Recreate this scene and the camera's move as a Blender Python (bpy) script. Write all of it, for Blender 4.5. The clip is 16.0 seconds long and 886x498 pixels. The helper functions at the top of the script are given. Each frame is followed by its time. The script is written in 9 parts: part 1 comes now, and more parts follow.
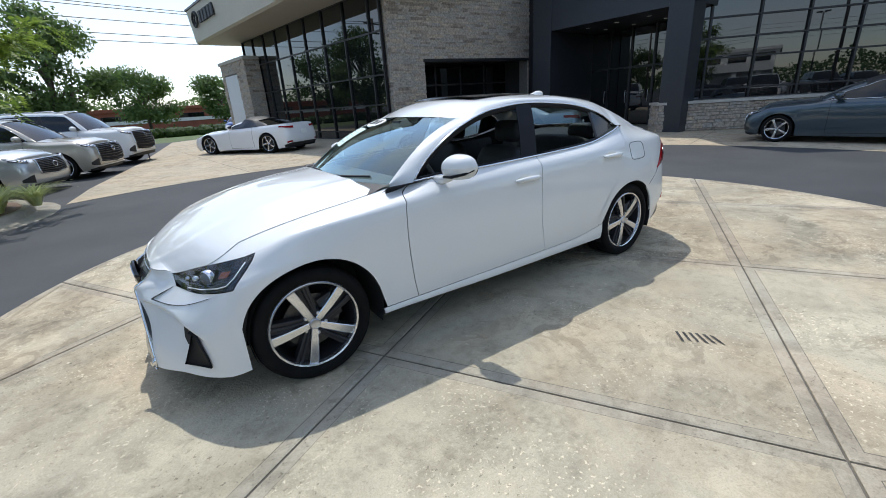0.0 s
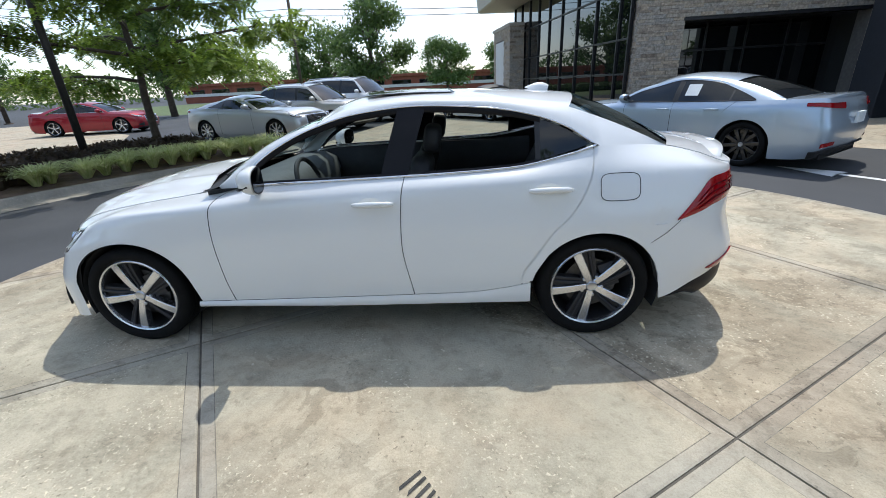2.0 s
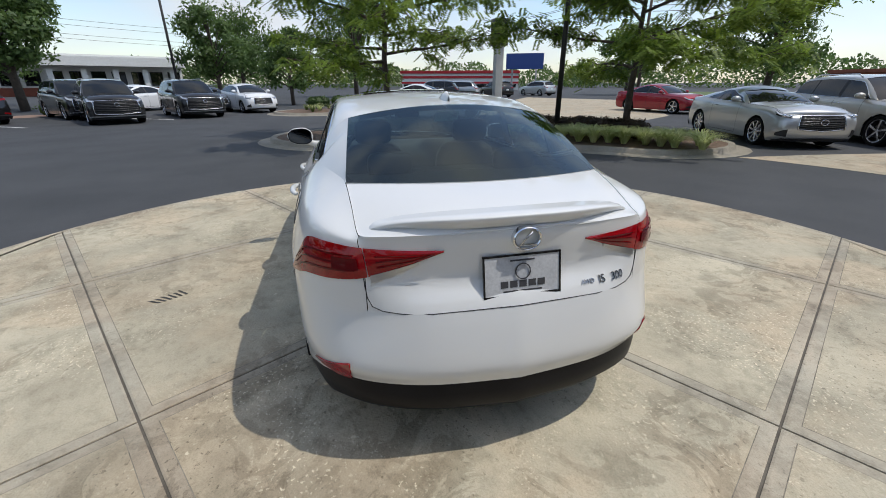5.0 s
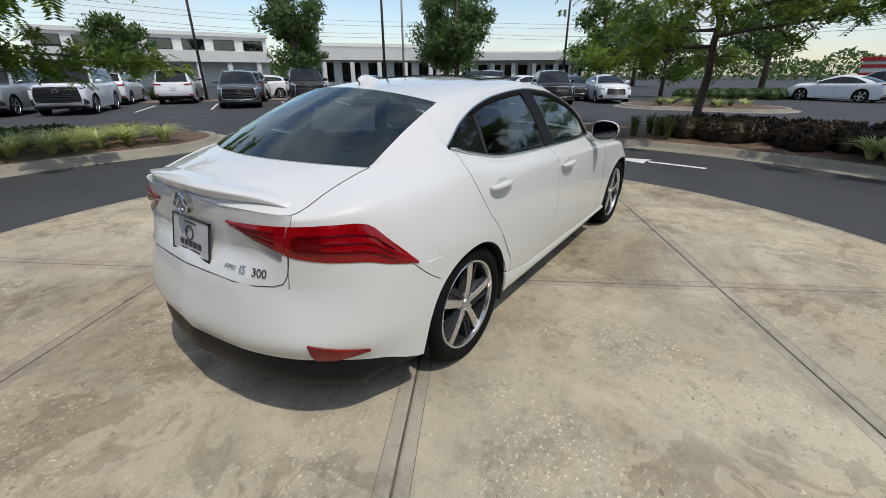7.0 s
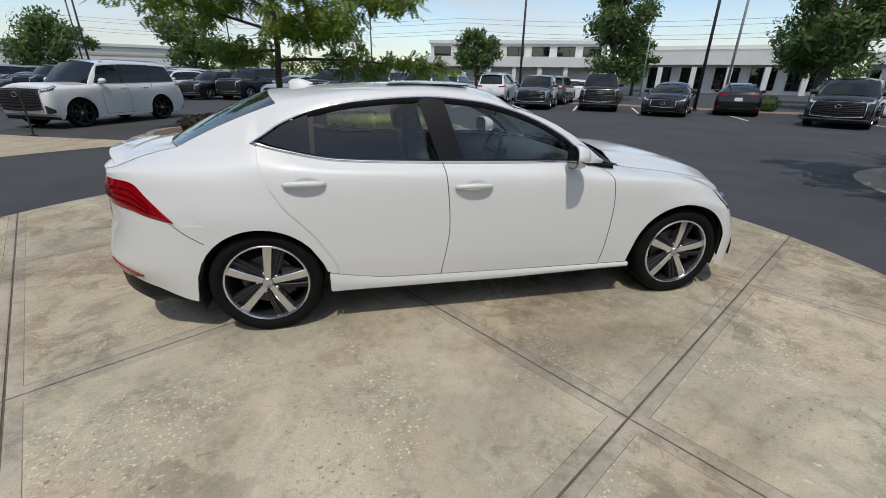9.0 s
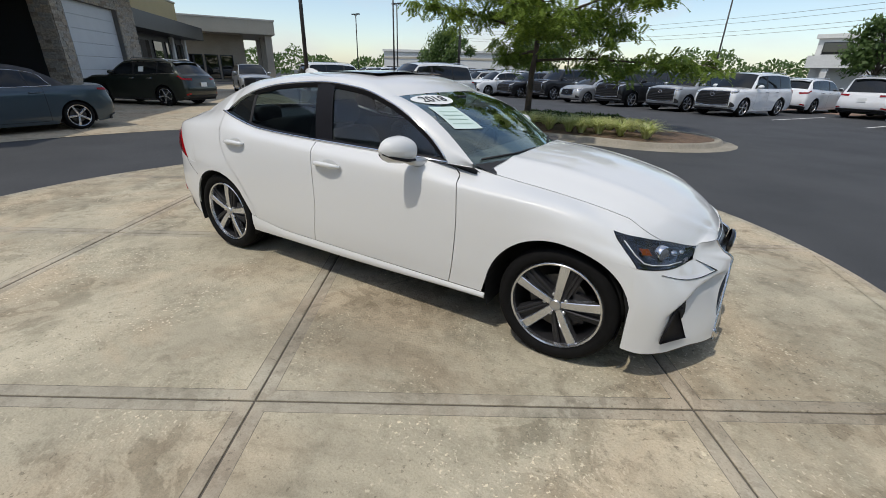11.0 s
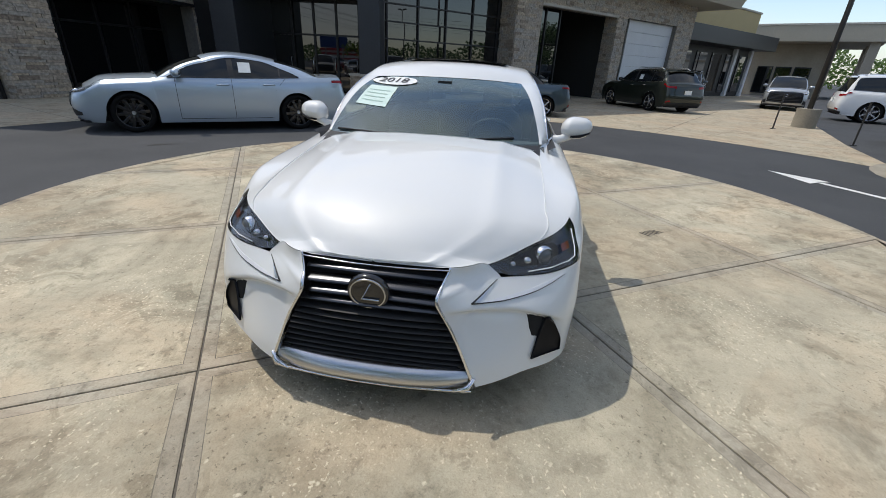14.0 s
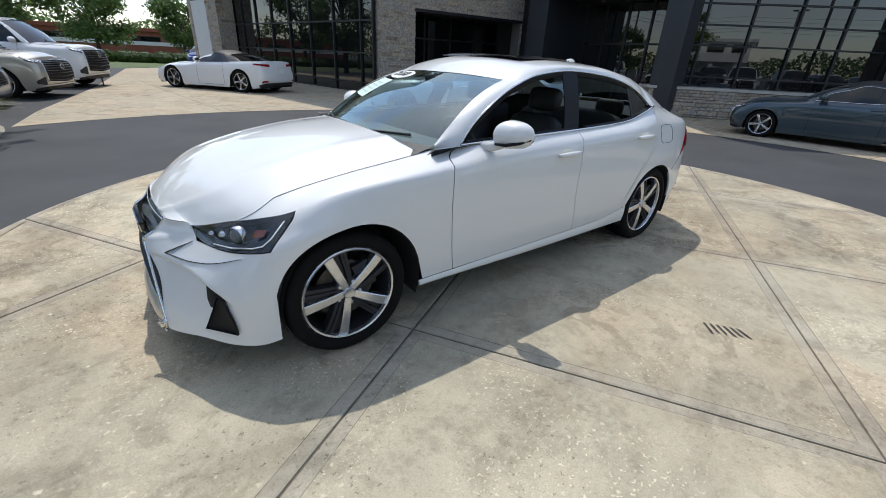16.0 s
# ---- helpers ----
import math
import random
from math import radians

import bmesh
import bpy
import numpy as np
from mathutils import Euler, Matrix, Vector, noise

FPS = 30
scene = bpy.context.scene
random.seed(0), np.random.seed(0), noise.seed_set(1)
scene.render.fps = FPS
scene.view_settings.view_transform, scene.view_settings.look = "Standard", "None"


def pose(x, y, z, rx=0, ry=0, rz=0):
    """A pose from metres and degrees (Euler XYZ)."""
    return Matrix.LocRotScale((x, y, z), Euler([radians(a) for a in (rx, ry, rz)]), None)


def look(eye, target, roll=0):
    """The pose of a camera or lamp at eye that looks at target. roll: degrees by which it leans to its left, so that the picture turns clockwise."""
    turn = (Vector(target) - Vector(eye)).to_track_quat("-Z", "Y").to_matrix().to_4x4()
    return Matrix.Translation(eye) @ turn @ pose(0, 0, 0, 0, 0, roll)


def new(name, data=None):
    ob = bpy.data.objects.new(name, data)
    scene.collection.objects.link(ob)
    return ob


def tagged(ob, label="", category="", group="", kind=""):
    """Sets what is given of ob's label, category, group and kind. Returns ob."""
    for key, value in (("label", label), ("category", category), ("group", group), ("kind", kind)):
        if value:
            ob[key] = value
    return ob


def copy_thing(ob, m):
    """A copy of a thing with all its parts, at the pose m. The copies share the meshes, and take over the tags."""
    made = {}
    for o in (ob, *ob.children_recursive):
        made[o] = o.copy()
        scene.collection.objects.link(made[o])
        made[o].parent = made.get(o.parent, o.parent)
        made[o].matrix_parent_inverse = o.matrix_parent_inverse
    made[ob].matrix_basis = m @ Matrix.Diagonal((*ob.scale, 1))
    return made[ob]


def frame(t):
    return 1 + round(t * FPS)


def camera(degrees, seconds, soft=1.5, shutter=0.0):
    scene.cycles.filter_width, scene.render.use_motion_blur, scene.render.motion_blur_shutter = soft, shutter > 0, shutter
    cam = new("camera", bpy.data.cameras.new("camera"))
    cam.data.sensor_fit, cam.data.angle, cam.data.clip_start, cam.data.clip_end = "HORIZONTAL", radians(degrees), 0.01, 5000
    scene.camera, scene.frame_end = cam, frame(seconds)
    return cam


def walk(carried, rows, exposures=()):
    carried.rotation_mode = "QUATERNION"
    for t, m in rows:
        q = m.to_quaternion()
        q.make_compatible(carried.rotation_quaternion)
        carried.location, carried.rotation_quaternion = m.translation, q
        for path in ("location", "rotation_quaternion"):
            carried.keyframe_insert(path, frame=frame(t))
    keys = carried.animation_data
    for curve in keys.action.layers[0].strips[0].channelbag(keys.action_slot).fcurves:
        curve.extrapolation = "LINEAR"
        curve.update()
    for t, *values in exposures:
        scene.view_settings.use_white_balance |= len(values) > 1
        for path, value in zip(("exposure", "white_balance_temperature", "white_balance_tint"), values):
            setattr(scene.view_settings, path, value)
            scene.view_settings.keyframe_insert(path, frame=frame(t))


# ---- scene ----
cam = camera(94.04, 16.0, 0.9)
# seconds, eye, target, roll
PATH = [
    (0, (1.893, 2.897, 1.404), (0.857, 1.323, 0.734), -3.75),
    (0.5, (1.295, 3.079, 1.409), (0.516, 1.374, 0.711), -3.77),
    (1, (0.644, 3.205, 1.418), (0.147, 1.407, 0.696), -3.35),
    (1.5, (-0.004, 3.177, 1.441), (-0.198, 1.327, 0.705), -3.30),
    (2, (-0.672, 3.067, 1.476), (-0.554, 1.215, 0.729), -2.90),
    (2.5, (-1.290, 2.914, 1.494), (-0.853, 1.111, 0.747), -2.39),
    (3, (-1.913, 2.624, 1.484), (-1.132, 0.935, 0.750), -1.99),
    (3.5, (-2.507, 2.252, 1.496), (-1.381, 0.775, 0.754), -1.87),
    (4, (-2.970, 1.796, 1.490), (-1.552, 0.595, 0.750), -0.84),
    (4.5, (-3.380, 1.256, 1.496), (-1.725, 0.413, 0.754), -0.55),
    (5, (-3.634, 0.626, 1.491), (-1.833, 0.179, 0.744), -0.12),
    (5.5, (-3.707, -0.039, 1.478), (-1.855, -0.064, 0.723), -0.04),
    (6, (-3.615, -0.693, 1.463), (-1.809, -0.305, 0.697), -0.13),
    (6.5, (-3.384, -1.306, 1.451), (-1.704, -0.546, 0.676), -0.21),
    (7, (-3.037, -1.862, 1.445), (-1.537, -0.791, 0.668), -0.10),
    (7.5, (-2.607, -2.349, 1.442), (-1.331, -1.019, 0.667), -0.04),
    (8, (-2.087, -2.724, 1.444), (-1.073, -1.184, 0.669), 0.42),
    (8.5, (-1.486, -3.024, 1.439), (-0.770, -1.322, 0.671), 0.52),
    (9, (-0.845, -3.217, 1.468), (-0.454, -1.412, 0.701), 0.89),
    (9.5, (-0.172, -3.286, 1.472), (-0.119, -1.440, 0.705), 1.11),
    (10, (0.526, -3.245, 1.464), (0.236, -1.422, 0.694), 1.30),
    (10.5, (1.210, -3.079, 1.449), (0.590, -1.343, 0.673), 1.46),
    (11, (1.841, -2.795, 1.434), (0.912, -1.206, 0.651), 1.57),
    (11.5, (2.384, -2.420, 1.425), (1.180, -1.031, 0.636), 1.61),
    (12, (2.853, -1.973, 1.445), (1.427, -0.830, 0.631), 1.66),
    (12.5, (3.199, -1.428, 1.418), (1.580, -0.569, 0.617), 1.63),
    (13, (3.457, -0.817, 1.409), (1.707, -0.281, 0.604), 2.06),
    (13.5, (3.518, -0.172, 1.405), (1.693, -0.021, 0.599), 2.34),
    (14, (3.509, 0.470, 1.402), (1.700, 0.229, 0.585), 2.89),
    (14.5, (3.330, 1.069, 1.403), (1.615, 0.454, 0.578), 3.01),
    (15, (3.034, 1.633, 1.395), (1.477, 0.690, 0.566), 3.02),
    (15.5, (2.619, 2.106, 1.384), (1.262, 0.897, 0.549), 3.08),
    (16, (2.148, 2.507, 1.396), (1.013, 1.089, 0.559), 2.96),
]
EXPOSURES = [(0.0, 0.70, 6330, 9), (2.0, 0.78, 6330, 9), (3.5, 0.68, 6430, 9), (4.6, 0.40, 6580, 10), (7.0, 0.14, 6760, 10), (8.5, 0.07, 6760, 10), (11.0, 0.15, 6800, 10), (12.5, 0.26, 6780, 10), (14.0, 0.35, 6740, 10), (16.0, 0.58, 6560, 10)]
walk(cam, [(t, look(eye, target, roll)) for t, eye, target, roll in PATH], EXPOSURES)


# ---- light ----
SUN = Vector((-0.17, -0.50, 1.0)).normalized()
world = bpy.data.worlds.new("world")
scene.world = world
world.use_nodes = True
wn, wl = world.node_tree.nodes, world.node_tree.links
sky = wn.new("ShaderNodeTexSky")
sky.sky_type, sky.sun_disc = "NISHITA", False
sky.sun_elevation = math.asin(SUN.z)
sky.sun_rotation = math.atan2(SUN.x, SUN.y)
sky.air_density, sky.dust_density, sky.ozone_density = 1.0, 0.8, 1.4
sky_map, sky_noise, sky_ramp = wn.new("ShaderNodeTexCoord"), wn.new("ShaderNodeTexNoise"), wn.new("ShaderNodeValToRGB")
sky_scale, sky_mix = wn.new("ShaderNodeMapping"), wn.new("ShaderNodeMix")
sky_scale.inputs["Scale"].default_value = (1.0, 1.0, 2.6)
sky_noise.inputs["Scale"].default_value, sky_noise.inputs["Detail"].default_value = 2.4, 6.0
sky_ramp.color_ramp.elements[0].position, sky_ramp.color_ramp.elements[1].position = 0.44, 0.72
sky_mix.data_type = "RGBA"
sky_mix.inputs["B"].default_value = (4.15, 4.35, 4.7, 1)
wl.new(sky_map.outputs["Generated"], sky_scale.inputs["Vector"])
wl.new(sky_scale.outputs["Vector"], sky_noise.inputs["Vector"])
wl.new(sky_noise.outputs["Fac"], sky_ramp.inputs["Fac"])
wl.new(sky_ramp.outputs["Color"], sky_mix.inputs["Factor"])
wl.new(sky.outputs["Color"], sky_mix.inputs["A"])
wl.new(sky_mix.outputs["Result"], wn["Background"].inputs["Color"])
wn["Background"].inputs["Strength"].default_value = 0.15
sun = new("sun", bpy.data.lights.new("sun", "SUN"))
sun.data.energy, sun.data.angle, sun.data.color = 2.02, radians(0.6), (1.0, 0.962, 0.90)
sun.matrix_world = look(SUN * 50, (0, 0, 0))

# ---- materials ----
def shader(name):
    m = bpy.data.materials.new(name)
    m.use_nodes = True
    return m, m.node_tree.nodes, m.node_tree.links, m.node_tree.nodes["Principled BSDF"]


def plain(name, color, rough=0.5, metal=0.0, coat=0.0, vary=0.0, scale=8.0, bump=0.0, bump_scale=60.0, spec=0.5, per_object=0.0):
    """A surface with one base colour, worn by noise at two scales."""
    m, n, l, b = shader(name)
    b.inputs["Roughness"].default_value, b.inputs["Metallic"].default_value = rough, metal
    b.inputs["Coat Weight"].default_value, b.inputs["Coat Roughness"].default_value = coat, 0.03
    b.inputs["Specular IOR Level"].default_value = spec
    b.inputs["Base Color"].default_value = (*color, 1)
    where = n.new("ShaderNodeTexCoord")
    if vary or per_object:
        big, small, add = n.new("ShaderNodeTexNoise"), n.new("ShaderNodeTexNoise"), n.new("ShaderNodeMath")
        big.inputs["Scale"].default_value, big.inputs["Detail"].default_value = scale, 5
        small.inputs["Scale"].default_value, small.inputs["Detail"].default_value = scale * 11, 3
        for t in (big, small):
            l.new(where.outputs["Object"], t.inputs["Vector"])
        l.new(big.outputs["Fac"], add.inputs[0]), l.new(small.outputs["Fac"], add.inputs[1])
        span, tint = n.new("ShaderNodeMapRange"), n.new("ShaderNodeMix")
        span.inputs["From Min"].default_value, span.inputs["From Max"].default_value = 0.7, 1.3
        span.inputs["To Min"].default_value, span.inputs["To Max"].default_value = 1 - vary, 1 + vary
        tint.data_type, tint.blend_type = "RGBA", "MULTIPLY"
        tint.inputs["Factor"].default_value = 1
        tint.inputs["A"].default_value = (*color, 1)
        l.new(add.outputs[0], span.inputs["Value"])
        out = span.outputs["Result"]
        if per_object:
            info, rnd, mul = n.new("ShaderNodeObjectInfo"), n.new("ShaderNodeMapRange"), n.new("ShaderNodeMath")
            rnd.inputs["To Min"].default_value, rnd.inputs["To Max"].default_value = 1 - per_object, 1 + per_object
            mul.operation = "MULTIPLY"
            l.new(info.outputs["Random"], rnd.inputs["Value"])
            l.new(rnd.outputs["Result"], mul.inputs[0]), l.new(out, mul.inputs[1])
            out = mul.outputs[0]
        l.new(out, tint.inputs["B"])
        l.new(tint.outputs["Result"], b.inputs["Base Color"])
    if bump:
        grain, relief = n.new("ShaderNodeTexNoise"), n.new("ShaderNodeBump")
        grain.inputs["Scale"].default_value, grain.inputs["Detail"].default_value = bump_scale, 4
        relief.inputs["Strength"].default_value, relief.inputs["Distance"].default_value = bump, 0.01
        l.new(where.outputs["Object"], grain.inputs["Vector"])
        l.new(grain.outputs["Fac"], relief.inputs["Height"])
        l.new(relief.outputs["Normal"], b.inputs["Normal"])
    return m


def paint(name, color, metal=0.0, rough=0.35):
    """Car paint: a base with fine flakes under a clear coat."""
    m, n, l, b = shader(name)
    b.inputs["Base Color"].default_value = (*color, 1)
    b.inputs["Roughness"].default_value, b.inputs["Metallic"].default_value = rough, metal
    b.inputs["Coat Weight"].default_value, b.inputs["Coat Roughness"].default_value = 1.0, 0.02
    b.inputs["Specular IOR Level"].default_value = 0.15
    where, flake, relief = n.new("ShaderNodeTexCoord"), n.new("ShaderNodeTexNoise"), n.new("ShaderNodeBump")
    flake.inputs["Scale"].default_value = 900
    relief.inputs["Strength"].default_value, relief.inputs["Distance"].default_value = 0.05, 0.002
    l.new(where.outputs["Object"], flake.inputs["Vector"])
    l.new(flake.outputs["Fac"], relief.inputs["Height"]), l.new(relief.outputs["Normal"], b.inputs["Normal"])
    return m


def pane(name, tint, ior=1.5, gloss=(1, 1, 1)):
    """Thin glass: tinted see-through sheet with a mirror gloss that grows towards grazing angles."""
    m, n, l, b = shader(name)
    n.remove(b)
    clear, shine, mix, edge = n.new("ShaderNodeBsdfTransparent"), n.new("ShaderNodeBsdfGlossy"), n.new("ShaderNodeMixShader"), n.new("ShaderNodeLayerWeight")
    power, rise = n.new("ShaderNodeMath"), n.new("ShaderNodeMath")
    power.operation, rise.operation = "POWER", "MULTIPLY_ADD"
    clear.inputs["Color"].default_value = (*tint, 1)
    shine.inputs["Color"].default_value, shine.inputs["Roughness"].default_value = (*gloss, 1), 0.01
    base = ((ior - 1) / (ior + 1)) ** 2
    edge.inputs["Blend"].default_value = 0.5
    power.inputs[1].default_value = 4.0
    rise.inputs[1].default_value, rise.inputs[2].default_value = 1 - base, base
    l.new(edge.outputs["Facing"], power.inputs[0]), l.new(power.outputs[0], rise.inputs[0]), l.new(rise.outputs[0], mix.inputs["Fac"])
    l.new(clear.outputs["BSDF"], mix.inputs[1]), l.new(shine.outputs["BSDF"], mix.inputs[2])
    l.new(mix.outputs["Shader"], n["Material Output"].inputs["Surface"])
    return m


def mottled(name, dark, light, scale, fine, rough=0.9, stain=(0.5, 0.5, 0.5), stain_amount=0.0, bump=0.3, per_object=0.0, joint=None):
    """Mineral ground: two tones of patches, fine grain, larger stains and a grainy relief."""
    m, n, l, b = shader(name)
    where = n.new("ShaderNodeNewGeometry")
    b.inputs["Roughness"].default_value = rough
    patch, grain, blot, speck = [n.new("ShaderNodeTexNoise") for _ in range(4)]
    for t, s, d in ((patch, scale, 6), (grain, fine, 5), (blot, scale * 0.35, 4), (speck, fine * 3, 2)):
        t.inputs["Scale"].default_value, t.inputs["Detail"].default_value = s, d
        l.new(where.outputs["Position"], t.inputs["Vector"])
    blot.inputs["Distortion"].default_value = 0.8
    mixer, ramp = n.new("ShaderNodeMix"), n.new("ShaderNodeMapRange")
    mixer.data_type = "RGBA"
    mixer.inputs["A"].default_value, mixer.inputs["B"].default_value = (*dark, 1), (*light, 1)
    add = n.new("ShaderNodeMath")
    add.operation = "MULTIPLY_ADD"
    add.inputs[1].default_value = 0.6
    l.new(grain.outputs["Fac"], add.inputs[0]), l.new(patch.outputs["Fac"], add.inputs[2])
    ramp.inputs["From Min"].default_value, ramp.inputs["From Max"].default_value = 0.55, 1.05
    l.new(add.outputs[0], ramp.inputs["Value"]), l.new(ramp.outputs["Result"], mixer.inputs["Factor"])
    out = mixer.outputs["Result"]
    if stain_amount:
        s_ramp, s_mix = n.new("ShaderNodeMapRange"), n.new("ShaderNodeMix")
        s_ramp.inputs["From Min"].default_value, s_ramp.inputs["From Max"].default_value = 0.5, 0.68
        s_ramp.inputs["To Max"].default_value = stain_amount
        s_mix.data_type, s_mix.blend_type = "RGBA", "MULTIPLY"
        s_mix.inputs["B"].default_value = (*stain, 1)
        l.new(blot.outputs["Fac"], s_ramp.inputs["Value"]), l.new(s_ramp.outputs["Result"], s_mix.inputs["Factor"])
        l.new(out, s_mix.inputs["A"])
        out = s_mix.outputs["Result"]
    sp_ramp, sp_mix = n.new("ShaderNodeMapRange"), n.new("ShaderNodeMix")
    sp_ramp.inputs["From Min"].default_value, sp_ramp.inputs["From Max"].default_value = 0.62, 0.75
    sp_ramp.inputs["To Max"].default_value = 0.6
    sp_mix.data_type = "RGBA"
    sp_mix.inputs["B"].default_value = (*[min(1, c * 1.5) for c in light], 1)
    l.new(speck.outputs["Fac"], sp_ramp.inputs["Value"]), l.new(sp_ramp.outputs["Result"], sp_mix.inputs["Factor"])
    l.new(out, sp_mix.inputs["A"])
    out = sp_mix.outputs["Result"]
    if per_object:
        info, rnd, tone = n.new("ShaderNodeObjectInfo"), n.new("ShaderNodeMapRange"), n.new("ShaderNodeMix")
        rnd.inputs["To Min"].default_value, rnd.inputs["To Max"].default_value = 1 - per_object, 1 + per_object
        tone.data_type, tone.blend_type = "RGBA", "MULTIPLY"
        tone.inputs["Factor"].default_value = 1
        l.new(info.outputs["Random"], rnd.inputs["Value"]), l.new(rnd.outputs["Result"], tone.inputs["B"])
        l.new(out, tone.inputs["A"])
        out = tone.outputs["Result"]
    l.new(out, b.inputs["Base Color"])
    relief = n.new("ShaderNodeBump")
    relief.inputs["Strength"].default_value, relief.inputs["Distance"].default_value = bump, 0.01
    l.new(add.outputs[0], relief.inputs["Height"]), l.new(relief.outputs["Normal"], b.inputs["Normal"])
    return m


def ledge_stone(name):
    """Split ledge stone: each stone its own tone from grey to buff and brown, with grain and a rough face."""
    m, n, l, b = shader(name)
    geo, info = n.new("ShaderNodeNewGeometry"), n.new("ShaderNodeObjectInfo")
    add, wrap, ramp = n.new("ShaderNodeMath"), n.new("ShaderNodeMath"), n.new("ShaderNodeValToRGB")
    wrap.operation = "FRACT"
    l.new(geo.outputs["Random Per Island"], add.inputs[0]), l.new(info.outputs["Random"], add.inputs[1]), l.new(add.outputs[0], wrap.inputs[0])
    ramp.color_ramp.interpolation = "LINEAR"
    for k, c in enumerate(((0.24, 0.195, 0.155), (0.42, 0.355, 0.285), (0.36, 0.335, 0.300), (0.54, 0.465, 0.365), (0.46, 0.375, 0.28))):
        e = ramp.color_ramp.elements[k] if k < 2 else ramp.color_ramp.elements.new(0.5)
        e.position, e.color = k / 4, (*c, 1)
    l.new(wrap.outputs[0], ramp.inputs["Fac"])
    grain, coarse, span, tint, relief = n.new("ShaderNodeTexNoise"), n.new("ShaderNodeTexNoise"), n.new("ShaderNodeMapRange"), n.new("ShaderNodeMix"), n.new("ShaderNodeBump")
    grain.inputs["Scale"].default_value, grain.inputs["Detail"].default_value = 14, 8
    coarse.inputs["Scale"].default_value, coarse.inputs["Detail"].default_value = 26, 6
    for one in (grain, coarse):
        l.new(geo.outputs["Position"], one.inputs["Vector"])
    span.inputs["From Min"].default_value, span.inputs["From Max"].default_value = 0.3, 0.7
    span.inputs["To Min"].default_value, span.inputs["To Max"].default_value = 0.62, 1.30
    tint.data_type, tint.blend_type = "RGBA", "MULTIPLY"
    tint.inputs["Factor"].default_value = 1
    l.new(grain.outputs["Fac"], span.inputs["Value"]), l.new(ramp.outputs["Color"], tint.inputs["A"]), l.new(span.outputs["Result"], tint.inputs["B"])
    l.new(tint.outputs["Result"], b.inputs["Base Color"])
    b.inputs["Roughness"].default_value = 0.92
    relief.inputs["Strength"].default_value, relief.inputs["Distance"].default_value = 0.9, 0.02
    l.new(coarse.outputs["Fac"], relief.inputs["Height"]), l.new(relief.outputs["Normal"], b.inputs["Normal"])
    return m


def leafy(name, dark, light, scale=1.5):
    """Leaves: colour varies from clump to clump and from leaf to leaf; a little light passes through."""
    m, n, l, b = shader(name)
    geo, noise_c, mix, ramp = n.new("ShaderNodeNewGeometry"), n.new("ShaderNodeTexNoise"), n.new("ShaderNodeMix"), n.new("ShaderNodeMath")
    noise_c.inputs["Scale"].default_value = scale
    l.new(geo.outputs["Position"], noise_c.inputs["Vector"])
    ramp.operation = "MULTIPLY_ADD"
    ramp.inputs[1].default_value = 0.7
    l.new(geo.outputs["Random Per Island"], ramp.inputs[0])
    shift = n.new("ShaderNodeMath")
    shift.operation = "SUBTRACT"
    shift.inputs[1].default_value = 0.35
    l.new(noise_c.outputs["Fac"], shift.inputs[0]), l.new(shift.outputs[0], ramp.inputs[2])
    mix.data_type = "RGBA"
    mix.inputs["A"].default_value, mix.inputs["B"].default_value = (*dark, 1), (*light, 1)
    l.new(ramp.outputs[0], mix.inputs["Factor"])
    l.new(mix.outputs["Result"], b.inputs["Base Color"])
    b.inputs["Roughness"].default_value = 0.55
    trans, both = n.new("ShaderNodeBsdfTranslucent"), n.new("ShaderNodeMixShader")
    both.inputs["Fac"].default_value = 0.5
    l.new(mix.outputs["Result"], trans.inputs["Color"])
    l.new(b.outputs["BSDF"], both.inputs[1]), l.new(trans.outputs["BSDF"], both.inputs[2])
    l.new(both.outputs["Shader"], n["Material Output"].inputs["Surface"])
    return m


WHITE = paint("white_pearl_paint", (0.735, 0.742, 0.728), 0.03, 0.42)
BLACK_GLOSS = plain("black_gloss_trim", (0.012, 0.012, 0.013), 0.12, coat=0.6)
BLACK_SATIN = plain("satin_black_trim", (0.010, 0.010, 0.012), 0.42, spec=0.16, vary=0.15, scale=12)
BLACK_MATT = plain("black_plastic", (0.02, 0.02, 0.021), 0.6, vary=0.2, scale=20)
DARK = plain("unlit_underbody", (0.012, 0.012, 0.012), 0.9)
CABIN = plain("dark_cabin_leather", (0.022, 0.022, 0.023), 0.55, vary=0.3, scale=14, bump=0.2, bump_scale=300)
CABIN_LIGHT = plain("grey_cabin_trim", (0.20, 0.205, 0.20), 0.7, vary=0.1, scale=10)
RUBBER = plain("tyre_rubber", (0.008, 0.008, 0.008), 0.75, spec=0.12, vary=0.25, scale=18, bump=0.3, bump_scale=200)
CHROME = plain("chrome", (0.75, 0.76, 0.78), 0.12, 1.0)
BLADE = plain("dark_chrome_blade", (0.085, 0.088, 0.095), 0.25, 0.85)
DASH = plain("grey_dashboard", (0.085, 0.090, 0.088), 0.7, vary=0.2, scale=12)
BADGE_CHROME = plain("smoked_chrome", (0.48, 0.49, 0.50), 0.15, 1.0)
SATIN = plain("satin_silver", (0.58, 0.59, 0.61), 0.30, 1.0, vary=0.05, scale=6)
ALLOY = plain("machined_alloy", (0.66, 0.67, 0.69), 0.24, 0.95, vary=0.08, scale=30)
GUNMETAL = plain("dark_alloy", (0.030, 0.030, 0.033), 0.45, 0.4, vary=0.12, scale=20)
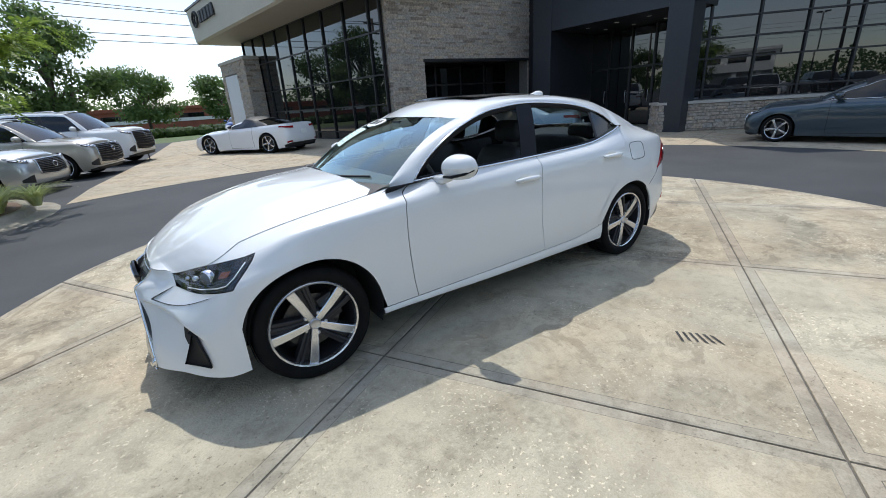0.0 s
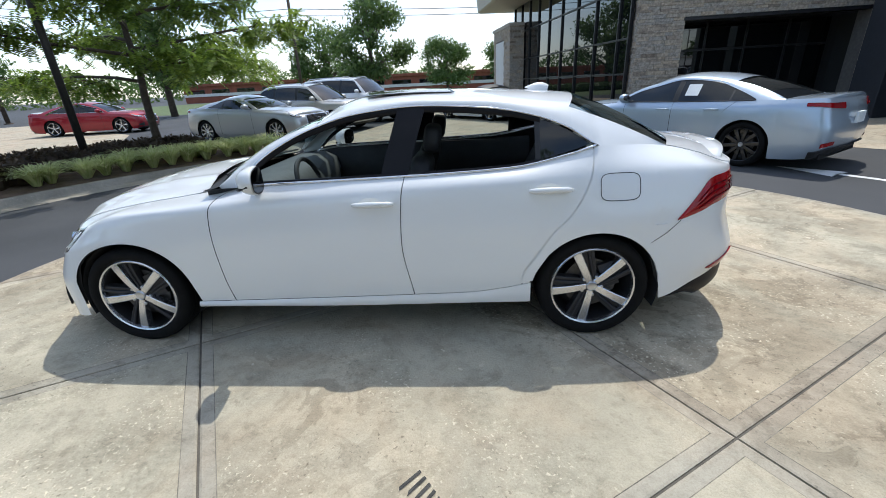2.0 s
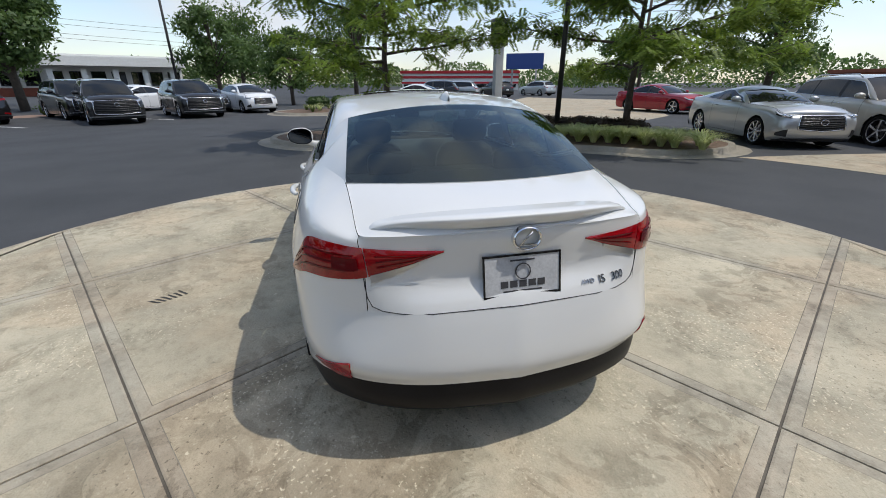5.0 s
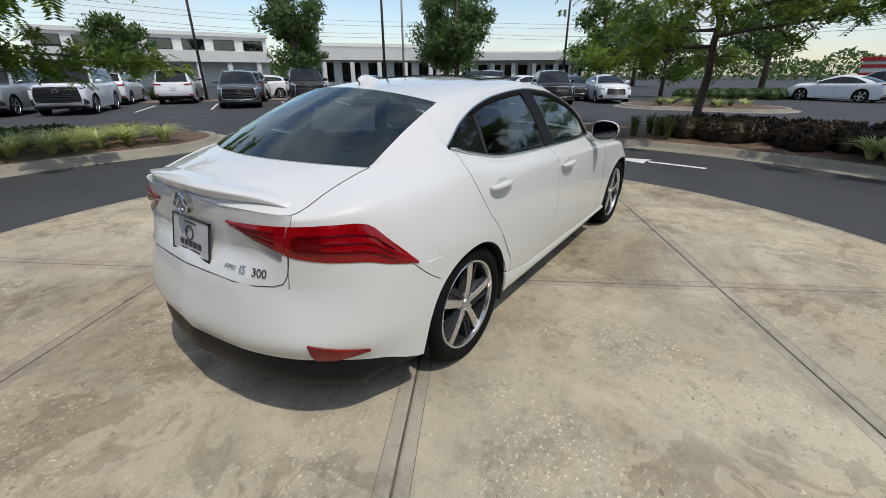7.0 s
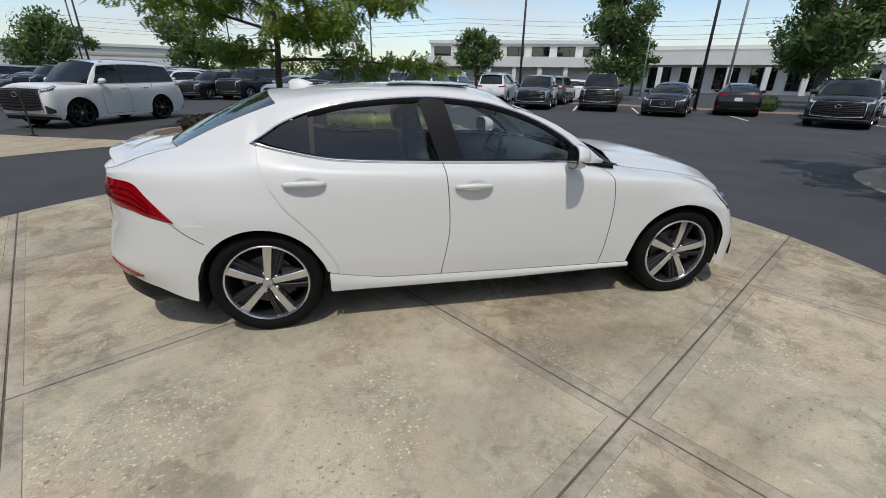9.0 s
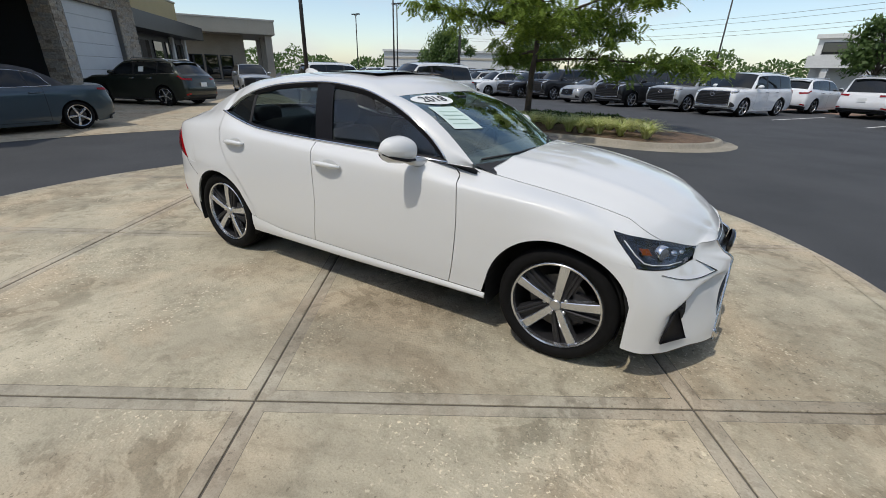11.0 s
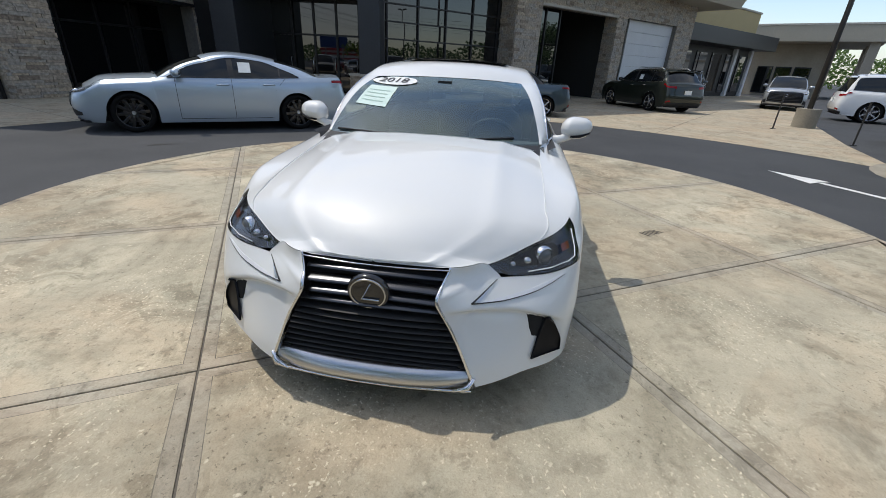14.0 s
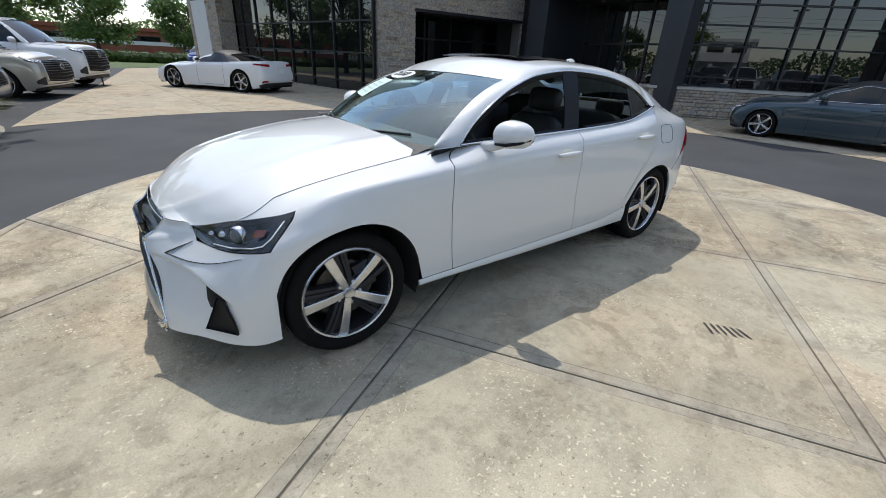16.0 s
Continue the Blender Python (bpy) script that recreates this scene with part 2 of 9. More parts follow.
IRON = plain("brake_iron", (0.10, 0.096, 0.092), 0.5, 0.9, vary=0.3, scale=30)
RED_LENS = plain("red_lamp_lens", (0.27, 0.001, 0.004), 0.08, spec=0.4, coat=0.15, vary=0.3, scale=11)
DEEP_RED = plain("deep_red_lens", (0.11, 0.001, 0.003), 0.10, spec=0.4)
AMBER = plain("amber_lens", (0.22, 0.05, 0.012), 0.15, coat=1.0)
LAMP_CLEAR = pane("lamp_glass", (0.86, 0.87, 0.88), 1.5)
SCREEN_GLASS = pane("windscreen_glass", (0.76, 0.87, 0.85), 2.3, (0.84, 1.0, 0.98))
TINT_GLASS = pane("tinted_car_glass", (0.34, 0.42, 0.43), 1.75, (0.88, 1.0, 1.0))
SIDE_GLASS = pane("side_car_glass", (0.62, 0.68, 0.66), 1.6)
DARK_GLASS = plain("dark_car_window", (0.012, 0.014, 0.015), 0.03, spec=0.5)
MIRROR = plain("mirror_glass", (0.09, 0.095, 0.10), 0.01, 1.0)
FACADE_GLASS = plain("tinted_facade_glass", (0.006, 0.007, 0.008), 0.012, spec=1.0)
PAPER = plain("white_paper", (0.78, 0.80, 0.78), 0.8, vary=0.04, scale=12)
PAPER_GREEN = plain("green_print_paper", (0.62, 0.76, 0.70), 0.8, vary=0.05, scale=12)
INK = plain("dark_ink", (0.05, 0.05, 0.055), 0.6)
PLATE_GREY = plain("grey_plate", (0.52, 0.53, 0.54), 0.45, vary=0.15, scale=9)


def weathered(name, dark, light, blot=0.68, fleck=0.75, bump=0.5, per_object=0.05):
    """Worn concrete: cloudy tones, dark damp blotches, scuffs, and clusters of pale exposed grains."""
    m, n, l, b = shader(name)
    where = n.new("ShaderNodeNewGeometry")
    b.inputs["Roughness"].default_value = 0.88

    def cloud(scale, detail, lo, hi, twist=0.0, rough=0.5):
        t, r = n.new("ShaderNodeTexNoise"), n.new("ShaderNodeMapRange")
        t.inputs["Scale"].default_value, t.inputs["Detail"].default_value, t.inputs["Distortion"].default_value, t.inputs["Roughness"].default_value = scale, detail, twist, rough
        r.inputs["From Min"].default_value, r.inputs["From Max"].default_value = lo, hi
        l.new(where.outputs["Position"], t.inputs["Vector"]), l.new(t.outputs["Fac"], r.inputs["Value"])
        return r.outputs["Result"]

    def blend(base, fac, color, mode="MIX", amount=1.0):
        x = n.new("ShaderNodeMix")
        x.data_type, x.blend_type = "RGBA", mode
        k = n.new("ShaderNodeMath")
        k.operation = "MULTIPLY"
        k.inputs[1].default_value = amount
        l.new(fac, k.inputs[0]), l.new(k.outputs[0], x.inputs["Factor"])
        l.new(base, x.inputs["A"])
        x.inputs["B"].default_value = (*color, 1)
        return x.outputs["Result"]

    def times(p, q):
        k = n.new("ShaderNodeMath")
        k.operation = "MULTIPLY"
        l.new(p, k.inputs[0]), l.new(q, k.inputs[1])
        return k.outputs[0]

    base = n.new("ShaderNodeRGB")
    base.outputs[0].default_value = (*dark, 1)
    out = blend(base.outputs[0], cloud(1.1, 8, 0.36, 0.66, 0.6, 0.62), light)
    out = blend(out, cloud(0.55, 9, 0.49, 0.60, 0.5, 0.68), (blot, blot * 0.99, blot * 0.97), "MULTIPLY")
    out = blend(out, cloud(2.6, 9, 0.53, 0.61, 0.25, 0.74), (0.74, 0.74, 0.73), "MULTIPLY", 0.7)
    out = blend(out, times(cloud(7.5, 9, 0.54, 0.62, 0.2, 0.78), cloud(0.7, 3, 0.42, 0.60)), (0.62, 0.61, 0.60), "MULTIPLY", 0.8)
    out = blend(out, cloud(120, 6, 0.46, 0.64, 0.0, 0.8), (0.74, 0.73, 0.71), "MULTIPLY", 0.75)
    out = blend(out, cloud(0.8, 5, 0.44, 0.60, 0.8, 0.6), (1.04, 0.965, 0.92), "MULTIPLY")
    out = blend(out, times(cloud(1.7, 8, 0.50, 0.58, 0.6, 0.7), cloud(21, 6, 0.42, 0.60, 0.3, 0.75)), (0.80, 0.815, 0.80), "MULTIPLY", 0.9)
    out = blend(out, times(cloud(3.1, 10, 0.52, 0.55, 1.6, 0.62), cloud(0.9, 4, 0.46, 0.58, 0.4)), (0.70, 0.69, 0.67), "MULTIPLY", 0.8)
    out = blend(out, times(cloud(38, 3, 0.62, 0.66, 0.0, 0.6), cloud(1.2, 4, 0.44, 0.60, 0.5)), (0.40, 0.39, 0.37), "MULTIPLY", 0.75)
    out = blend(out, cloud(11, 5, 0.52, 0.70, 0.6, 0.7), (0.76, 0.75, 0.73), "MULTIPLY", 0.7)
    grains = times(cloud(52, 2, 0.60, 0.68), cloud(1.5, 5, 0.48, 0.62, 0.5))
    out = blend(out, grains, tuple(min(1, c * 1.42) for c in light), "MIX", fleck)
    out = blend(out, times(cloud(17, 3, 0.66, 0.72), cloud(2.2, 3, 0.50, 0.60)), tuple(c * 1.28 for c in light), "MIX", fleck)
    out = blend(out, times(cloud(24, 2, 0.68, 0.74), cloud(0.8, 3, 0.45, 0.6, 0.3)), (0.45, 0.43, 0.40), "MULTIPLY", 0.8)
    if per_object:
        info, rnd, tone = n.new("ShaderNodeObjectInfo"), n.new("ShaderNodeMapRange"), n.new("ShaderNodeMix")
        rnd.inputs["To Min"].default_value, rnd.inputs["To Max"].default_value = 1 - per_object, 1 + per_object
        tone.data_type, tone.blend_type = "RGBA", "MULTIPLY"
        tone.inputs["Factor"].default_value = 1
        l.new(info.outputs["Random"], rnd.inputs["Value"]), l.new(rnd.outputs["Result"], tone.inputs["B"])
        l.new(out, tone.inputs["A"])
        out = tone.outputs["Result"]
    l.new(out, b.inputs["Base Color"])
    relief, rise = n.new("ShaderNodeBump"), n.new("ShaderNodeMath")
    rise.operation = "ADD"
    l.new(cloud(70, 5, 0.2, 0.8), rise.inputs[0]), l.new(grains, rise.inputs[1])
    relief.inputs["Strength"].default_value, relief.inputs["Distance"].default_value = bump, 0.006
    l.new(rise.outputs[0], relief.inputs["Height"]), l.new(relief.outputs["Normal"], b.inputs["Normal"])
    return m


CONCRETE = weathered("slab_concrete", (0.405, 0.364, 0.268), (0.585, 0.525, 0.388), 0.74, 0.7, 0.5, 0.08)
CONCRETE_BAND = weathered("tooled_slab_edge", (0.36, 0.328, 0.256), (0.52, 0.472, 0.368), 0.70, 0.2, 0.2, 0.0)
BAND_EDGE = plain("grimy_band_edge", (0.205, 0.182, 0.138), 0.9, vary=0.5, scale=3)
SCUFF = plain("rubber_scuff", (0.055, 0.052, 0.046), 0.9, vary=0.5, scale=25)
APRON = weathered("apron_concrete", (0.43, 0.375, 0.275), (0.51, 0.446, 0.330), 0.93, 0.3, 0.2, 0.0)
KERB = mottled("kerb_concrete", (0.235, 0.212, 0.168), (0.35, 0.318, 0.256), 2.0, 22, stain=(0.7, 0.68, 0.62), stain_amount=0.5, bump=0.25)
ASPHALT = mottled("asphalt", (0.038, 0.040, 0.042), (0.063, 0.065, 0.068), 0.8, 70, rough=0.85, stain=(0.72, 0.72, 0.72), stain_amount=0.5, bump=0.5)
PAVER = mottled("red_brown_pavers", (0.21, 0.135, 0.10), (0.33, 0.225, 0.17), 1.6, 14, bump=0.4)
ROAD_PAINT = mottled("road_paint", (0.62, 0.62, 0.60), (0.80, 0.80, 0.78), 3.0, 40, bump=0.2)
MULCH = mottled("bark_mulch", (0.088, 0.056, 0.036), (0.19, 0.125, 0.083), 6.0, 45, bump=0.9)
SOIL_GRASS = mottled("lawn_ground", (0.055, 0.085, 0.025), (0.12, 0.16, 0.05), 1.5, 30, bump=0.6)
JOINT = mottled("joint_filler", (0.085, 0.074, 0.058), (0.15, 0.132, 0.105), 9.0, 60)
STONE = ledge_stone("ledge_stone")
STONE_CAP = mottled("stone_cap", (0.40, 0.38, 0.34), (0.52, 0.49, 0.44), 3, 20)
MORTAR = plain("dark_mortar", (0.16, 0.148, 0.135), 0.95, vary=0.2, scale=10)
PANEL_TAN = plain("tan_metal_panel", (0.44, 0.40, 0.32), 0.55, vary=0.05, scale=0.7)
PANEL_YELLOW = plain("ochre_panel", (0.46, 0.35, 0.16), 0.6, vary=0.06, scale=0.8)
FRAME_DARK = plain("dark_bronze_frame", (0.022, 0.022, 0.024), 0.4, 0.3, vary=0.2, scale=3)
PORTAL = plain("black_portal_panel", (0.020, 0.023, 0.030), 0.42, vary=0.15, scale=1.2)
DOOR_WHITE = plain("white_door_panel", (0.62, 0.63, 0.64), 0.5, vary=0.05, scale=1.5)
WALL_WHITE = plain("white_render", (0.66, 0.66, 0.63), 0.8, vary=0.06, scale=0.5)
WALL_TAN = plain("tan_block_wall", (0.34, 0.30, 0.24), 0.85, vary=0.12, scale=0.9)
WALL_RED = plain("red_brick_wall", (0.24, 0.075, 0.045), 0.85, vary=0.2, scale=1.4)
ROOF_RED = plain("red_stripe", (0.45, 0.02, 0.025), 0.5, vary=0.05, scale=1)
# interior shade put into the base colour: near black for rooms and recesses
ROOM_SHADE = plain("room_shade", (0.03, 0.03, 0.03), 0.9)
POLE_DARK = plain("dark_pole", (0.03, 0.028, 0.026), 0.5, vary=0.25, scale=3)
POLE_GREY = plain("grey_pole", (0.38, 0.38, 0.36), 0.55, 0.2, vary=0.1, scale=2)
WOOD_POLE = plain("timber_pole", (0.10, 0.075, 0.055), 0.9, vary=0.3, scale=4)
WIRE = plain("cable", (0.02, 0.02, 0.022), 0.6)
BARK = plain("bark", (0.095, 0.075, 0.058), 0.95, vary=0.35, scale=7, bump=0.9, bump_scale=30)
LEAF_LOCUST = leafy("locust_leaves", (0.085, 0.150, 0.022), (0.27, 0.37, 0.060))
LEAF_DARK = leafy("dark_tree_leaves", (0.055, 0.105, 0.026), (0.15, 0.23, 0.065), 0.8)
LEAF_HEDGE = leafy("hedge_leaves", (0.03, 0.06, 0.012), (0.09, 0.15, 0.03), 2.5)
LEAF_BRONZE = leafy("bronze_shrub_leaves", (0.034, 0.022, 0.014), (0.095, 0.062, 0.034), 3)
LEAF_STRIPE = leafy("striped_grass_blades", (0.42, 0.50, 0.15), (0.84, 0.84, 0.48), 4)
LEAF_GRASS = leafy("tall_grass_blades", (0.07, 0.11, 0.025), (0.19, 0.22, 0.07), 4)
SIGN_BLUE = plain("blue_sign", (0.02, 0.06, 0.25), 0.4)
GREEN_VAN = plain("green_box", (0.02, 0.22, 0.10), 0.5, vary=0.1, scale=2)


# ---- mesh helpers ----
def mk(name, verts, faces, material, parent=None, smooth=False, angle=None, label="", mats=None, slots=None):
    """One mesh object from vertices and faces, a part of parent where that is given."""
    me = bpy.data.meshes.new(name)
    me.from_pydata([tuple(map(float, v)) for v in verts], [], [tuple(map(int, f)) for f in faces])
    for one in mats or [material]:
        me.materials.append(one)
    if slots is not None:
        me.polygons.foreach_set("material_index", np.array(slots, dtype=np.int32))
    if smooth:
        me.shade_smooth()
        if angle:
            me.set_sharp_from_angle(angle=radians(angle))
    me.update()
    ob = new(name, me)
    ob.parent = parent
    if label:
        tagged(ob, label)
    return ob


def thing(name, label, category, at=None, group="", kind=""):
    ob = new(name)
    ob.matrix_world = at if at is not None else Matrix()
    ob.empty_display_size = 0.2
    return tagged(ob, label, category, group, kind)


class Soup:
    """Gathers boxes, tubes and sheets into one mesh."""

    def __init__(self):
        self.v, self.f = [], []

    def add(self, verts, faces):
        k = len(self.v)
        self.v += [tuple(p) for p in verts]
        self.f += [tuple(i + k for i in f) for f in faces]
        return self

    def box(self, x0, y0, z0, x1, y1, z1, m=None, c=0.0):
        """A box, its upright edges cut by c."""
        if c:
            ring = [(x0 + c, y0), (x1 - c, y0), (x1, y0 + c), (x1, y1 - c), (x1 - c, y1), (x0 + c, y1), (x0, y1 - c), (x0, y0 + c)]
        else:
            ring = [(x0, y0), (x1, y0), (x1, y1), (x0, y1)]
        return self.prism(ring, z0, z1, m)

    def prism(self, ring, z0, z1, m=None, top=1.0):
        n = len(ring)
        cx, cy = sum(p[0] for p in ring) / n, sum(p[1] for p in ring) / n
        v = [(x, y, z0) for x, y in ring] + [(cx + (x - cx) * top, cy + (y - cy) * top, z1) for x, y in ring]
        if m is not None:
            v = [m @ Vector(p) for p in v]
        f = [tuple(reversed(range(n))), tuple(range(n, 2 * n))] + [(i, (i + 1) % n, n + (i + 1) % n, n + i) for i in range(n)]
        return self.add(v, f)

    def tube(self, pts, radii, sides=8, cap=True):
        pts = [Vector(p) for p in pts]
        if not hasattr(radii, "__len__"):
            radii = [radii] * len(pts)
        v, f = [], []
        up = Vector((0.31, 0.17, 0.93))
        for i, p in enumerate(pts):
            d = (pts[min(i + 1, len(pts) - 1)] - pts[max(i - 1, 0)]).normalized()
            a = d.cross(up)
            a = (a if a.length > 0.05 else d.cross(Vector((1, 0, 0)))).normalized()
            b = d.cross(a)
            v += [p + float(radii[i]) * (math.cos(2 * math.pi * k / sides) * a + math.sin(2 * math.pi * k / sides) * b) for k in range(sides)]
        for i in range(len(pts) - 1):
            f += [(i * sides + k, i * sides + (k + 1) % sides, (i + 1) * sides + (k + 1) % sides, (i + 1) * sides + k) for k in range(sides)]
        if cap:
            f += [tuple(reversed(range(sides))), tuple(range((len(pts) - 1) * sides, len(pts) * sides))]
        return self.add(v, f)

    def sheet(self, grid):
        """A sheet through a grid of points, rows by columns."""
        g = np.asarray(grid, float)
        r, c = g.shape[:2]
        return self.add(g.reshape(-1, 3), [(i * c + j, i * c + j + 1, (i + 1) * c + j + 1, (i + 1) * c + j) for i in range(r - 1) for j in range(c - 1)])

    def lathe(self, profile, m=None, sides=24):
        """Turns (radius, along) about the local y axis."""
        v = [(r * math.cos(2 * math.pi * k / sides), y, r * math.sin(2 * math.pi * k / sides)) for r, y in profile for k in range(sides)]
        if m is not None:
            v = [m @ Vector(p) for p in v]
        return self.add(v, [(i * sides + k, i * sides + (k + 1) % sides, (i + 1) * sides + (k + 1) % sides, (i + 1) * sides + k) for i in range(len(profile) - 1) for k in range(sides)])

    def ball(self, c, r, seg=10, rings=6):
        rx, ry, rz = r if hasattr(r, "__len__") else (r, r, r)
        v, f = [], []
        for i in range(rings + 1):
            a = math.pi * i / rings
            v += [(c[0] + rx * math.sin(a) * math.cos(2 * math.pi * k / seg), c[1] + ry * math.sin(a) * math.sin(2 * math.pi * k / seg), c[2] + rz * math.cos(a)) for k in range(seg)]
        f = [(i * seg + k, (i + 1) * seg + k, (i + 1) * seg + (k + 1) % seg, i * seg + (k + 1) % seg) for i in range(rings) for k in range(seg)]
        return self.add(v, f)

    def done(self, name, material, parent=None, smooth=False, angle=None, label=""):
        return mk(name, self.v, self.f, material, parent, smooth, angle, label)


def pchip(xs, ys):
    """A smooth curve through the given points that does not overshoot."""
    order = np.argsort(xs)
    xs, ys = np.asarray(xs, float)[order], np.asarray(ys, float)[order]
    h, d = np.diff(xs), np.diff(ys) / np.diff(xs)
    m = np.zeros(len(xs))
    for i in range(1, len(xs) - 1):
        if d[i - 1] * d[i] > 0:
            w1, w2 = 2 * h[i] + h[i - 1], h[i] + 2 * h[i - 1]
            m[i] = (w1 + w2) / (w1 / d[i - 1] + w2 / d[i])
    m[0], m[-1] = d[0], d[-1]

    def at(x):
        x = np.clip(np.asarray(x, float), xs[0], xs[-1])
        i = np.clip(np.searchsorted(xs, x) - 1, 0, len(xs) - 2)
        s = (x - xs[i]) / h[i]
        return (2 * s**3 - 3 * s**2 + 1) * ys[i] + (s**3 - 2 * s**2 + s) * h[i] * m[i] + (3 * s**2 - 2 * s**3) * ys[i + 1] + (s**3 - s**2) * h[i] * m[i + 1]

    return at


def panel(name, grid, material, parent, depth=0.012, flip=False, label=""):
    """A pressed sheet through a grid of points, with its rim turned inwards by depth."""
    g = np.asarray(grid, float)
    r, c = g.shape[:2]
    du, dv = np.gradient(g, axis=0), np.gradient(g, axis=1)
    nrm = np.cross(du, dv)
    nrm /= np.linalg.norm(nrm, axis=2, keepdims=True) + 1e-9
    if flip:
        nrm = -nrm
    s = Soup().sheet(g)
    if depth:
        rim = [(0, j) for j in range(c)] + [(i, c - 1) for i in range(1, r)] + [(r - 1, j) for j in range(c - 2, -1, -1)] + [(i, 0) for i in range(r - 2, 0, -1)]
        outer = [g[i, j] for i, j in rim]
        inner = [g[i, j] - depth * nrm[i, j] for i, j in rim]
        n = len(rim)
        s.add(outer + inner, [(k, (k + 1) % n, n + (k + 1) % n, n + k) for k in range(n)])
    f = [tuple(reversed(q)) for q in s.f] if flip else s.f
    return mk(name, s.v, f, material, parent, True, None, label)


def mirrored(grid):
    return np.asarray(grid, float) * (1, -1, 1)


def hop(scale):
    return random.uniform(-scale, scale)

# ---- ground ----
CX, CY, RING, LANE = -0.80, -0.02, 4.33, 8.8
GRID_TURN = radians(30.8)
tagged(mk("ground", [(-900, -900, -0.012), (900, -900, -0.012), (900, 900, -0.012), (-900, 900, -0.012)], [(0, 1, 2, 3)], ASPHALT), "dark asphalt of the lane and car park", "asphalt", kind="structure")


def polar(r, deg):
    return (CX + r * math.cos(radians(deg)), CY + r * math.sin(radians(deg)))


def slab_sheet(name, ring, z, material, label, category, kind="structure", thick=0.0):
    v = [(x, y, z) for x, y in ring]
    f = [tuple(range(len(ring)))]
    if thick:
        n = len(ring)
        v += [(x, y, z - thick) for x, y in ring]
        f += [(k, n + k, n + (k + 1) % n, (k + 1) % n) for k in range(n)]
    return tagged(mk(name, v, f, material), label, category, kind=kind)


# light concrete apron in front of the showroom
apron = [polar(LANE, a) for a in np.linspace(119, 299.5, 80)] + [(3.35, -9.8), (2.4, -15.8), (0.8, -30.0), (-30.0, -60.0), (-60.0, 20.0), (-34.0, 22.5), (-15.4, 12.2), (-8.5, 9.0)]
slab_sheet("apron", apron, -0.005, APRON, "tan concrete apron before the showroom", "concrete")
# saw cuts in the apron
s = Soup()
for a in (150, 172, 196, 222, 248, 275):
    x, y = polar(LANE + 0.02, a)
    d = Vector((math.cos(radians(a)), math.sin(radians(a))))
    n = Vector((-d.y, d.x)) * 0.008
    s.add([(x + n.x, y + n.y, -0.002), (x - n.x, y - n.y, -0.002), (x + 12 * d.x - n.x, y + 12 * d.y - n.y, -0.002), (x + 12 * d.x + n.x, y + 12 * d.y + n.y, -0.002)], [(0, 1, 2, 3)])
tagged(s.done("apron_joints", JOINT), "dark saw-cut joints in the apron", "joint", kind="structure")
# concrete strip and lawn behind the far parking row
slab_sheet("far_pavement", [(-40, 45), (-12, 34), (4, 29), (14, 23), (20, 16), (24, 11), (25.5, 13), (21, 18), (15, 25), (4.5, 31.5), (-12, 36.5), (-40, 48)], -0.006, PAVER, "red-brown paver strip behind the parked cars", "pavement")
slab_sheet("east_pavement", [(12.2, -7.0), (18.2, -6.5), (24.6, -9.0), (41, -20), (30, -26), (14, -15), (11.0, -10.5)], -0.007, APRON, "tan concrete beyond the planted island", "concrete")
slab_sheet("lawn", [(-60, -75), (1.0, -30.5), (9.0, -29.0), (40, -36), (60, -60), (0, -120)], -0.008, SOIL_GRASS, "mown lawn verge by the road", "lawn")
# painted marks
def arrow(deg, r=6.05):
    m = Matrix.Translation((*polar(r, deg), 0)) @ Matrix.Rotation(radians(deg), 4, "Z")
    v = [(-0.06, -0.9, 0), (0.06, -0.9, 0), (0.06, 0.05, 0), (0.24, 0.02, 0), (0.0, 0.85, 0), (-0.24, 0.02, 0), (-0.06, 0.05, 0)]
    v = [m @ Vector((x, y, -0.007)) for x, y, z in v]
    tagged(mk("lane_arrow", v, [(0, 1, 2, 6), (3, 4, 5), (2, 3, 5, 6)], ROAD_PAINT), "worn white lane arrow painted on asphalt", "road marking", "lane arrows", "structure")


for a in (-5.0, 117.0, 210.0):
    arrow(a)


def strip(x0, y0, x1, y1, w=0.10):
    d = Vector((x1 - x0, y1 - y0))
    n = Vector((-d.y, d.x)).normalized() * w / 2
    tagged(mk("stall_line", [(x0 + n.x, y0 + n.y, -0.007), (x0 - n.x, y0 - n.y, -0.007), (x1 - n.x, y1 - n.y, -0.007), (x1 + n.x, y1 + n.y, -0.007)], [(0, 1, 2, 3)], ROAD_PAINT), "white parking stall line", "road marking", "stall lines", "structure")


for x, y in ((-8.6, 27.0), (-5.7, 26.0), (-3.0, 24.4), (-0.4, 23.0), (2.0, 21.4), (4.5, 20.0), (7.2, 18.9), (10.4, 17.6), (12.9, 15.8), (15.3, 12.0), (18.0, 8.0)):
    strip(x - 0.1, y - 0.4, x + 2.3, y + 3.6)
for x, y in ((4.9, -8.6), (4.3, -11.2), (3.7, -14.1), (3.1, -17.3)):
    strip(x, y, x + 5.0, y - 1.5)


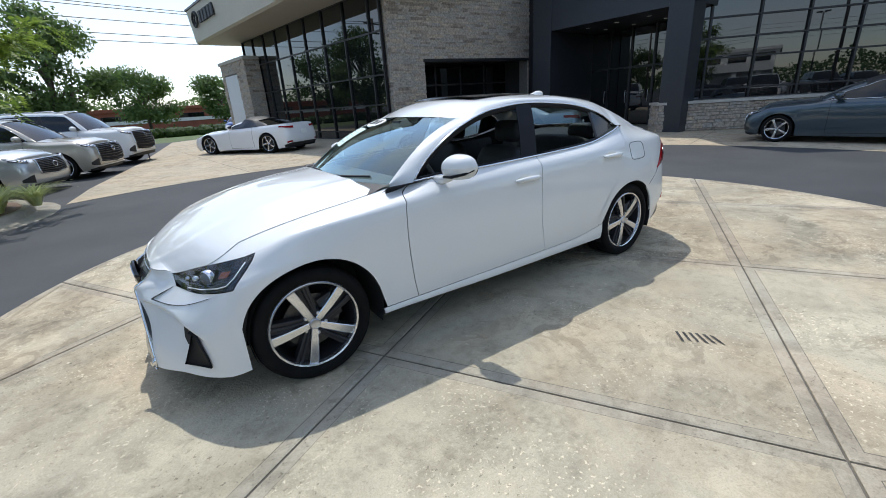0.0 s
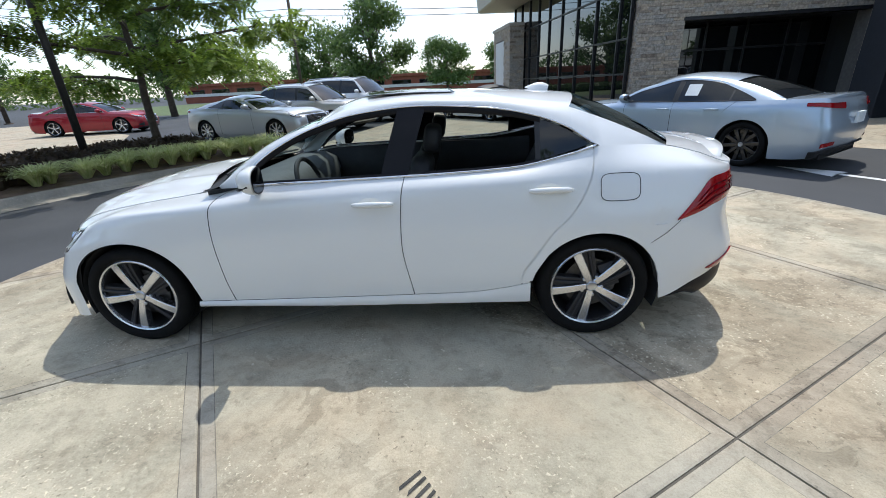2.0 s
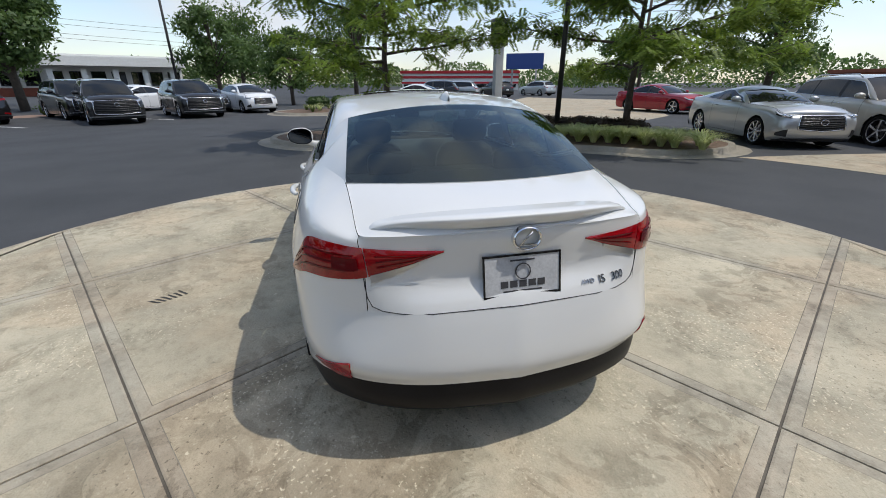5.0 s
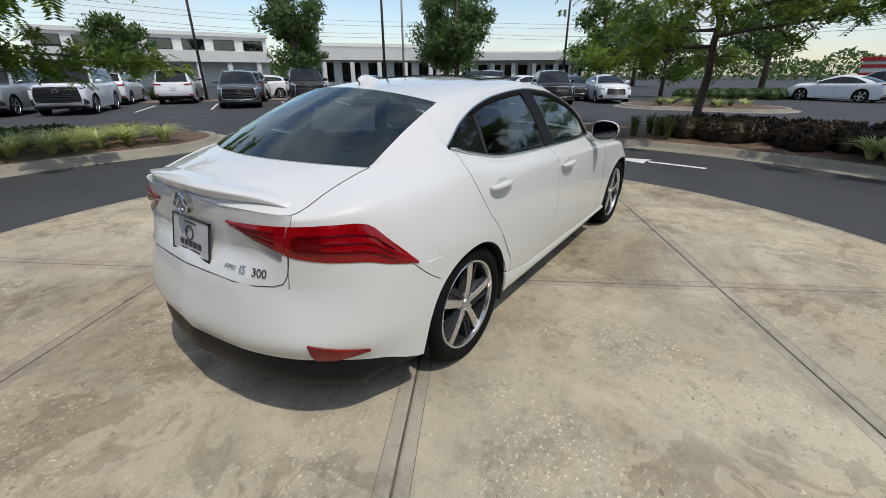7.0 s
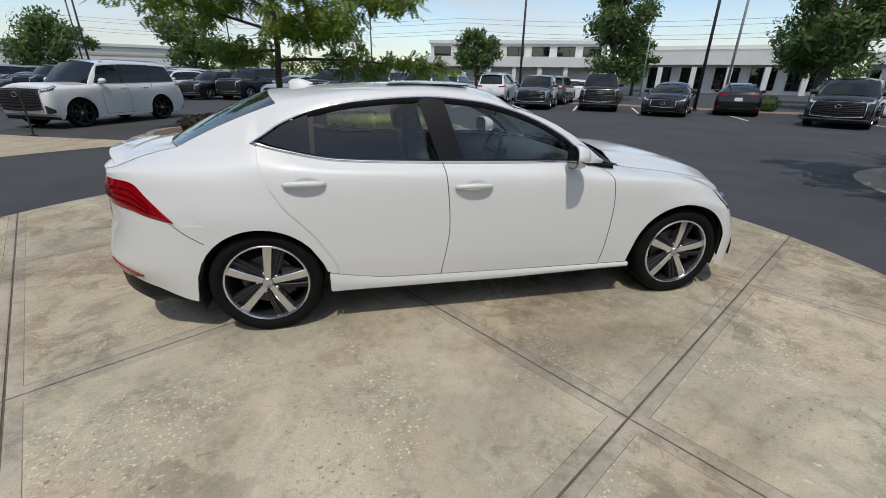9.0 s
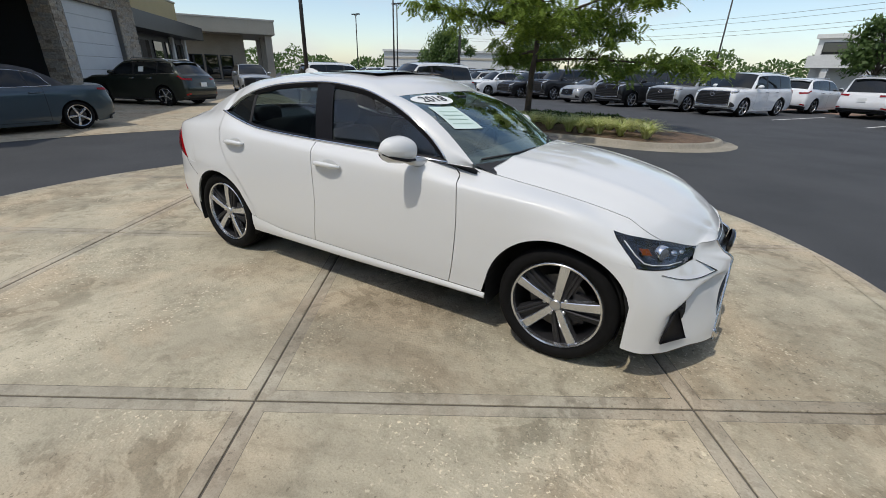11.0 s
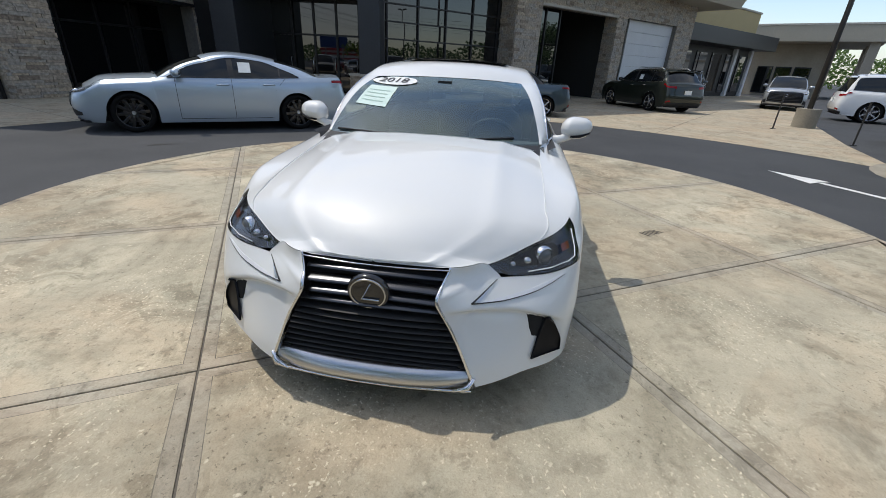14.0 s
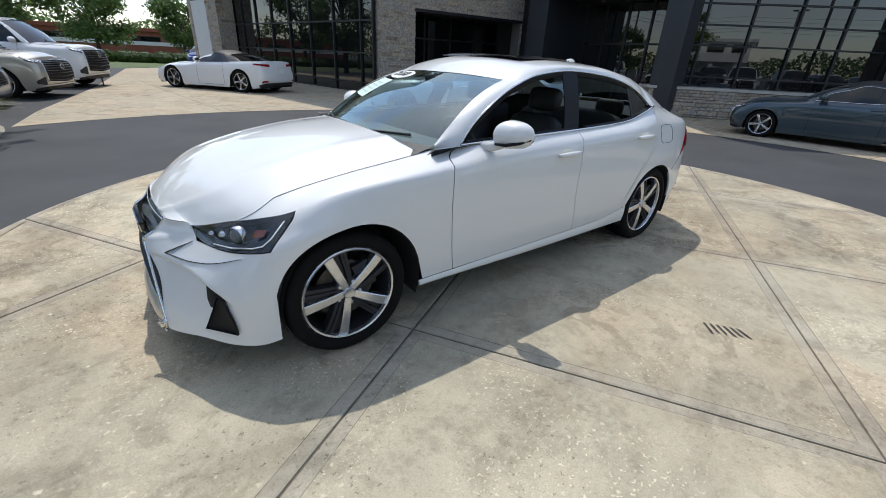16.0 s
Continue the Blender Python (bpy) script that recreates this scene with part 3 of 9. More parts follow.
# rubber scuffs: a hatched tyre print on the slab and a short streak on the asphalt
tread = Soup()
for k in range(6):
    a = Matrix.Translation((-0.42 - 0.024 * k, 1.885 + 0.030 * k, 0.0045)) @ Matrix.Rotation(radians(48 + 3 * k), 4, "Z")
    tread.add([a @ Vector(p) for p in ((-0.055, -0.007, 0), (0.04 + hop(0.02), -0.010, 0), (0.052 + hop(0.02), 0.004, 0), (-0.05 + hop(0.02), 0.008, 0))], [(0, 1, 2, 3)])
tagged(tread.done("tyre_mark", SCUFF), "hatched black rubber tyre mark on the slab", "stain", kind="structure")
streak = Soup()
for k in range(3):
    a = Matrix.Translation((-2.62 + 0.05 * k, -5.03 - 0.03 * k, -0.0075)) @ Matrix.Rotation(radians(-58 + 8 * k), 4, "Z")
    streak.add([a @ Vector(p) for p in ((-0.22 + 0.1 * k, -0.012, 0), (0.16, -0.018, 0), (0.20 - 0.04 * k, 0.012, 0), (-0.20 + 0.1 * k, 0.014, 0))], [(0, 1, 2, 3)])
tagged(streak.done("oil_streak", SCUFF), "short black streak on the asphalt", "stain", kind="structure")


# planted islands with real kerbs
def island(name, a0, a1, r0, r1, label):
    """A kerbed bed along the lane, its ends rounded."""
    mid, half = (r0 + r1) / 2, (r1 - r0) / 2
    ring = [(r0, a) for a in np.linspace(a0, a1, 40)]
    for t in np.linspace(0, math.pi, 14)[1:-1]:
        ring.append((mid - half * math.cos(t), a1 + math.degrees(half * math.sin(t) / mid)))
    ring += [(r1, a) for a in np.linspace(a1, a0, 40)]
    for t in np.linspace(0, math.pi, 14)[1:-1]:
        ring.append((mid + half * math.cos(t), a0 - math.degrees(half * math.sin(t) / mid)))
    pts = [Vector(polar(r, a)) for r, a in ring]
    n = len(pts)
    norm = []
    for k in range(n):
        d = pts[(k + 1) % n] - pts[k - 1]
        norm.append(Vector((d.y, -d.x)).normalized())
    cen = sum(pts, Vector((0, 0))) / n
    area = sum(pts[k].x * pts[(k + 1) % n].y - pts[(k + 1) % n].x * pts[k].y for k in range(n))
    if area < 0:
        norm = [-v for v in norm]
    prof = [(0.33, -0.009), (0.31, -0.002), (0.02, 0.004), (0.0, 0.02), (-0.02, 0.105), (-0.04, 0.12), (-0.14, 0.12), (-0.18, 0.10), (-0.18, 0.02)]
    v = [(pts[k].x + norm[k].x * o, pts[k].y + norm[k].y * o, z) for o, z in prof for k in range(n)]
    f = [(i * n + k, i * n + (k + 1) % n, (i + 1) * n + (k + 1) % n, (i + 1) * n + k) for i in range(len(prof) - 1) for k in range(n)]
    base = tagged(mk(name, v, f, KERB, None, True, 50), label, "kerb", kind="structure")
    bed = []
    rings = [[(cen + (pts[k] - norm[k] * 0.17 - cen) * 1.0) for k in range(n)]]
    m = Soup()
    outer = [pts[k] - norm[k] * 0.17 for k in range(n)]
    inner = [pts[k] - norm[k] * 0.9 for k in range(n)]
    m.add([(p.x, p.y, 0.10 + hop(0.01)) for p in outer] + [(p.x, p.y, 0.17 + hop(0.02)) for p in inner], [(k, (k + 1) % n, n + (k + 1) % n, n + k) for k in range(n)] + [tuple(range(n, 2 * n))])
    tagged(m.done("mulch_bed", MULCH, None, True), "reddish brown bark mulch in the island", "mulch", kind="structure")


island("island_kerb_east", -47.5, 3.0, 7.75, 11.6, "grey concrete kerb of the tree island")
island("island_kerb_north", 81.0, 110.5, 7.75, 11.2, "grey concrete kerb of the liriope island")
island("island_kerb_far", -3.5, 5.0, 19.6, 23.4, "grey concrete kerb of the far grassy island")


# ---- showroom ----
def frame_of(p0, d):
    """A matrix whose x runs along a facade, y out of it and z up."""
    d = Vector((*d, 0)).normalized()
    out = Vector((d.y, -d.x, 0))
    m = Matrix((d, out, Vector((0, 0, 1)))).transposed().to_4x4()
    m.translation = (*p0, 0)
    return m


WING_A = frame_of((-6.4, -13.0), (2.0, -13.0))
WING_A = WING_A @ Matrix.Diagonal((1, -1, 1, 1))
WING_B = frame_of((-7.8, -12.6), (-5.3, 0.4))
WING_B = WING_B @ Matrix.Diagonal((1, 1, 1, 1))
WING_D = frame_of((-12.3, -4.8), (-0.69, 0.72))
PORT_C = frame_of((-12.0, -9.85), (-0.3, 5.2))


def ledge(s, m, x0, x1, z0, z1, y=0.0, size=(0.16, 0.55), course=(0.055, 0.12), holes=(), singles=None):
    """Courses of split ledge stone on a facade, each stone a block of its own depth."""
    z = z0
    while z < z1 - 0.02:
        h = min(random.uniform(*course), z1 - z)
        x = x0 - random.uniform(0, 0.2)
        while x < x1:
            w = random.uniform(*size)
            a, b = max(x, x0), min(x + w, x1)
            x += w
            if b - a < 0.03 or any(b > hx0 and a < hx1 and z + h > hz0 and z < hz1 for hx0, hx1, hz0, hz1 in holes):
                for hx0, hx1, hz0, hz1 in holes:
                    if z + h > hz0 and z < hz1:
                        if a < hx0 < b and hx0 - a > 0.03:
                            s.box(a + 0.004, y, z + 0.004, hx0 - 0.002, y + 0.05 + hop(0.016), z + h - 0.003, m)
                        if a < hx1 < b and b - hx1 > 0.03:
                            s.box(hx1 + 0.002, y, z + 0.004, b - 0.004, y + 0.05 + hop(0.016), z + h - 0.003, m)
                continue
            d = 0.05 + hop(0.018)
            s.box(a + 0.003, y - 0.01, z + 0.003, b - 0.003, y + d, z + h - 0.003, m)
        z += h


def wall_box(name, m, x0, x1, y0, y1, z0, z1, material, label, category="wall"):
    return tagged(Soup().box(x0, y0, z0, x1, y1, z1, m).done(name, material), label, category, kind="structure")


# wing A: curtain wall, seen from its outer face (local y out)
CURTAIN = thing("curtain_wall", "tall bronze-framed curtain wall of coated glass", "window", kind="structure")
xs = [0.0, 0.78, 2.65, 4.5, 6.3, 8.05, 9.75, 11.4, 13.0, 14.6]
zs = [0.0, 0.35, 1.45, 2.58, 4.15, 5.6]
FA = WING_A
for i in range(len(xs) - 1):
    for j in range(len(zs) - 1):
        tilt = hop(0.004)
        Soup().add([FA @ Vector(p) for p in ((xs[i] + 0.02, 0.0, zs[j] + 0.02), (xs[i + 1] - 0.02, tilt, zs[j] + 0.02), (xs[i + 1] - 0.02, tilt, zs[j + 1] - 0.02), (xs[i] + 0.02, 0.0, zs[j + 1] - 0.02))], [(0, 1, 2, 3)]).done("pane", FACADE_GLASS, CURTAIN)
for x in xs:
    Soup().box(x - 0.035, -0.05, 0, x + 0.035, 0.07, 5.6, FA).done("mullion", FRAME_DARK, CURTAIN)
for z in zs:
    Soup().box(-0.03, -0.05, z - 0.03, 14.63, 0.055, z + 0.03, FA).done("transom", FRAME_DARK, CURTAIN)
# stone block at the far end, with a pale door, and the deep roof edge above
s = Soup()
ledge(s, FA, 12.40, 16.7, 0, 4.45, 0.9, (0.3, 0.8), (0.10, 0.18), ((13.9, 16.2, 0, 3.75),))
ledge(s, FA @ Matrix.Translation((12.40, 0, 0)) @ Matrix.Rotation(math.pi / 2, 4, "Z"), 0.06, 0.95, 0, 4.45, 0.0, (0.2, 0.5), (0.10, 0.18))
tagged(s.done("end_stone", STONE), "grey-brown ledge stone end block", "stone wall", kind="stuff")
wall_box("wall_end_block", FA, 12.41, 16.7, 0.08, 0.9, 0, 4.4, MORTAR, "mortar core of the end block")
wall_box("end_cap", FA, 12.28, 16.85, 0.08, 1.02, 4.45, 4.62, STONE_CAP, "pale stone cap of the end block")
wall_box("door_2", FA, 13.9, 16.2, 0.88, 0.93, 0, 3.75, DOOR_WHITE, "pale panel door in the end block", "door")
wall_box("roof_edge_north", FA, -1.5, 15.9, -6.0, 2.1, 5.6, 5.72, PANEL_TAN, "tan soffit of the roof edge", "roof")
FASCIA = Soup()
FASCIA.add([FA @ Vector(p) for p in ((-1.5, 2.1, 5.6), (15.9, 2.1, 5.6), (15.9, 2.22, 5.68), (-1.5, 2.22, 5.68), (-1.5, 2.40, 7.35), (15.9, 2.40, 7.35))], [(0, 1, 2, 3), (3, 2, 5, 4)])
FASCIA.add([FA @ Vector(p) for p in ((15.9, 2.1, 5.6), (15.9, -6.0, 5.6), (15.9, -6.0, 7.35), (15.9, 2.40, 7.35), (15.9, 2.22, 5.68))], [(0, 1, 2, 3, 4)])
FASCIA = tagged(FASCIA.done("roof_fascia", PANEL_TAN), "deep tan metal roof fascia", "roof", kind="structure")
wall_box("roof_cap_north", FA, -1.5, 15.98, -6.0, 2.46, 7.35, 7.45, FRAME_DARK, "dark metal edge of the roof", "trim")
SIGN = thing("roof_sign", "dark raised sign on the roof fascia", "sign")
for k, w in enumerate((0.42, 0.38, 0.46, 0.38, 0.38)):
    x = 11.15 + 0.55 * k
    Soup().box(x, 2.34, 6.42, x + w, 2.44, 6.98, FA, 0.05).done("sign_bar", BLACK_MATT, SIGN)
sign_ring = [FA @ Vector((14.55 + 0.46 * math.cos(a), 2.40, 6.72 + 0.38 * math.sin(a))) for a in np.linspace(0, 2 * math.pi, 25)]
Soup().tube(sign_ring, 0.06, 6).tube([FA @ Vector(p) for p in ((14.5, 2.4, 6.98), (14.7, 2.4, 6.5), (14.35, 2.4, 6.5))], 0.05, 6).done("sign_emblem", BLACK_MATT, SIGN, True)

# wing B: stone wall with a wide dark opening
FB = WING_B
s = Soup()
ledge(s, FB, -1.30, 6.1, 0, 8.2, 0.0, (0.18, 0.62), (0.06, 0.13), ((0.17, 5.62, -1, 3.05),))
tagged(s.done("ledge_stone", STONE), "grey-brown stacked ledge stone", "stone wall", kind="stuff")
for nm, a, b, z0, z1 in (("wall_b_left", -1.28, 0.17, 0, 8.2), ("wall_b_right", 5.62, 6.1, 0, 8.2), ("wall_b_lintel", 0.17, 5.62, 3.05, 8.2)):
    wall_box(nm, FB, a, b, -0.55, 0.0, z0, z1, MORTAR, "mortar core behind ledge stone")
wall_box("opening_trim", FB, 0.12, 5.67, -0.30, 0.085, 2.98, 3.07, FRAME_DARK, "dark metal trim over the opening", "trim")
s = Soup()
ledge(s, FB @ Matrix.Translation((-1.28, 0, 0)) @ Matrix.Rotation(math.pi / 2, 4, "Z"), -2.2, 0.05, 0, 8.2, 0.0, (0.2, 0.5), (0.06, 0.13))
tagged(s.done("return_stone", STONE), "stacked ledge stone on the return", "stone wall", kind="stuff")
WB = thing("window_1", "dark glazed opening in the stone wall", "window", kind="structure")
for i in range(4):
    x0 = 0.2 + 1.355 * i
    for z0, z1 in ((0.05, 2.15), (2.15, 3.0)):
        Soup().add([FB @ Vector(p) for p in ((x0 + 0.03, -1.6, z0), (x0 + 1.32, -1.6, z0), (x0 + 1.32, -1.6, z1 - 0.03), (x0 + 0.03, -1.6, z1 - 0.03))], [(0, 1, 2, 3)]).done("pane", FACADE_GLASS, WB)
    Soup().box(x0 - 0.03, -1.66, 0, x0 + 0.03, -1.55, 3.05, FB).done("window_frame", FRAME_DARK, WB)
Soup().box(0.2, -1.66, 2.11, 5.6, -1.55, 2.18, FB).done("window_frame", FRAME_DARK, WB)
# the soffit's near-black colour stands for the shade in the opening
wall_box("opening_soffit", FB, 0.17, 5.62, -1.7, 0.0, 3.07, 3.2, ROOM_SHADE, "dark soffit of the opening", "ceiling")

# portal C: black frame with a recessed glass entrance
FC = PORT_C
PORTALS = thing("portal", "matt black entrance portal with a deep canopy", "portico", kind="structure")
for x0, x1 in ((-0.55, 0.35), (4.85, 5.60)):
    Soup().box(x0, -0.75, 0, x1, 0.05, 8.2, FC, 0.01).done("column", PORTAL, PORTALS)
Soup().box(-0.55, -3.6, 3.75, 5.6, 0.02, 4.4, FC).done("canopy", PORTAL, PORTALS)
Soup().box(-0.55, -0.75, 4.4, 5.6, 0.0, 8.2, FC).done("header", PORTAL, PORTALS)
for x in (1.3, 2.5, 3.7):
    for y in (-1.0, -2.2):
        Soup().lathe([(0.0, -0.01), (0.07, -0.01), (0.08, 0.0), (0.08, 0.02)], FC @ Matrix.Translation((x, y, 3.745)) @ Matrix.Rotation(math.pi / 2, 4, "X"), 12).done("downlight", PAPER, PORTALS)
ENTRY = thing("door_1", "recessed glass entrance doors in dark frames", "door", kind="structure")
for i in range(5):
    x0 = 0.2 + 0.96 * i
    for z0, z1 in ((0.08, 2.25), (2.30, 3.7)):
        Soup().add([FC @ Vector(p) for p in ((x0 + 0.03, -2.9, z0), (x0 + 0.93, -2.9, z0), (x0 + 0.93, -2.9, z1), (x0 + 0.03, -2.9, z1))], [(0, 1, 2, 3)]).done("pane", FACADE_GLASS, ENTRY)
    Soup().box(x0 - 0.04, -2.96, 0, x0 + 0.04, -2.84, 3.75, FC).done("door_frame", FRAME_DARK, ENTRY)
    Soup().tube([FC @ Vector(p) for p in ((x0 + 0.85, -2.84, 0.9), (x0 + 0.85, -2.80, 0.95), (x0 + 0.85, -2.80, 1.35), (x0 + 0.85, -2.84, 1.4))], 0.014, 6).done("door_handle", SATIN, ENTRY, True)
Soup().box(0.2, -2.95, 2.24, 5.0, -2.85, 2.31, FC).done("door_frame", FRAME_DARK, ENTRY)
for x, nm in ((0.30, "wall_portal_left"), (4.95, "wall_portal_right")):
    wall_box(nm, FC, x - 0.08, x + 0.02, -2.95, -0.7, 0, 3.8, PORTAL, "black side wall of the portal")
wall_box("wall_portal_link", FC, -2.4, -0.5, -2.2, -1.6, 0, 8.2, FRAME_DARK, "dark glazed link beside the portal")

# wing D: glass above a stone plinth, stone piers, a drive-through bay and a service door
FD = WING_D
LOW = thing("plinth_wall", "low ledge stone planter wall with a pale cap", "stone wall", kind="structure")
Soup().box(-0.2, -0.9, 0, 9.6, 0.0, 0.85, FD).done("core", MORTAR, LOW)
s = Soup()
PLINTH_STONES = []
z, stone_n = 0.0, 0
while z < 0.83:
    h = min(random.choice((0.075, 0.10, 0.13, 0.16)), 0.85 - z)
    x = -0.2
    while x < 9.6:
        w = random.uniform(0.18, 0.55)
        PLINTH_STONES.append((x, min(x + w, 9.6), z, z + h))
        x += w
    z += h
Soup().box(-0.28, -0.95, 0.85, 9.7, 0.09, 0.93, FD, 0.01).done("cap", STONE_CAP, LOW)
s = Soup()
ledge(s, FD @ Matrix.Translation((9.6, 0, 0)) @ Matrix.Rotation(-math.pi / 2, 4, "Z"), 0.0, 0.9, 0, 0.85, 0.0, (0.15, 0.4), (0.07, 0.13))
ledge(s, FD @ Matrix.Translation((-0.2, -0.9, 0)) @ Matrix.Rotation(math.pi / 2, 4, "Z"), 0.0, 0.9, 0, 0.85, 0.0, (0.15, 0.4), (0.07, 0.13))
s.done("end_stones", STONE, LOW)
WD = thing("window_2", "large dark showroom window above the plinth", "window", kind="structure")
dx, dz = [0.55, 1.3, 2.7, 4.05, 5.45, 6.9, 8.5], [0.93, 1.25, 2.2, 2.8, 3.4, 5.2]
for i in range(len(dx) - 1):
    for j in range(len(dz) - 1):
        t = hop(0.004)
        Soup().add([FD @ Vector(p) for p in ((dx[i] + 0.025, -0.85, dz[j] + 0.02), (dx[i + 1] - 0.025, -0.85 + t, dz[j] + 0.02), (dx[i + 1] - 0.025, -0.85 + t, dz[j + 1] - 0.02), (dx[i] + 0.025, -0.85, dz[j + 1] - 0.02))], [(0, 1, 2, 3)]).done("pane", FACADE_GLASS, WD)
for x in dx:
    Soup().box(x - 0.03, -0.92, 0.9, x + 0.03, -0.78, 5.2, FD).done("window_frame", FRAME_DARK, WD)
for z in dz:
    Soup().box(0.55, -0.92, z - 0.025, 8.5, -0.79, z + 0.025, FD).done("window_frame", FRAME_DARK, WD)
s = Soup()
ledge(s, FD, 7.10, 8.62, 0, 8.0, 0.12, (0.2, 0.6), (0.08, 0.16))
for x, a, b in ((8.62, 0.0, 1.0),):
    ledge(s, FD @ Matrix.Translation((8.60, 0.14, 0)) @ Matrix.Rotation(-math.pi / 2, 4, "Z"), 0.0, 1.0, 0, 8.0, 0.0, (0.15, 0.5), (0.08, 0.16))
    ledge(s, FD @ Matrix.Translation((7.12, -0.86, 0)) @ Matrix.Rotation(math.pi / 2, 4, "Z"), 0.0, 1.0, 0, 8.0, 0.0, (0.15, 0.5), (0.08, 0.16))
ledge(s, FD, 14.50, 15.35, 0, 5.3, 0.0, (0.2, 0.6), (0.09, 0.17))
ledge(s, FD, 20.45, 22.4, 0, 5.3, 0.0, (0.2, 0.6), (0.09, 0.17))
ledge(s, FD, 8.62, 22.4, 4.1, 5.3, 0.0, (0.2, 0.6), (0.09, 0.17), ((14.50, 15.35, 4, 5.4), (20.45, 22.4, 4, 5.4)))
ledge(s, FD @ Matrix.Translation((14.52, -0.75, 0)) @ Matrix.Rotation(math.pi / 2, 4, "Z"), 0.0, 0.75, 0, 4.1, 0.0, (0.2, 0.6), (0.09, 0.17))
tagged(s.done("pier_stone", STONE), "stacked ledge stone of piers and lintel", "stone wall", kind="stuff")
for nm, a, b, z0, z1, y0, y1 in (("wall_pier_1", 7.13, 8.60, 0, 8.0, -0.84, 0.12), ("wall_pier_2", 14.53, 15.35, 0, 5.3, -0.74, 0.0), ("wall_pier_3", 20.45, 22.38, 0, 5.3, -1.4, 0.0), ("wall_lintel", 8.6, 22.38, 4.1, 5.3, -0.9, -0.001), ("wall_jamb", 15.35, 15.95, 0, 4.1, -0.9, -0.45)):
    wall_box(nm, FD, a, b, y0, y1, z0, z1, MORTAR, "mortar core behind ledge stone")
wall_box("bay_lintel_trim", FD, 8.6, 14.5, -0.2, 0.08, 4.03, 4.13, STONE_CAP, "pale stone lintel of the bay", "trim")
# bay walls and ceiling: the shade inside is painted as near black
wall_box("bay_back", FD, 8.0, 15.2, -9.0, -8.8, 0, 5.0, ROOM_SHADE, "dark back wall of the drive-through bay")
wall_box("bay_side_a", FD, 8.3, 8.5, -9.0, -0.86, 0, 5.0, ROOM_SHADE, "dark side wall of the drive-through bay")
wall_box("bay_side_b", FD, 14.8, 15.0, -9.0, -0.75, 0, 5.0, ROOM_SHADE, "dark side wall of the drive-through bay")
tagged(Soup().box(8.0, -9.0, 4.7, 15.2, -0.9, 4.9, FD).done("ceiling", ROOM_SHADE), "dark ceiling of the drive-through bay", "ceiling", kind="structure")
BAYW = thing("window_3", "glazed rear door of the bay", "window", kind="structure")
Soup().add([FD @ Vector(p) for p in ((9.0, -8.75, 1.6), (10.2, -8.75, 1.6), (10.2, -8.75, 3.2), (9.0, -8.75, 3.2))], [(0, 1, 2, 3)]).done("pane", FACADE_GLASS, BAYW)
BAYG = thing("window_4", "tall dark glazing beside the bay opening", "window", kind="structure")
for x0, x1 in ((8.66, 9.7), (9.7, 10.7)):
    for z0, z1 in ((0.9, 2.5), (2.5, 4.05)):
        Soup().add([FD @ Vector(q) for q in ((x0 + 0.03, -0.6, z0 + 0.03), (x1 - 0.03, -0.6, z0 + 0.03), (x1 - 0.03, -0.6, z1 - 0.03), (x0 + 0.03, -0.6, z1 - 0.03))], [(0, 1, 2, 3)]).done("pane", FACADE_GLASS, BAYG)
    Soup().box(x1 - 0.03, -0.66, 0.85, x1 + 0.03, -0.54, 4.05, FD).done("window_frame", FRAME_DARK, BAYG)
SDOOR = thing("door_3", "closed white sectional service door", "door", kind="structure")
for k in range(7):
    Soup().box(15.95, -0.30 - 0.004 * (k % 2), 0.02 + 0.585 * k, 20.45, -0.22, 0.02 + 0.585 * (k + 1) - 0.012, FD).done("panel", DOOR_WHITE, SDOOR)
wall_box("roof_edge_south", FD, -1.0, 24.3, -7.0, 1.6, 5.3, 5.42, PANEL_TAN, "tan soffit of the roof edge", "roof")
tagged(Soup().add([FD @ Vector(p) for p in ((-1.0, 1.6, 5.3), (24.3, 1.6, 5.3), (24.3, 1.95, 6.0), (-1.0, 1.95, 6.0), (-1.0, 1.95, 8.2), (24.3, 1.95, 8.2))], [(0, 1, 2, 3), (3, 2, 5, 4)]).add([FD @ Vector(p) for p in ((24.3, 1.6, 5.3), (24.3, -7, 5.3), (24.3, -7, 8.2), (24.3, 1.95, 8.2), (24.3, 1.95, 6.0))], [(0, 1, 2, 3, 4)]).done("roof_fascia", PANEL_TAN), "deep tan metal roof fascia", "roof", kind="structure")
# the building's mass behind the facades, near black for the shade indoors
mass = [FA @ Vector((14.0, -0.2, 0)), FA @ Vector((-0.2, -0.2, 0)), FB @ Vector((-1.2, -1.8, 0)), FB @ Vector((6.0, -1.8, 0)), FC @ Vector((-0.5, -3.2, 0)), FC @ Vector((5.4, -3.2, 0)), FD @ Vector((0.5, -1.0, 0)), FD @ Vector((8.2, -1.0, 0)), FD @ Vector((8.2, -9.2, 0)), FD @ Vector((22.3, -9.2, 0)), Vector((-45, -20, 0)), Vector((-22, -40, 0))]
n = len(mass)
tagged(mk("wall_core", [(p.x, p.y, 0) for p in mass] + [(p.x, p.y, 8.0) for p in mass], [(k, (k + 1) % n, n + (k + 1) % n, n + k) for k in range(n)] + [tuple(range(n, 2 * n))], ROOM_SHADE), "dark inner mass of the showroom", "wall", kind="structure")
wall_box("wall_service_side", FD, 15.5, 22.38, -9.2, -1.5, 0, 5.3, WALL_TAN, "tan side of the service wing")


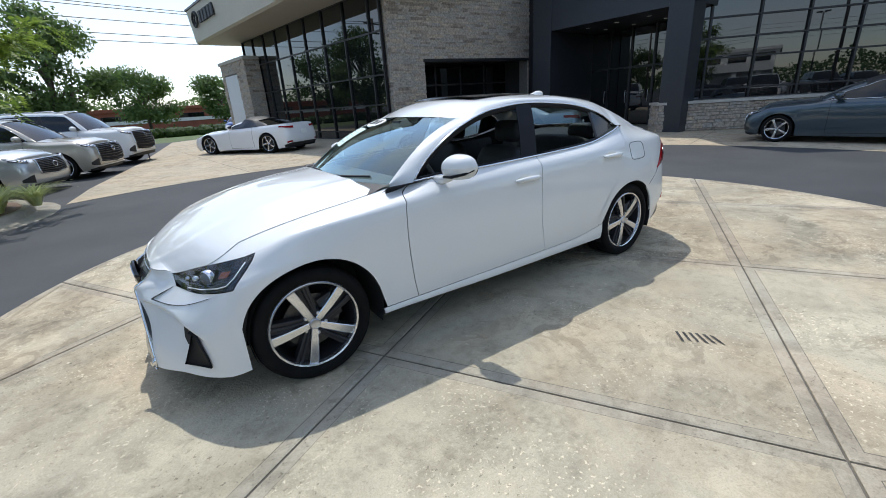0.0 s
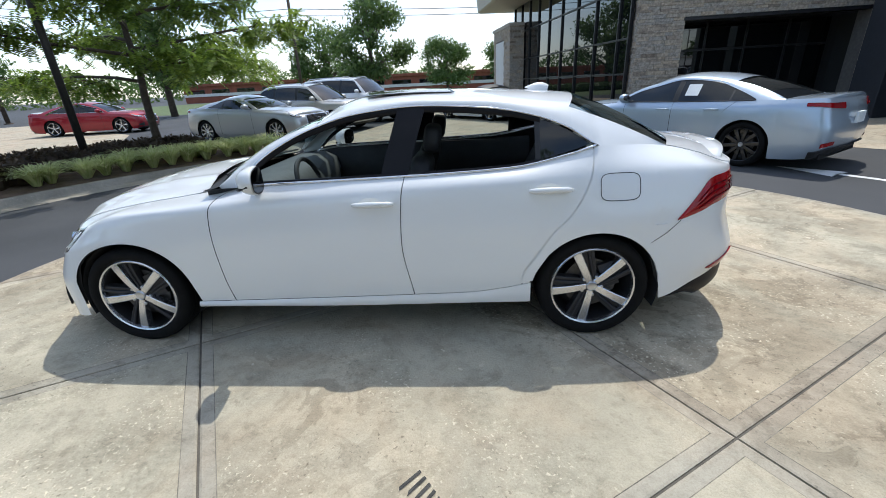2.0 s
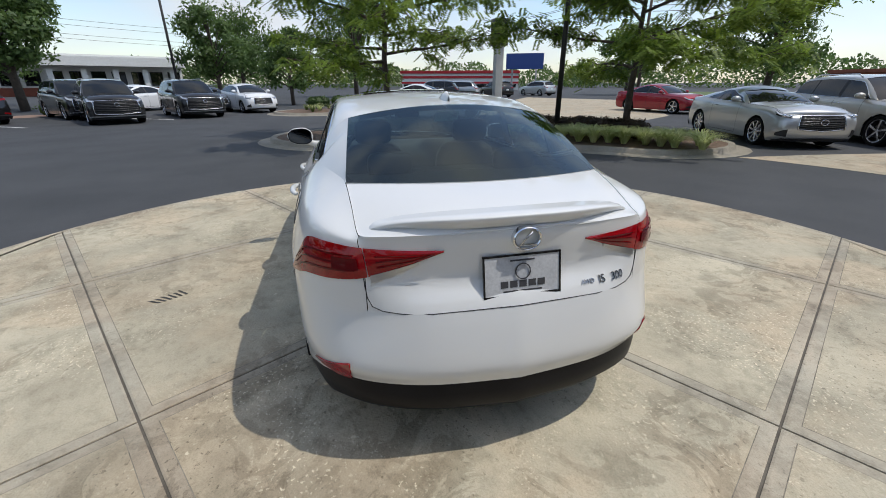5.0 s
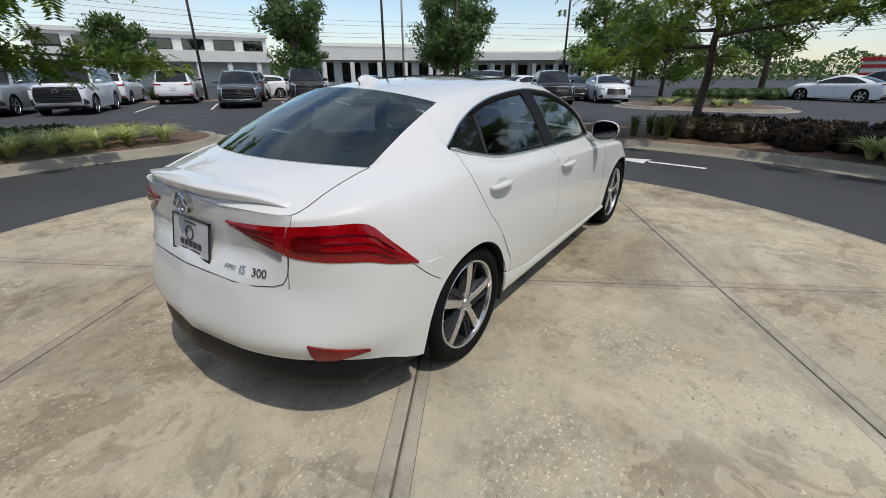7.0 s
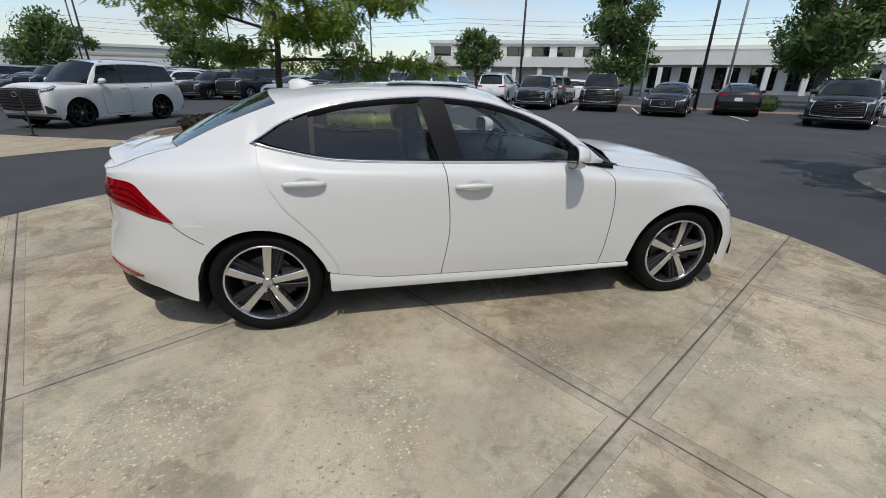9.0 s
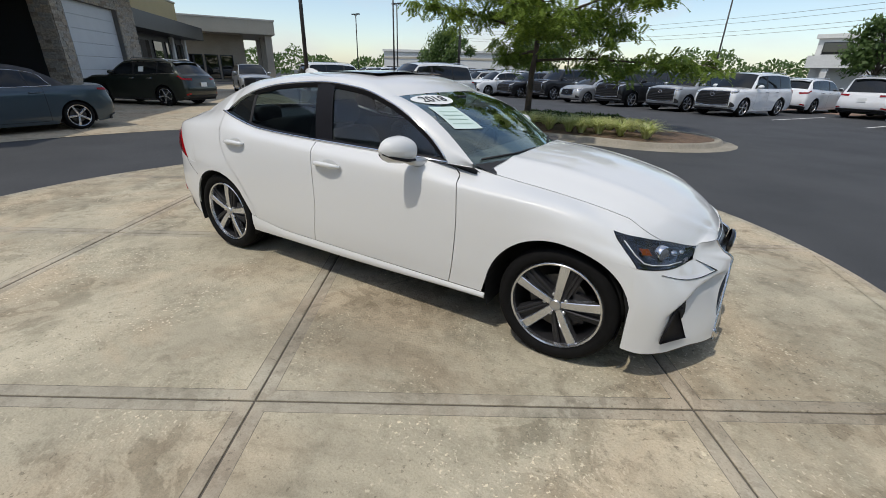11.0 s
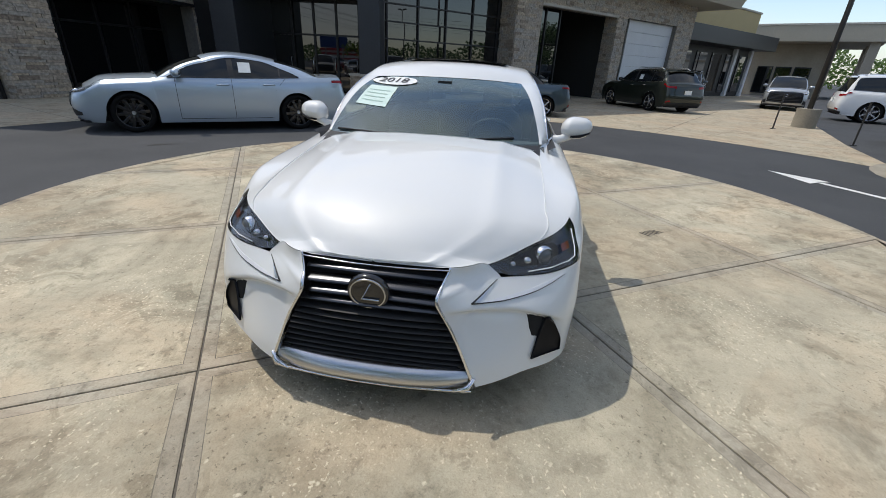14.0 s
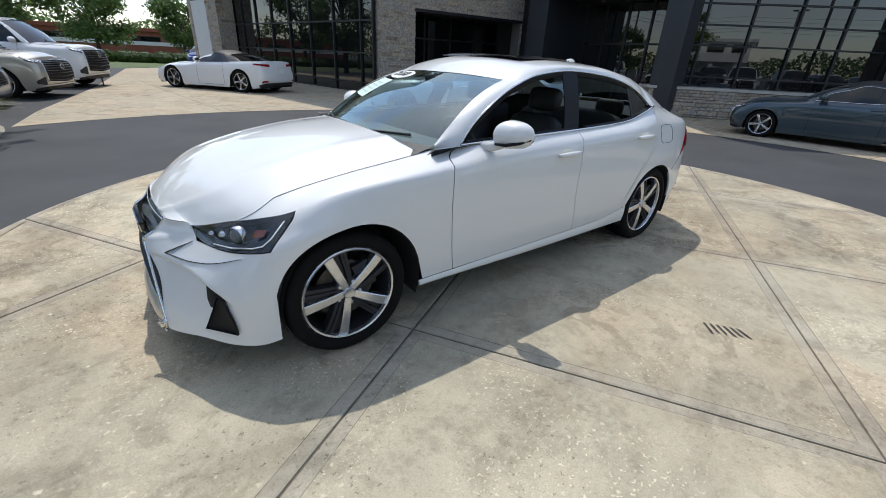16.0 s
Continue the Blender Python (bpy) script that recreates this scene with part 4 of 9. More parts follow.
# ---- the white saloon ----
# Control lines of the left body side, from the nose round to the tail: w, x, y, z.
BODY_LINES = [
    [  # lower edge
        (3.0, 2.26, 0.0, 0.150), (2.7, 2.150, 0.452, 0.170), (2.4, 2.03, 0.66, 0.195), (2.1, 1.925, 0.785, 0.185), (1.9, 1.84, 0.845, 0.185),
        (1.72, 1.74, 0.872, 0.20), (1.4, 1.4, 0.88, 0.23), (1.0, 1.0, 0.874, 0.25), (0.0, 0.0, 0.868, 0.235), (-1.0, -1.0, 0.870, 0.24),
        (-1.4, -1.4, 0.875, 0.24), (-1.76, -1.76, 0.862, 0.235), (-2.0, -2.0, 0.805, 0.325), (-2.4, -2.24, 0.635, 0.385), (-2.7, -2.36, 0.34, 0.39), (-3.0, -2.40, 0.0, 0.39)],
    [  # lower flank
        (3.0, 2.25, 0.0, 0.42), (2.7, 2.150, 0.350, 0.42), (2.4, 2.05, 0.59, 0.42), (2.1, 1.96, 0.745, 0.42), (1.9, 1.87, 0.835, 0.42),
        (1.72, 1.755, 0.878, 0.42), (1.4, 1.4, 0.896, 0.44), (1.0, 1.0, 0.888, 0.45), (0.0, 0.0, 0.890, 0.45), (-1.0, -1.0, 0.894, 0.46),
        (-1.4, -1.4, 0.898, 0.48), (-1.76, -1.76, 0.880, 0.47), (-2.0, -2.02, 0.825, 0.47), (-2.4, -2.275, 0.64, 0.47), (-2.7, -2.385, 0.34, 0.47), (-3.0, -2.42, 0.0, 0.47)],
    [  # flank, bumper top
        (3.0, 2.30, 0.0, 0.520), (2.7, 2.150, 0.277, 0.560), (2.4, 1.98, 0.485, 0.605), (2.1, 1.90, 0.68, 0.605), (1.9, 1.83, 0.79, 0.615),
        (1.72, 1.735, 0.862, 0.63), (1.4, 1.4, 0.905, 0.67), (1.0, 1.0, 0.893, 0.65), (0.0, 0.0, 0.894, 0.65), (-1.0, -1.0, 0.896, 0.66),
        (-1.4, -1.4, 0.906, 0.69), (-1.76, -1.76, 0.878, 0.705), (-2.0, -2.01, 0.815, 0.70), (-2.4, -2.245, 0.575, 0.690), (-2.7, -2.335, 0.34, 0.695), (-3.0, -2.362, 0.0, 0.70)],
    [  # upper flank
        (3.0, 2.22, 0.0, 0.575), (2.7, 2.10, 0.288, 0.602), (2.4, 1.974, 0.468, 0.632), (2.1, 1.875, 0.655, 0.655), (1.9, 1.79, 0.77, 0.675),
        (1.72, 1.70, 0.835, 0.69), (1.4, 1.4, 0.892, 0.755), (1.0, 1.0, 0.890, 0.77), (0.0, 0.0, 0.889, 0.79), (-1.0, -1.0, 0.886, 0.82),
        (-1.4, -1.4, 0.880, 0.845), (-1.76, -1.76, 0.850, 0.86), (-2.0, -2.0, 0.795, 0.855), (-2.4, -2.23, 0.575, 0.83), (-2.7, -2.275, 0.34, 0.82), (-3.0, -2.295, 0.0, 0.82)],
    [  # shoulder crease
        (3.0, 2.15, 0.0, 0.634), (2.7, 2.066, 0.306, 0.644), (2.4, 1.970, 0.454, 0.656), (2.1, 1.84, 0.63, 0.705), (1.9, 1.75, 0.735, 0.735),
        (1.72, 1.655, 0.795, 0.755), (1.4, 1.4, 0.858, 0.835), (1.0, 1.0, 0.874, 0.865), (0.0, 0.0, 0.872, 0.915), (-1.0, -1.0, 0.858, 0.965),
        (-1.4, -1.4, 0.833, 0.985), (-1.76, -1.76, 0.800, 0.99), (-2.0, -1.99, 0.755, 0.985), (-2.4, -2.205, 0.59, 0.955), (-2.7, -2.28, 0.34, 0.955), (-3.0, -2.31, 0.0, 0.96)],
    [  # bonnet edge, belt, boot edge
        (3.0, 2.07, 0.0, 0.668), (2.7, 2.052, 0.314, 0.667), (2.4, 1.966, 0.448, 0.668), (2.1, 1.82, 0.605, 0.742), (1.9, 1.72, 0.68, 0.785),
        (1.72, 1.60, 0.69, 0.82), (1.4, 1.32, 0.69, 0.872), (1.0, 0.97, 0.685, 0.917), (0.8, 0.80, 0.69, 0.945), (0.66, 0.66, 0.745, 0.962), (0.5, 0.5, 0.783, 0.978), (0.0, 0.0, 0.797, 0.992),
        (-0.5, -0.5, 0.794, 1.004), (-0.93, -0.93, 0.780, 1.022), (-1.28, -1.28, 0.752, 1.088), (-1.4, -1.4, 0.735, 1.118), (-1.6, -1.6, 0.675, 1.108), (-1.8, -1.8, 0.612, 1.088),
        (-2.0, -1.98, 0.60, 1.045), (-2.4, -2.195, 0.585, 0.975), (-2.7, -2.28, 0.34, 0.985), (-3.0, -2.305, 0.0, 0.99)],
]
BODY_CURVES = [[pchip([k[0] for k in line], [k[c] for k in line]) for c in (1, 2, 3)] for line in BODY_LINES]
HUB_Z, TYRE_R, ARCH_R = 0.318, 0.322, 0.366
ARCHES = ((1.365, 0.322), (-1.405, 0.305))


W_STEPS = np.linspace(-3.0, 3.0, 1201)
W_TABLE = np.stack([np.stack([c(W_STEPS) for c in line], -1) for line in BODY_CURVES], 1)
V_STEP = np.diff(W_TABLE, axis=1)
V_SLOPE = np.zeros_like(W_TABLE)
with np.errstate(all="ignore"):
    V_SLOPE[:, 1:-1] = np.where(V_STEP[:, :-1] * V_STEP[:, 1:] > 0, 2 / (1 / V_STEP[:, :-1] + 1 / V_STEP[:, 1:]), 0.0)
V_SLOPE[:, 0], V_SLOPE[:, -1] = V_STEP[:, 0], V_STEP[:, -1]


def body_at(w, v):
    """The left flank at the place w along it and the height v, 0 to 5."""
    k = min(1199.999, max(0.0, (w + 3.0) * 200.0))
    i = int(k)
    a = k - i
    v = min(5.0, max(0.0, v))
    j = min(4, int(v))
    s = v - j
    h0, h1, h2, h3 = 2 * s**3 - 3 * s**2 + 1, s**3 - 2 * s**2 + s, 3 * s**2 - 2 * s**3, s**3 - s**2
    p, q = W_TABLE[i] * (1 - a) + W_TABLE[i + 1] * a, V_SLOPE[i] * (1 - a) + V_SLOPE[i + 1] * a
    return p[j] * h0 + q[j] * h1 + p[j + 1] * h2 + q[j + 1] * h3


def v_of(w, z):
    """The v at which the flank reaches the height z."""
    i = int(min(1200, max(0, round((w + 3.0) * 200.0))))
    zs = np.maximum.accumulate(W_TABLE[i, :, 2] + np.arange(6) * 1e-6)
    lo, hi = 0.0, 5.0
    for _ in range(18):
        mid = (lo + hi) / 2
        lo, hi = (mid, hi) if body_at(w, mid)[2] < z else (lo, mid)
    return (lo + hi) / 2


def skin(y, z, side=1):
    """The place on the nose (side 1) or the tail (side -1) at the distance y from the middle and the height z."""
    lo, hi = 1.60, 3.0
    for _ in range(16):
        mid = (lo + hi) / 2
        lo, hi = (mid, hi) if body_at(side * mid, v_of(side * mid, z))[1] > y else (lo, mid)
    return body_at(side * (lo + hi) / 2, v_of(side * (lo + hi) / 2, z))


def skin_frame(y, z, side, out=0.003):
    """A matrix on the skin: x to the right for one who faces it, y up along it, z out of it."""
    p = [Vector(skin(abs(b), c, side) * (1, math.copysign(1, y), 1)) for b, c in ((abs(y), z), (abs(y) + 0.02, z), (abs(y), z + 0.02))]
    ex = (p[1] - p[0]).normalized() * (side * math.copysign(1, y))
    ez = ex.cross(p[2] - p[0]).normalized()
    m = Matrix((ex, ez.cross(ex), ez)).transposed().to_4x4()
    m.translation = p[0] + out * ez
    return m


def arch_v(w):
    """The lowest v of the metal above a wheel, or 0."""
    for cx, cz in ARCHES:
        if abs(w - cx) < ARCH_R:
            return v_of(w, cz + math.sqrt(ARCH_R**2 - (w - cx) ** 2))
    return 0.0


def patch(w_a, w_b, v_lo, v_hi, cols, rows, ease=0.0):
    """A grid on the flank between two cut lines (functions of z) and two heights (functions of w)."""
    out = np.zeros((rows, cols, 3))
    for j in range(cols):
        a = j / (cols - 1)
        a = a if not ease else (1 - ease) * a + ease * (0.5 - 0.5 * math.cos(math.pi * a))
        for i in range(rows):
            b, z = i / (rows - 1), 0.6
            for _ in range(4):
                w = w_a(z) * (1 - a) + w_b(z) * a
                v = v_lo(w) * (1 - b) + v_hi(w) * b
                z = body_at(w, v)[2]
            out[i, j] = body_at(w, v)
    return out


saloon = thing("saloon_car", "pearl white four-door sports saloon on a concrete display circle", "car")
cut_front = pchip([0.20, 0.30, 0.45, 0.69, 0.85, 0.91, 0.965, 1.0], [0.74, 0.765, 0.79, 0.805, 0.795, 0.775, 0.66, 0.60])
cut_mid = pchip([0.2, 0.33, 0.63, 0.9, 1.02], [-0.36, -0.345, -0.30, -0.315, -0.335])
cut_rear = pchip([0.3, 0.38, 0.49, 0.60, 0.78, 1.0, 1.12], [-0.985, -0.985, -1.005, -1.09, -1.25, -1.355, -1.375])
door_foot = pchip([-1.05, -0.9, -0.68, -0.3, 0.5, 1.0], [0.375, 0.345, 0.315, 0.305, 0.292, 0.288])
GAP = 0.0026


def sides(name, grid, material, depth=0.012, label=""):
    """The same pressing on the left and on the right."""
    return [panel(name, grid, material, saloon, depth, False, label), panel(name, mirrored(grid), material, saloon, depth, True, label)]


fender = patch(lambda z: float(cut_front(z)) + GAP, lambda z: 1.6015, lambda w: max(arch_v(w), v_of(w, float(door_foot(w))) if w < 1.04 else 0), lambda w: 5, 44, 26)
sides("fender", fender, WHITE, 0.0)
tip_patch = patch(lambda z: 1.5985, lambda z: float(np.interp(z, (0.606, 0.745, 0.82), (1.748, 1.657, 1.650))), lambda w: 2.0, lambda w: 4.10, 16, 18)
sides("fender_tip", tip_patch, WHITE, 0.0)
hood_v = lambda w: float(np.interp(w, (1.80, 2.04, 2.415, 2.44), (5.0, 4.10, 4.10, 5.0)))
brow = patch(lambda z: 1.5985, lambda z: 2.035, lambda w: 4.085, hood_v, 26, 8)
sides("fender_brow", brow, WHITE, 0.0)
front_door = patch(lambda z: float(cut_mid(z)) + GAP, lambda z: float(cut_front(z)) - GAP, lambda w: v_of(w, float(door_foot(w))), lambda w: 5, 28, 22)
FRONT_DOORS = sides("front_door", front_door, WHITE)
rear_door = patch(lambda z: float(cut_rear(z)) + GAP, lambda z: float(cut_mid(z)) - GAP, lambda w: max(arch_v(w), v_of(w, float(door_foot(w)))), lambda w: 5, 28, 22)
REAR_DOORS = sides("rear_door", rear_door, WHITE)
quarter = patch(lambda z: -2.4 + GAP, lambda z: float(cut_rear(z)) - GAP, lambda w: max(arch_v(w), 2.0 if w < -1.70 else (v_of(w, float(door_foot(w))) if w > -1.06 else 0)), lambda w: 5, 72, 26)
sides("quarter_panel", quarter, WHITE, 0.0)
jamb = patch(lambda z: float(cut_rear(z)) - 0.05, lambda z: float(cut_rear(z)) + 0.05, lambda w: max(arch_v(w), v_of(w, float(door_foot(w)))) + 0.02, lambda w: 4.9, 8, 30)
jamb[:, :, 1] -= 0.006
sides("door_jamb", jamb, WHITE, 0.0)
sill = patch(lambda z: -1.035, lambda z: 1.0, lambda w: 0.0, lambda w: v_of(w, float(door_foot(w)) - 0.004), 40, 8)
sill[:, :, 1] += 0.010 * np.sin(np.linspace(0.2, 1, 8) * math.pi)[:, None]
sides("sill", sill, WHITE)
def nose_rows(rows=60):
    """The front bumper, whose cheek rises beside the grille up to the bonnet."""
    ws = np.concatenate([np.linspace(1.600, 2.34, 40), np.linspace(2.356, 2.42, 12), np.linspace(2.44, 2.70, 18)])
    out = np.zeros((rows, len(ws), 3))
    for j, w in enumerate(ws):
        lo = arch_v(w)
        up = 2.98 * min(1, max(0, (w - 2.356) / 0.054))
        for i in range(rows):
            b = i / (rows - 1)
            out[i, j] = body_at(w, lo + (2.0 - lo) * b / 0.76 if b < 0.76 else 2.0 + up * (b - 0.76) / 0.24)
    return out


crease_z = pchip([0.30, 0.38, 0.48, 0.60, 0.70, 0.76, 0.82], [0.520, 0.515, 0.508, 0.492, 0.462, 0.435, 0.40])


def soft(t):
    t = min(1.0, max(0.0, t))
    return t * t * (3 - 2 * t)


def pressed(p):
    """The cheek of the bumper is pressed in below a sharp crease that runs from the grille to the corner vent."""
    d = float(crease_z(abs(p[1]))) - p[2]
    k = soft(d / 0.030) * (1 - soft((d - 0.05) / 0.24)) * soft((0.83 - abs(p[1])) / 0.12) * soft((abs(p[1]) - 0.27) / 0.14)
    return np.array((p[0] - 0.034 * k, p[1] - math.copysign(0.010 * k, p[1]), p[2]))


bumper = nose_rows()
bumper = np.array([[pressed(p) for p in row] for row in bumper])
BUMPER = sides("front_bumper", bumper, WHITE, 0.0)
tail = patch(lambda z: -3.0, lambda z: -1.665, lambda w: arch_v(w), lambda w: 2.0, 44, 18)
full_tail = np.concatenate([mirrored(tail)[:, ::-1], tail[:, 1:]], axis=1)
panel("rear_bumper", full_tail[:, ::-1], WHITE, saloon, 0.012, True)


def across(edge, centre_x, centre_z, power, cols, name, material, crease=0.0, lift=0.0):
    """A crowned sheet from the left edge over the middle to the right edge; edge: points, front to back or back to front."""
    rows = []
    for (x, y, z), cx, cz in zip(edge, centre_x, centre_z):
        row = []
        for s in np.linspace(1, -1, 2 * cols + 1):
            a = abs(s)
            bump = crease * math.exp(-(((a - 0.66) / 0.065) ** 2))
            row.append((cx + (x - cx) * a**2, y * s, cz + (z - cz) * a**power + bump))
        rows.append(row)
    return panel(name, rows, material, saloon, 0.004, edge[0][0] > edge[-1][0])


hood_w = np.concatenate([np.linspace(3.0, 2.46, 10), [2.43, 2.405], np.linspace(2.35, 2.04, 10), np.linspace(2.0, 1.80, 8), np.linspace(1.76, 0.985, 22), [0.95, 0.92, 0.895]])
hood_edge = [body_at(w, hood_v(w)) - (0, 0.0014, 0) for w in hood_w]
hood_edge[0][1] = 0.006
hood_x = pchip([3.0, 2.7, 2.4, 2.1, 1.9, 1.72, 1.4, 1.0, 0.88], [2.075, 2.072, 2.035, 1.955, 1.87, 1.77, 1.46, 1.06, 0.96])
hood_z = pchip([0.95, 1.2, 1.4, 1.7, 1.9, 2.0, 2.045, 2.08], [1.005, 0.99, 0.962, 0.892, 0.815, 0.752, 0.710, 0.668])
across(hood_edge, [float(hood_x(w)) for w in hood_w], [float(hood_z(float(hood_x(w)))) for w in hood_w], 2.6, 24, "bonnet", WHITE, 0.009)
deck_w = np.concatenate([np.linspace(-1.815, -2.4, 14), np.linspace(-2.45, -3.0, 12)])
deck_edge = [body_at(w, 5) - (0, 0.003, 0) for w in deck_w]
deck_edge[-1][1] = 0.006
deck_x = pchip([-1.81, -2.0, -2.2, -2.4, -2.7, -3.0], [-1.975, -2.07, -2.17, -2.255, -2.30, -2.308])
deck_z = pchip([-2.31, -2.25, -2.15, -1.97], [0.99, 1.030, 1.065, 1.098])
across(deck_edge, [float(deck_x(w)) for w in deck_w], [float(deck_z(float(deck_x(w)))) for w in deck_w], 2.4, 12, "boot_lid", WHITE)
boot_face = patch(lambda z: -3.0, lambda z: -2.4 - GAP, lambda w: 2.0, lambda w: 5.0, 22, 20)
full_face = np.concatenate([mirrored(boot_face)[:, ::-1], boot_face[:, 1:]], axis=1)
BOOT = panel("boot_face", full_face[:, ::-1], WHITE, saloon, 0.012, True)

# the gap round the boot lid
gap_line = [(0.580, 0.822), (0.578, 0.790), (0.572, 0.745), (0.556, 0.712), (0.520, 0.698), (0.45, 0.694), (0.34, 0.695), (0.2, 0.698), (0.1, 0.699), (0.0, 0.70)]
gap_pts = [skin(y, z, -1) - (0.0005, 0, 0) for y, z in gap_line]
Soup().tube(list(gap_pts) + [p * (1, -1, 1) for p in gap_pts[-2::-1]], 0.0020, 6).done("boot_gap", BLACK_MATT, saloon, True)

# the joint between the rear bumper and the quarter panel
for sign in (1, -1):
    joint = [body_at(w, v_of(w, z)) * (1, sign, 1) for w, z in zip(np.linspace(-1.690, -1.835, 8), pchip([0, 0.5, 1], [0.600, 0.650, 0.722])(np.linspace(0, 1, 8)))]
    Soup().tube(joint, 0.0020, 5).done("bumper_gap", BLACK_MATT, saloon, True)

# roof, pillars and glass
dlo = pchip([-1.40, -1.33, -1.24, -1.04, -0.79, -0.40, -0.07, 0.2, 0.45, 0.60, 0.66], [1.120, 1.165, 1.222, 1.295, 1.340, 1.364, 1.338, 1.268, 1.150, 1.035, 0.966])
belt_z, belt_y = BODY_CURVES[5][2], BODY_CURVES[5][1]
tumble = pchip([0.90, 1.0, 1.1, 1.2, 1.3, 1.38], [0.825, 0.792, 0.752, 0.708, 0.655, 0.605])
side_y = pchip([-1.8, -1.5, -1.3, -1.0, -0.5, 0.0, 0.4, 0.66], [-0.105, -0.055, -0.028, -0.010, 0.0, 0.0, -0.012, -0.055])


def glass_y(x, z):
    return float(tumble(z)) + float(side_y(x))


def screen_rim(u):
    """The edge of the windscreen from its foot to the roof."""
    return np.array((0.80 - 0.63 * u, 0.690 - 0.145 * u**1.1, 0.962 + 0.333 * u + 0.056 * math.sin(math.pi * u)))


def screen_mid(u):
    return 0.985 - 0.735 * u, 0.955 + 0.357 * u + 0.032 * math.sin(math.pi * u)


screen_u = np.linspace(0, 1, 15)
screen_edge = [screen_rim(u) for u in screen_u]
screen_cx = [screen_mid(u)[0] for u in screen_u]
screen_cz = [screen_mid(u)[1] for u in screen_u]
back_u = np.linspace(0, 1, 15)
back_edge = [np.array((-1.265 - 0.545 * u, 0.560 + 0.050 * u, 1.318 - 0.228 * u + 0.012 * math.sin(math.pi * u))) for u in back_u]
back_cx = [-1.375 - 0.60 * u for u in back_u]
back_cz = [1.385 - 0.285 * u + 0.018 * math.sin(math.pi * u) for u in back_u]


def arc_row(edge, cx, cz, cols, power=2.0):
    x, y, z = edge
    return [(cx + (x - cx) * abs(s) ** power, y * s, cz + (z - cz) * abs(s) ** power) for s in np.linspace(1, -1, 2 * cols + 1)]


def on_screen(s, u, lift=0.004):
    """A place on the windscreen: s across, 1 at the left edge; u up it."""
    (x, y, z), (cx, cz) = screen_rim(u), screen_mid(u)
    return (cx + (x - cx) * s * s + lift * 0.5, y * s, cz + (z - cz) * s * s + lift * 0.85)


WINDSCREEN = panel("windscreen", [arc_row(e, x, z, 10) for e, x, z in zip(screen_edge, screen_cx, screen_cz)], SCREEN_GLASS, saloon, 0, True)
BACKLIGHT = panel("rear_window", [arc_row(e, x, z, 10) for e, x, z in zip(back_edge, back_cx, back_cz)], TINT_GLASS, saloon, 0, True)

# the white shell above the side windows: A-pillar, cant rail, roof, C-pillar
roof_cz = pchip([-1.40, -1.08, -0.65, -0.4, -0.12, 0.02, 0.145, 0.255], [1.378, 1.410, 1.434, 1.440, 1.428, 1.410, 1.372, 1.312])
rail_y = pchip([-1.27, -0.9, -0.5, -0.1, 0.06, 0.18], [0.560, 0.566, 0.566, 0.556, 0.550, 0.544])
rail_z = pchip([-1.268, -1.2, -1.04, -0.79, -0.40, -0.10, 0.05, 0.17], [1.318, 1.332, 1.358, 1.388, 1.398, 1.382, 1.352, 1.295])
roof_rows = []
for k, x in enumerate(np.linspace(-1.268, 0.17, 46)):
    s = (x + 1.268) / 1.438
    mid = -1.378 * (1 - s) + 0.252 * s
    low = (x, glass_y(x, float(dlo(x))), float(dlo(x)))
    rail = (x, float(rail_y(x)), float(rail_z(x)))
    row = []
    for b in np.linspace(0, 1, 6):
        row.append([low[i] * (1 - b) + rail[i] * b + (0, 0.010, 0.006)[i] * math.sin(math.pi * b) for i in range(3)])
    for a in np.linspace(0.92, 0, 12):
        row.append([mid + (x - mid) * a**2, rail[1] * a, float(roof_cz(mid)) + (rail[2] - float(roof_cz(mid))) * a**2.3])
    roof_rows.append(row + [[p[0], -p[1], p[2]] for p in row[-2::-1]])
ROOF = panel("roof", roof_rows, WHITE, saloon, 0, False)
pillar = []
for k, x in enumerate(np.linspace(0.168, 0.795, 24)):
    hi = tuple(screen_rim((0.80 - x) / 0.63))
    lo = (x, glass_y(x, float(dlo(x))), float(dlo(x))) if x < 0.655 else tuple(body_at(x, 5))
    pillar.append([[lo[i] * (1 - b) + hi[i] * b + (0, 0.014 * math.sin(math.pi * b), 0.010 * math.sin(math.pi * b))[i] for i in range(3)] for b in np.linspace(0, 1, 6)])
sides("front_pillar", pillar, WHITE, 0.0)
haunch = []
for x in np.linspace(-1.265, -1.81, 24):
    u = (-1.265 - x) / 0.545
    hi = (x, 0.560 + 0.050 * u, 1.318 - 0.228 * u + 0.012 * math.sin(math.pi * u))
    lo = (x, glass_y(x, float(dlo(x))), float(dlo(x))) if x > -1.40 else tuple(body_at(x, 5))
    haunch.append([[lo[i] * (1 - b) + hi[i] * b + (0, (0.010 * (1 - u) ** 2 - 0.004 * u) * math.sin(math.pi * b), (0.006 * (1 - u) ** 2 + 0.004 * u) * math.sin(math.pi * b))[i] for i in range(3)] for b in np.linspace(0, 1, 8)])
sides("rear_pillar", np.array(haunch)[::-1], WHITE, 0.0)


def side_pane(x0, x1, cols=16, lo=0.012, hi=0.016, lean0=0.0, lean1=0.0):
    rows = []
    for b in np.linspace(0, 1, 8):
        row = []
        for a in np.linspace(0, 1, cols):
            x = x0 * (1 - a) + x1 * a
            x += (lean0 * (1 - a) + lean1 * a) * b
            zl, zh = float(belt_z(x)) + lo, float(dlo(x)) - hi
            z = zl + (max(zh, zl + 0.002) - zl) * b
            row.append((x, glass_y(x, z) - 0.012, z))
        rows.append(row)
    return np.array(rows)


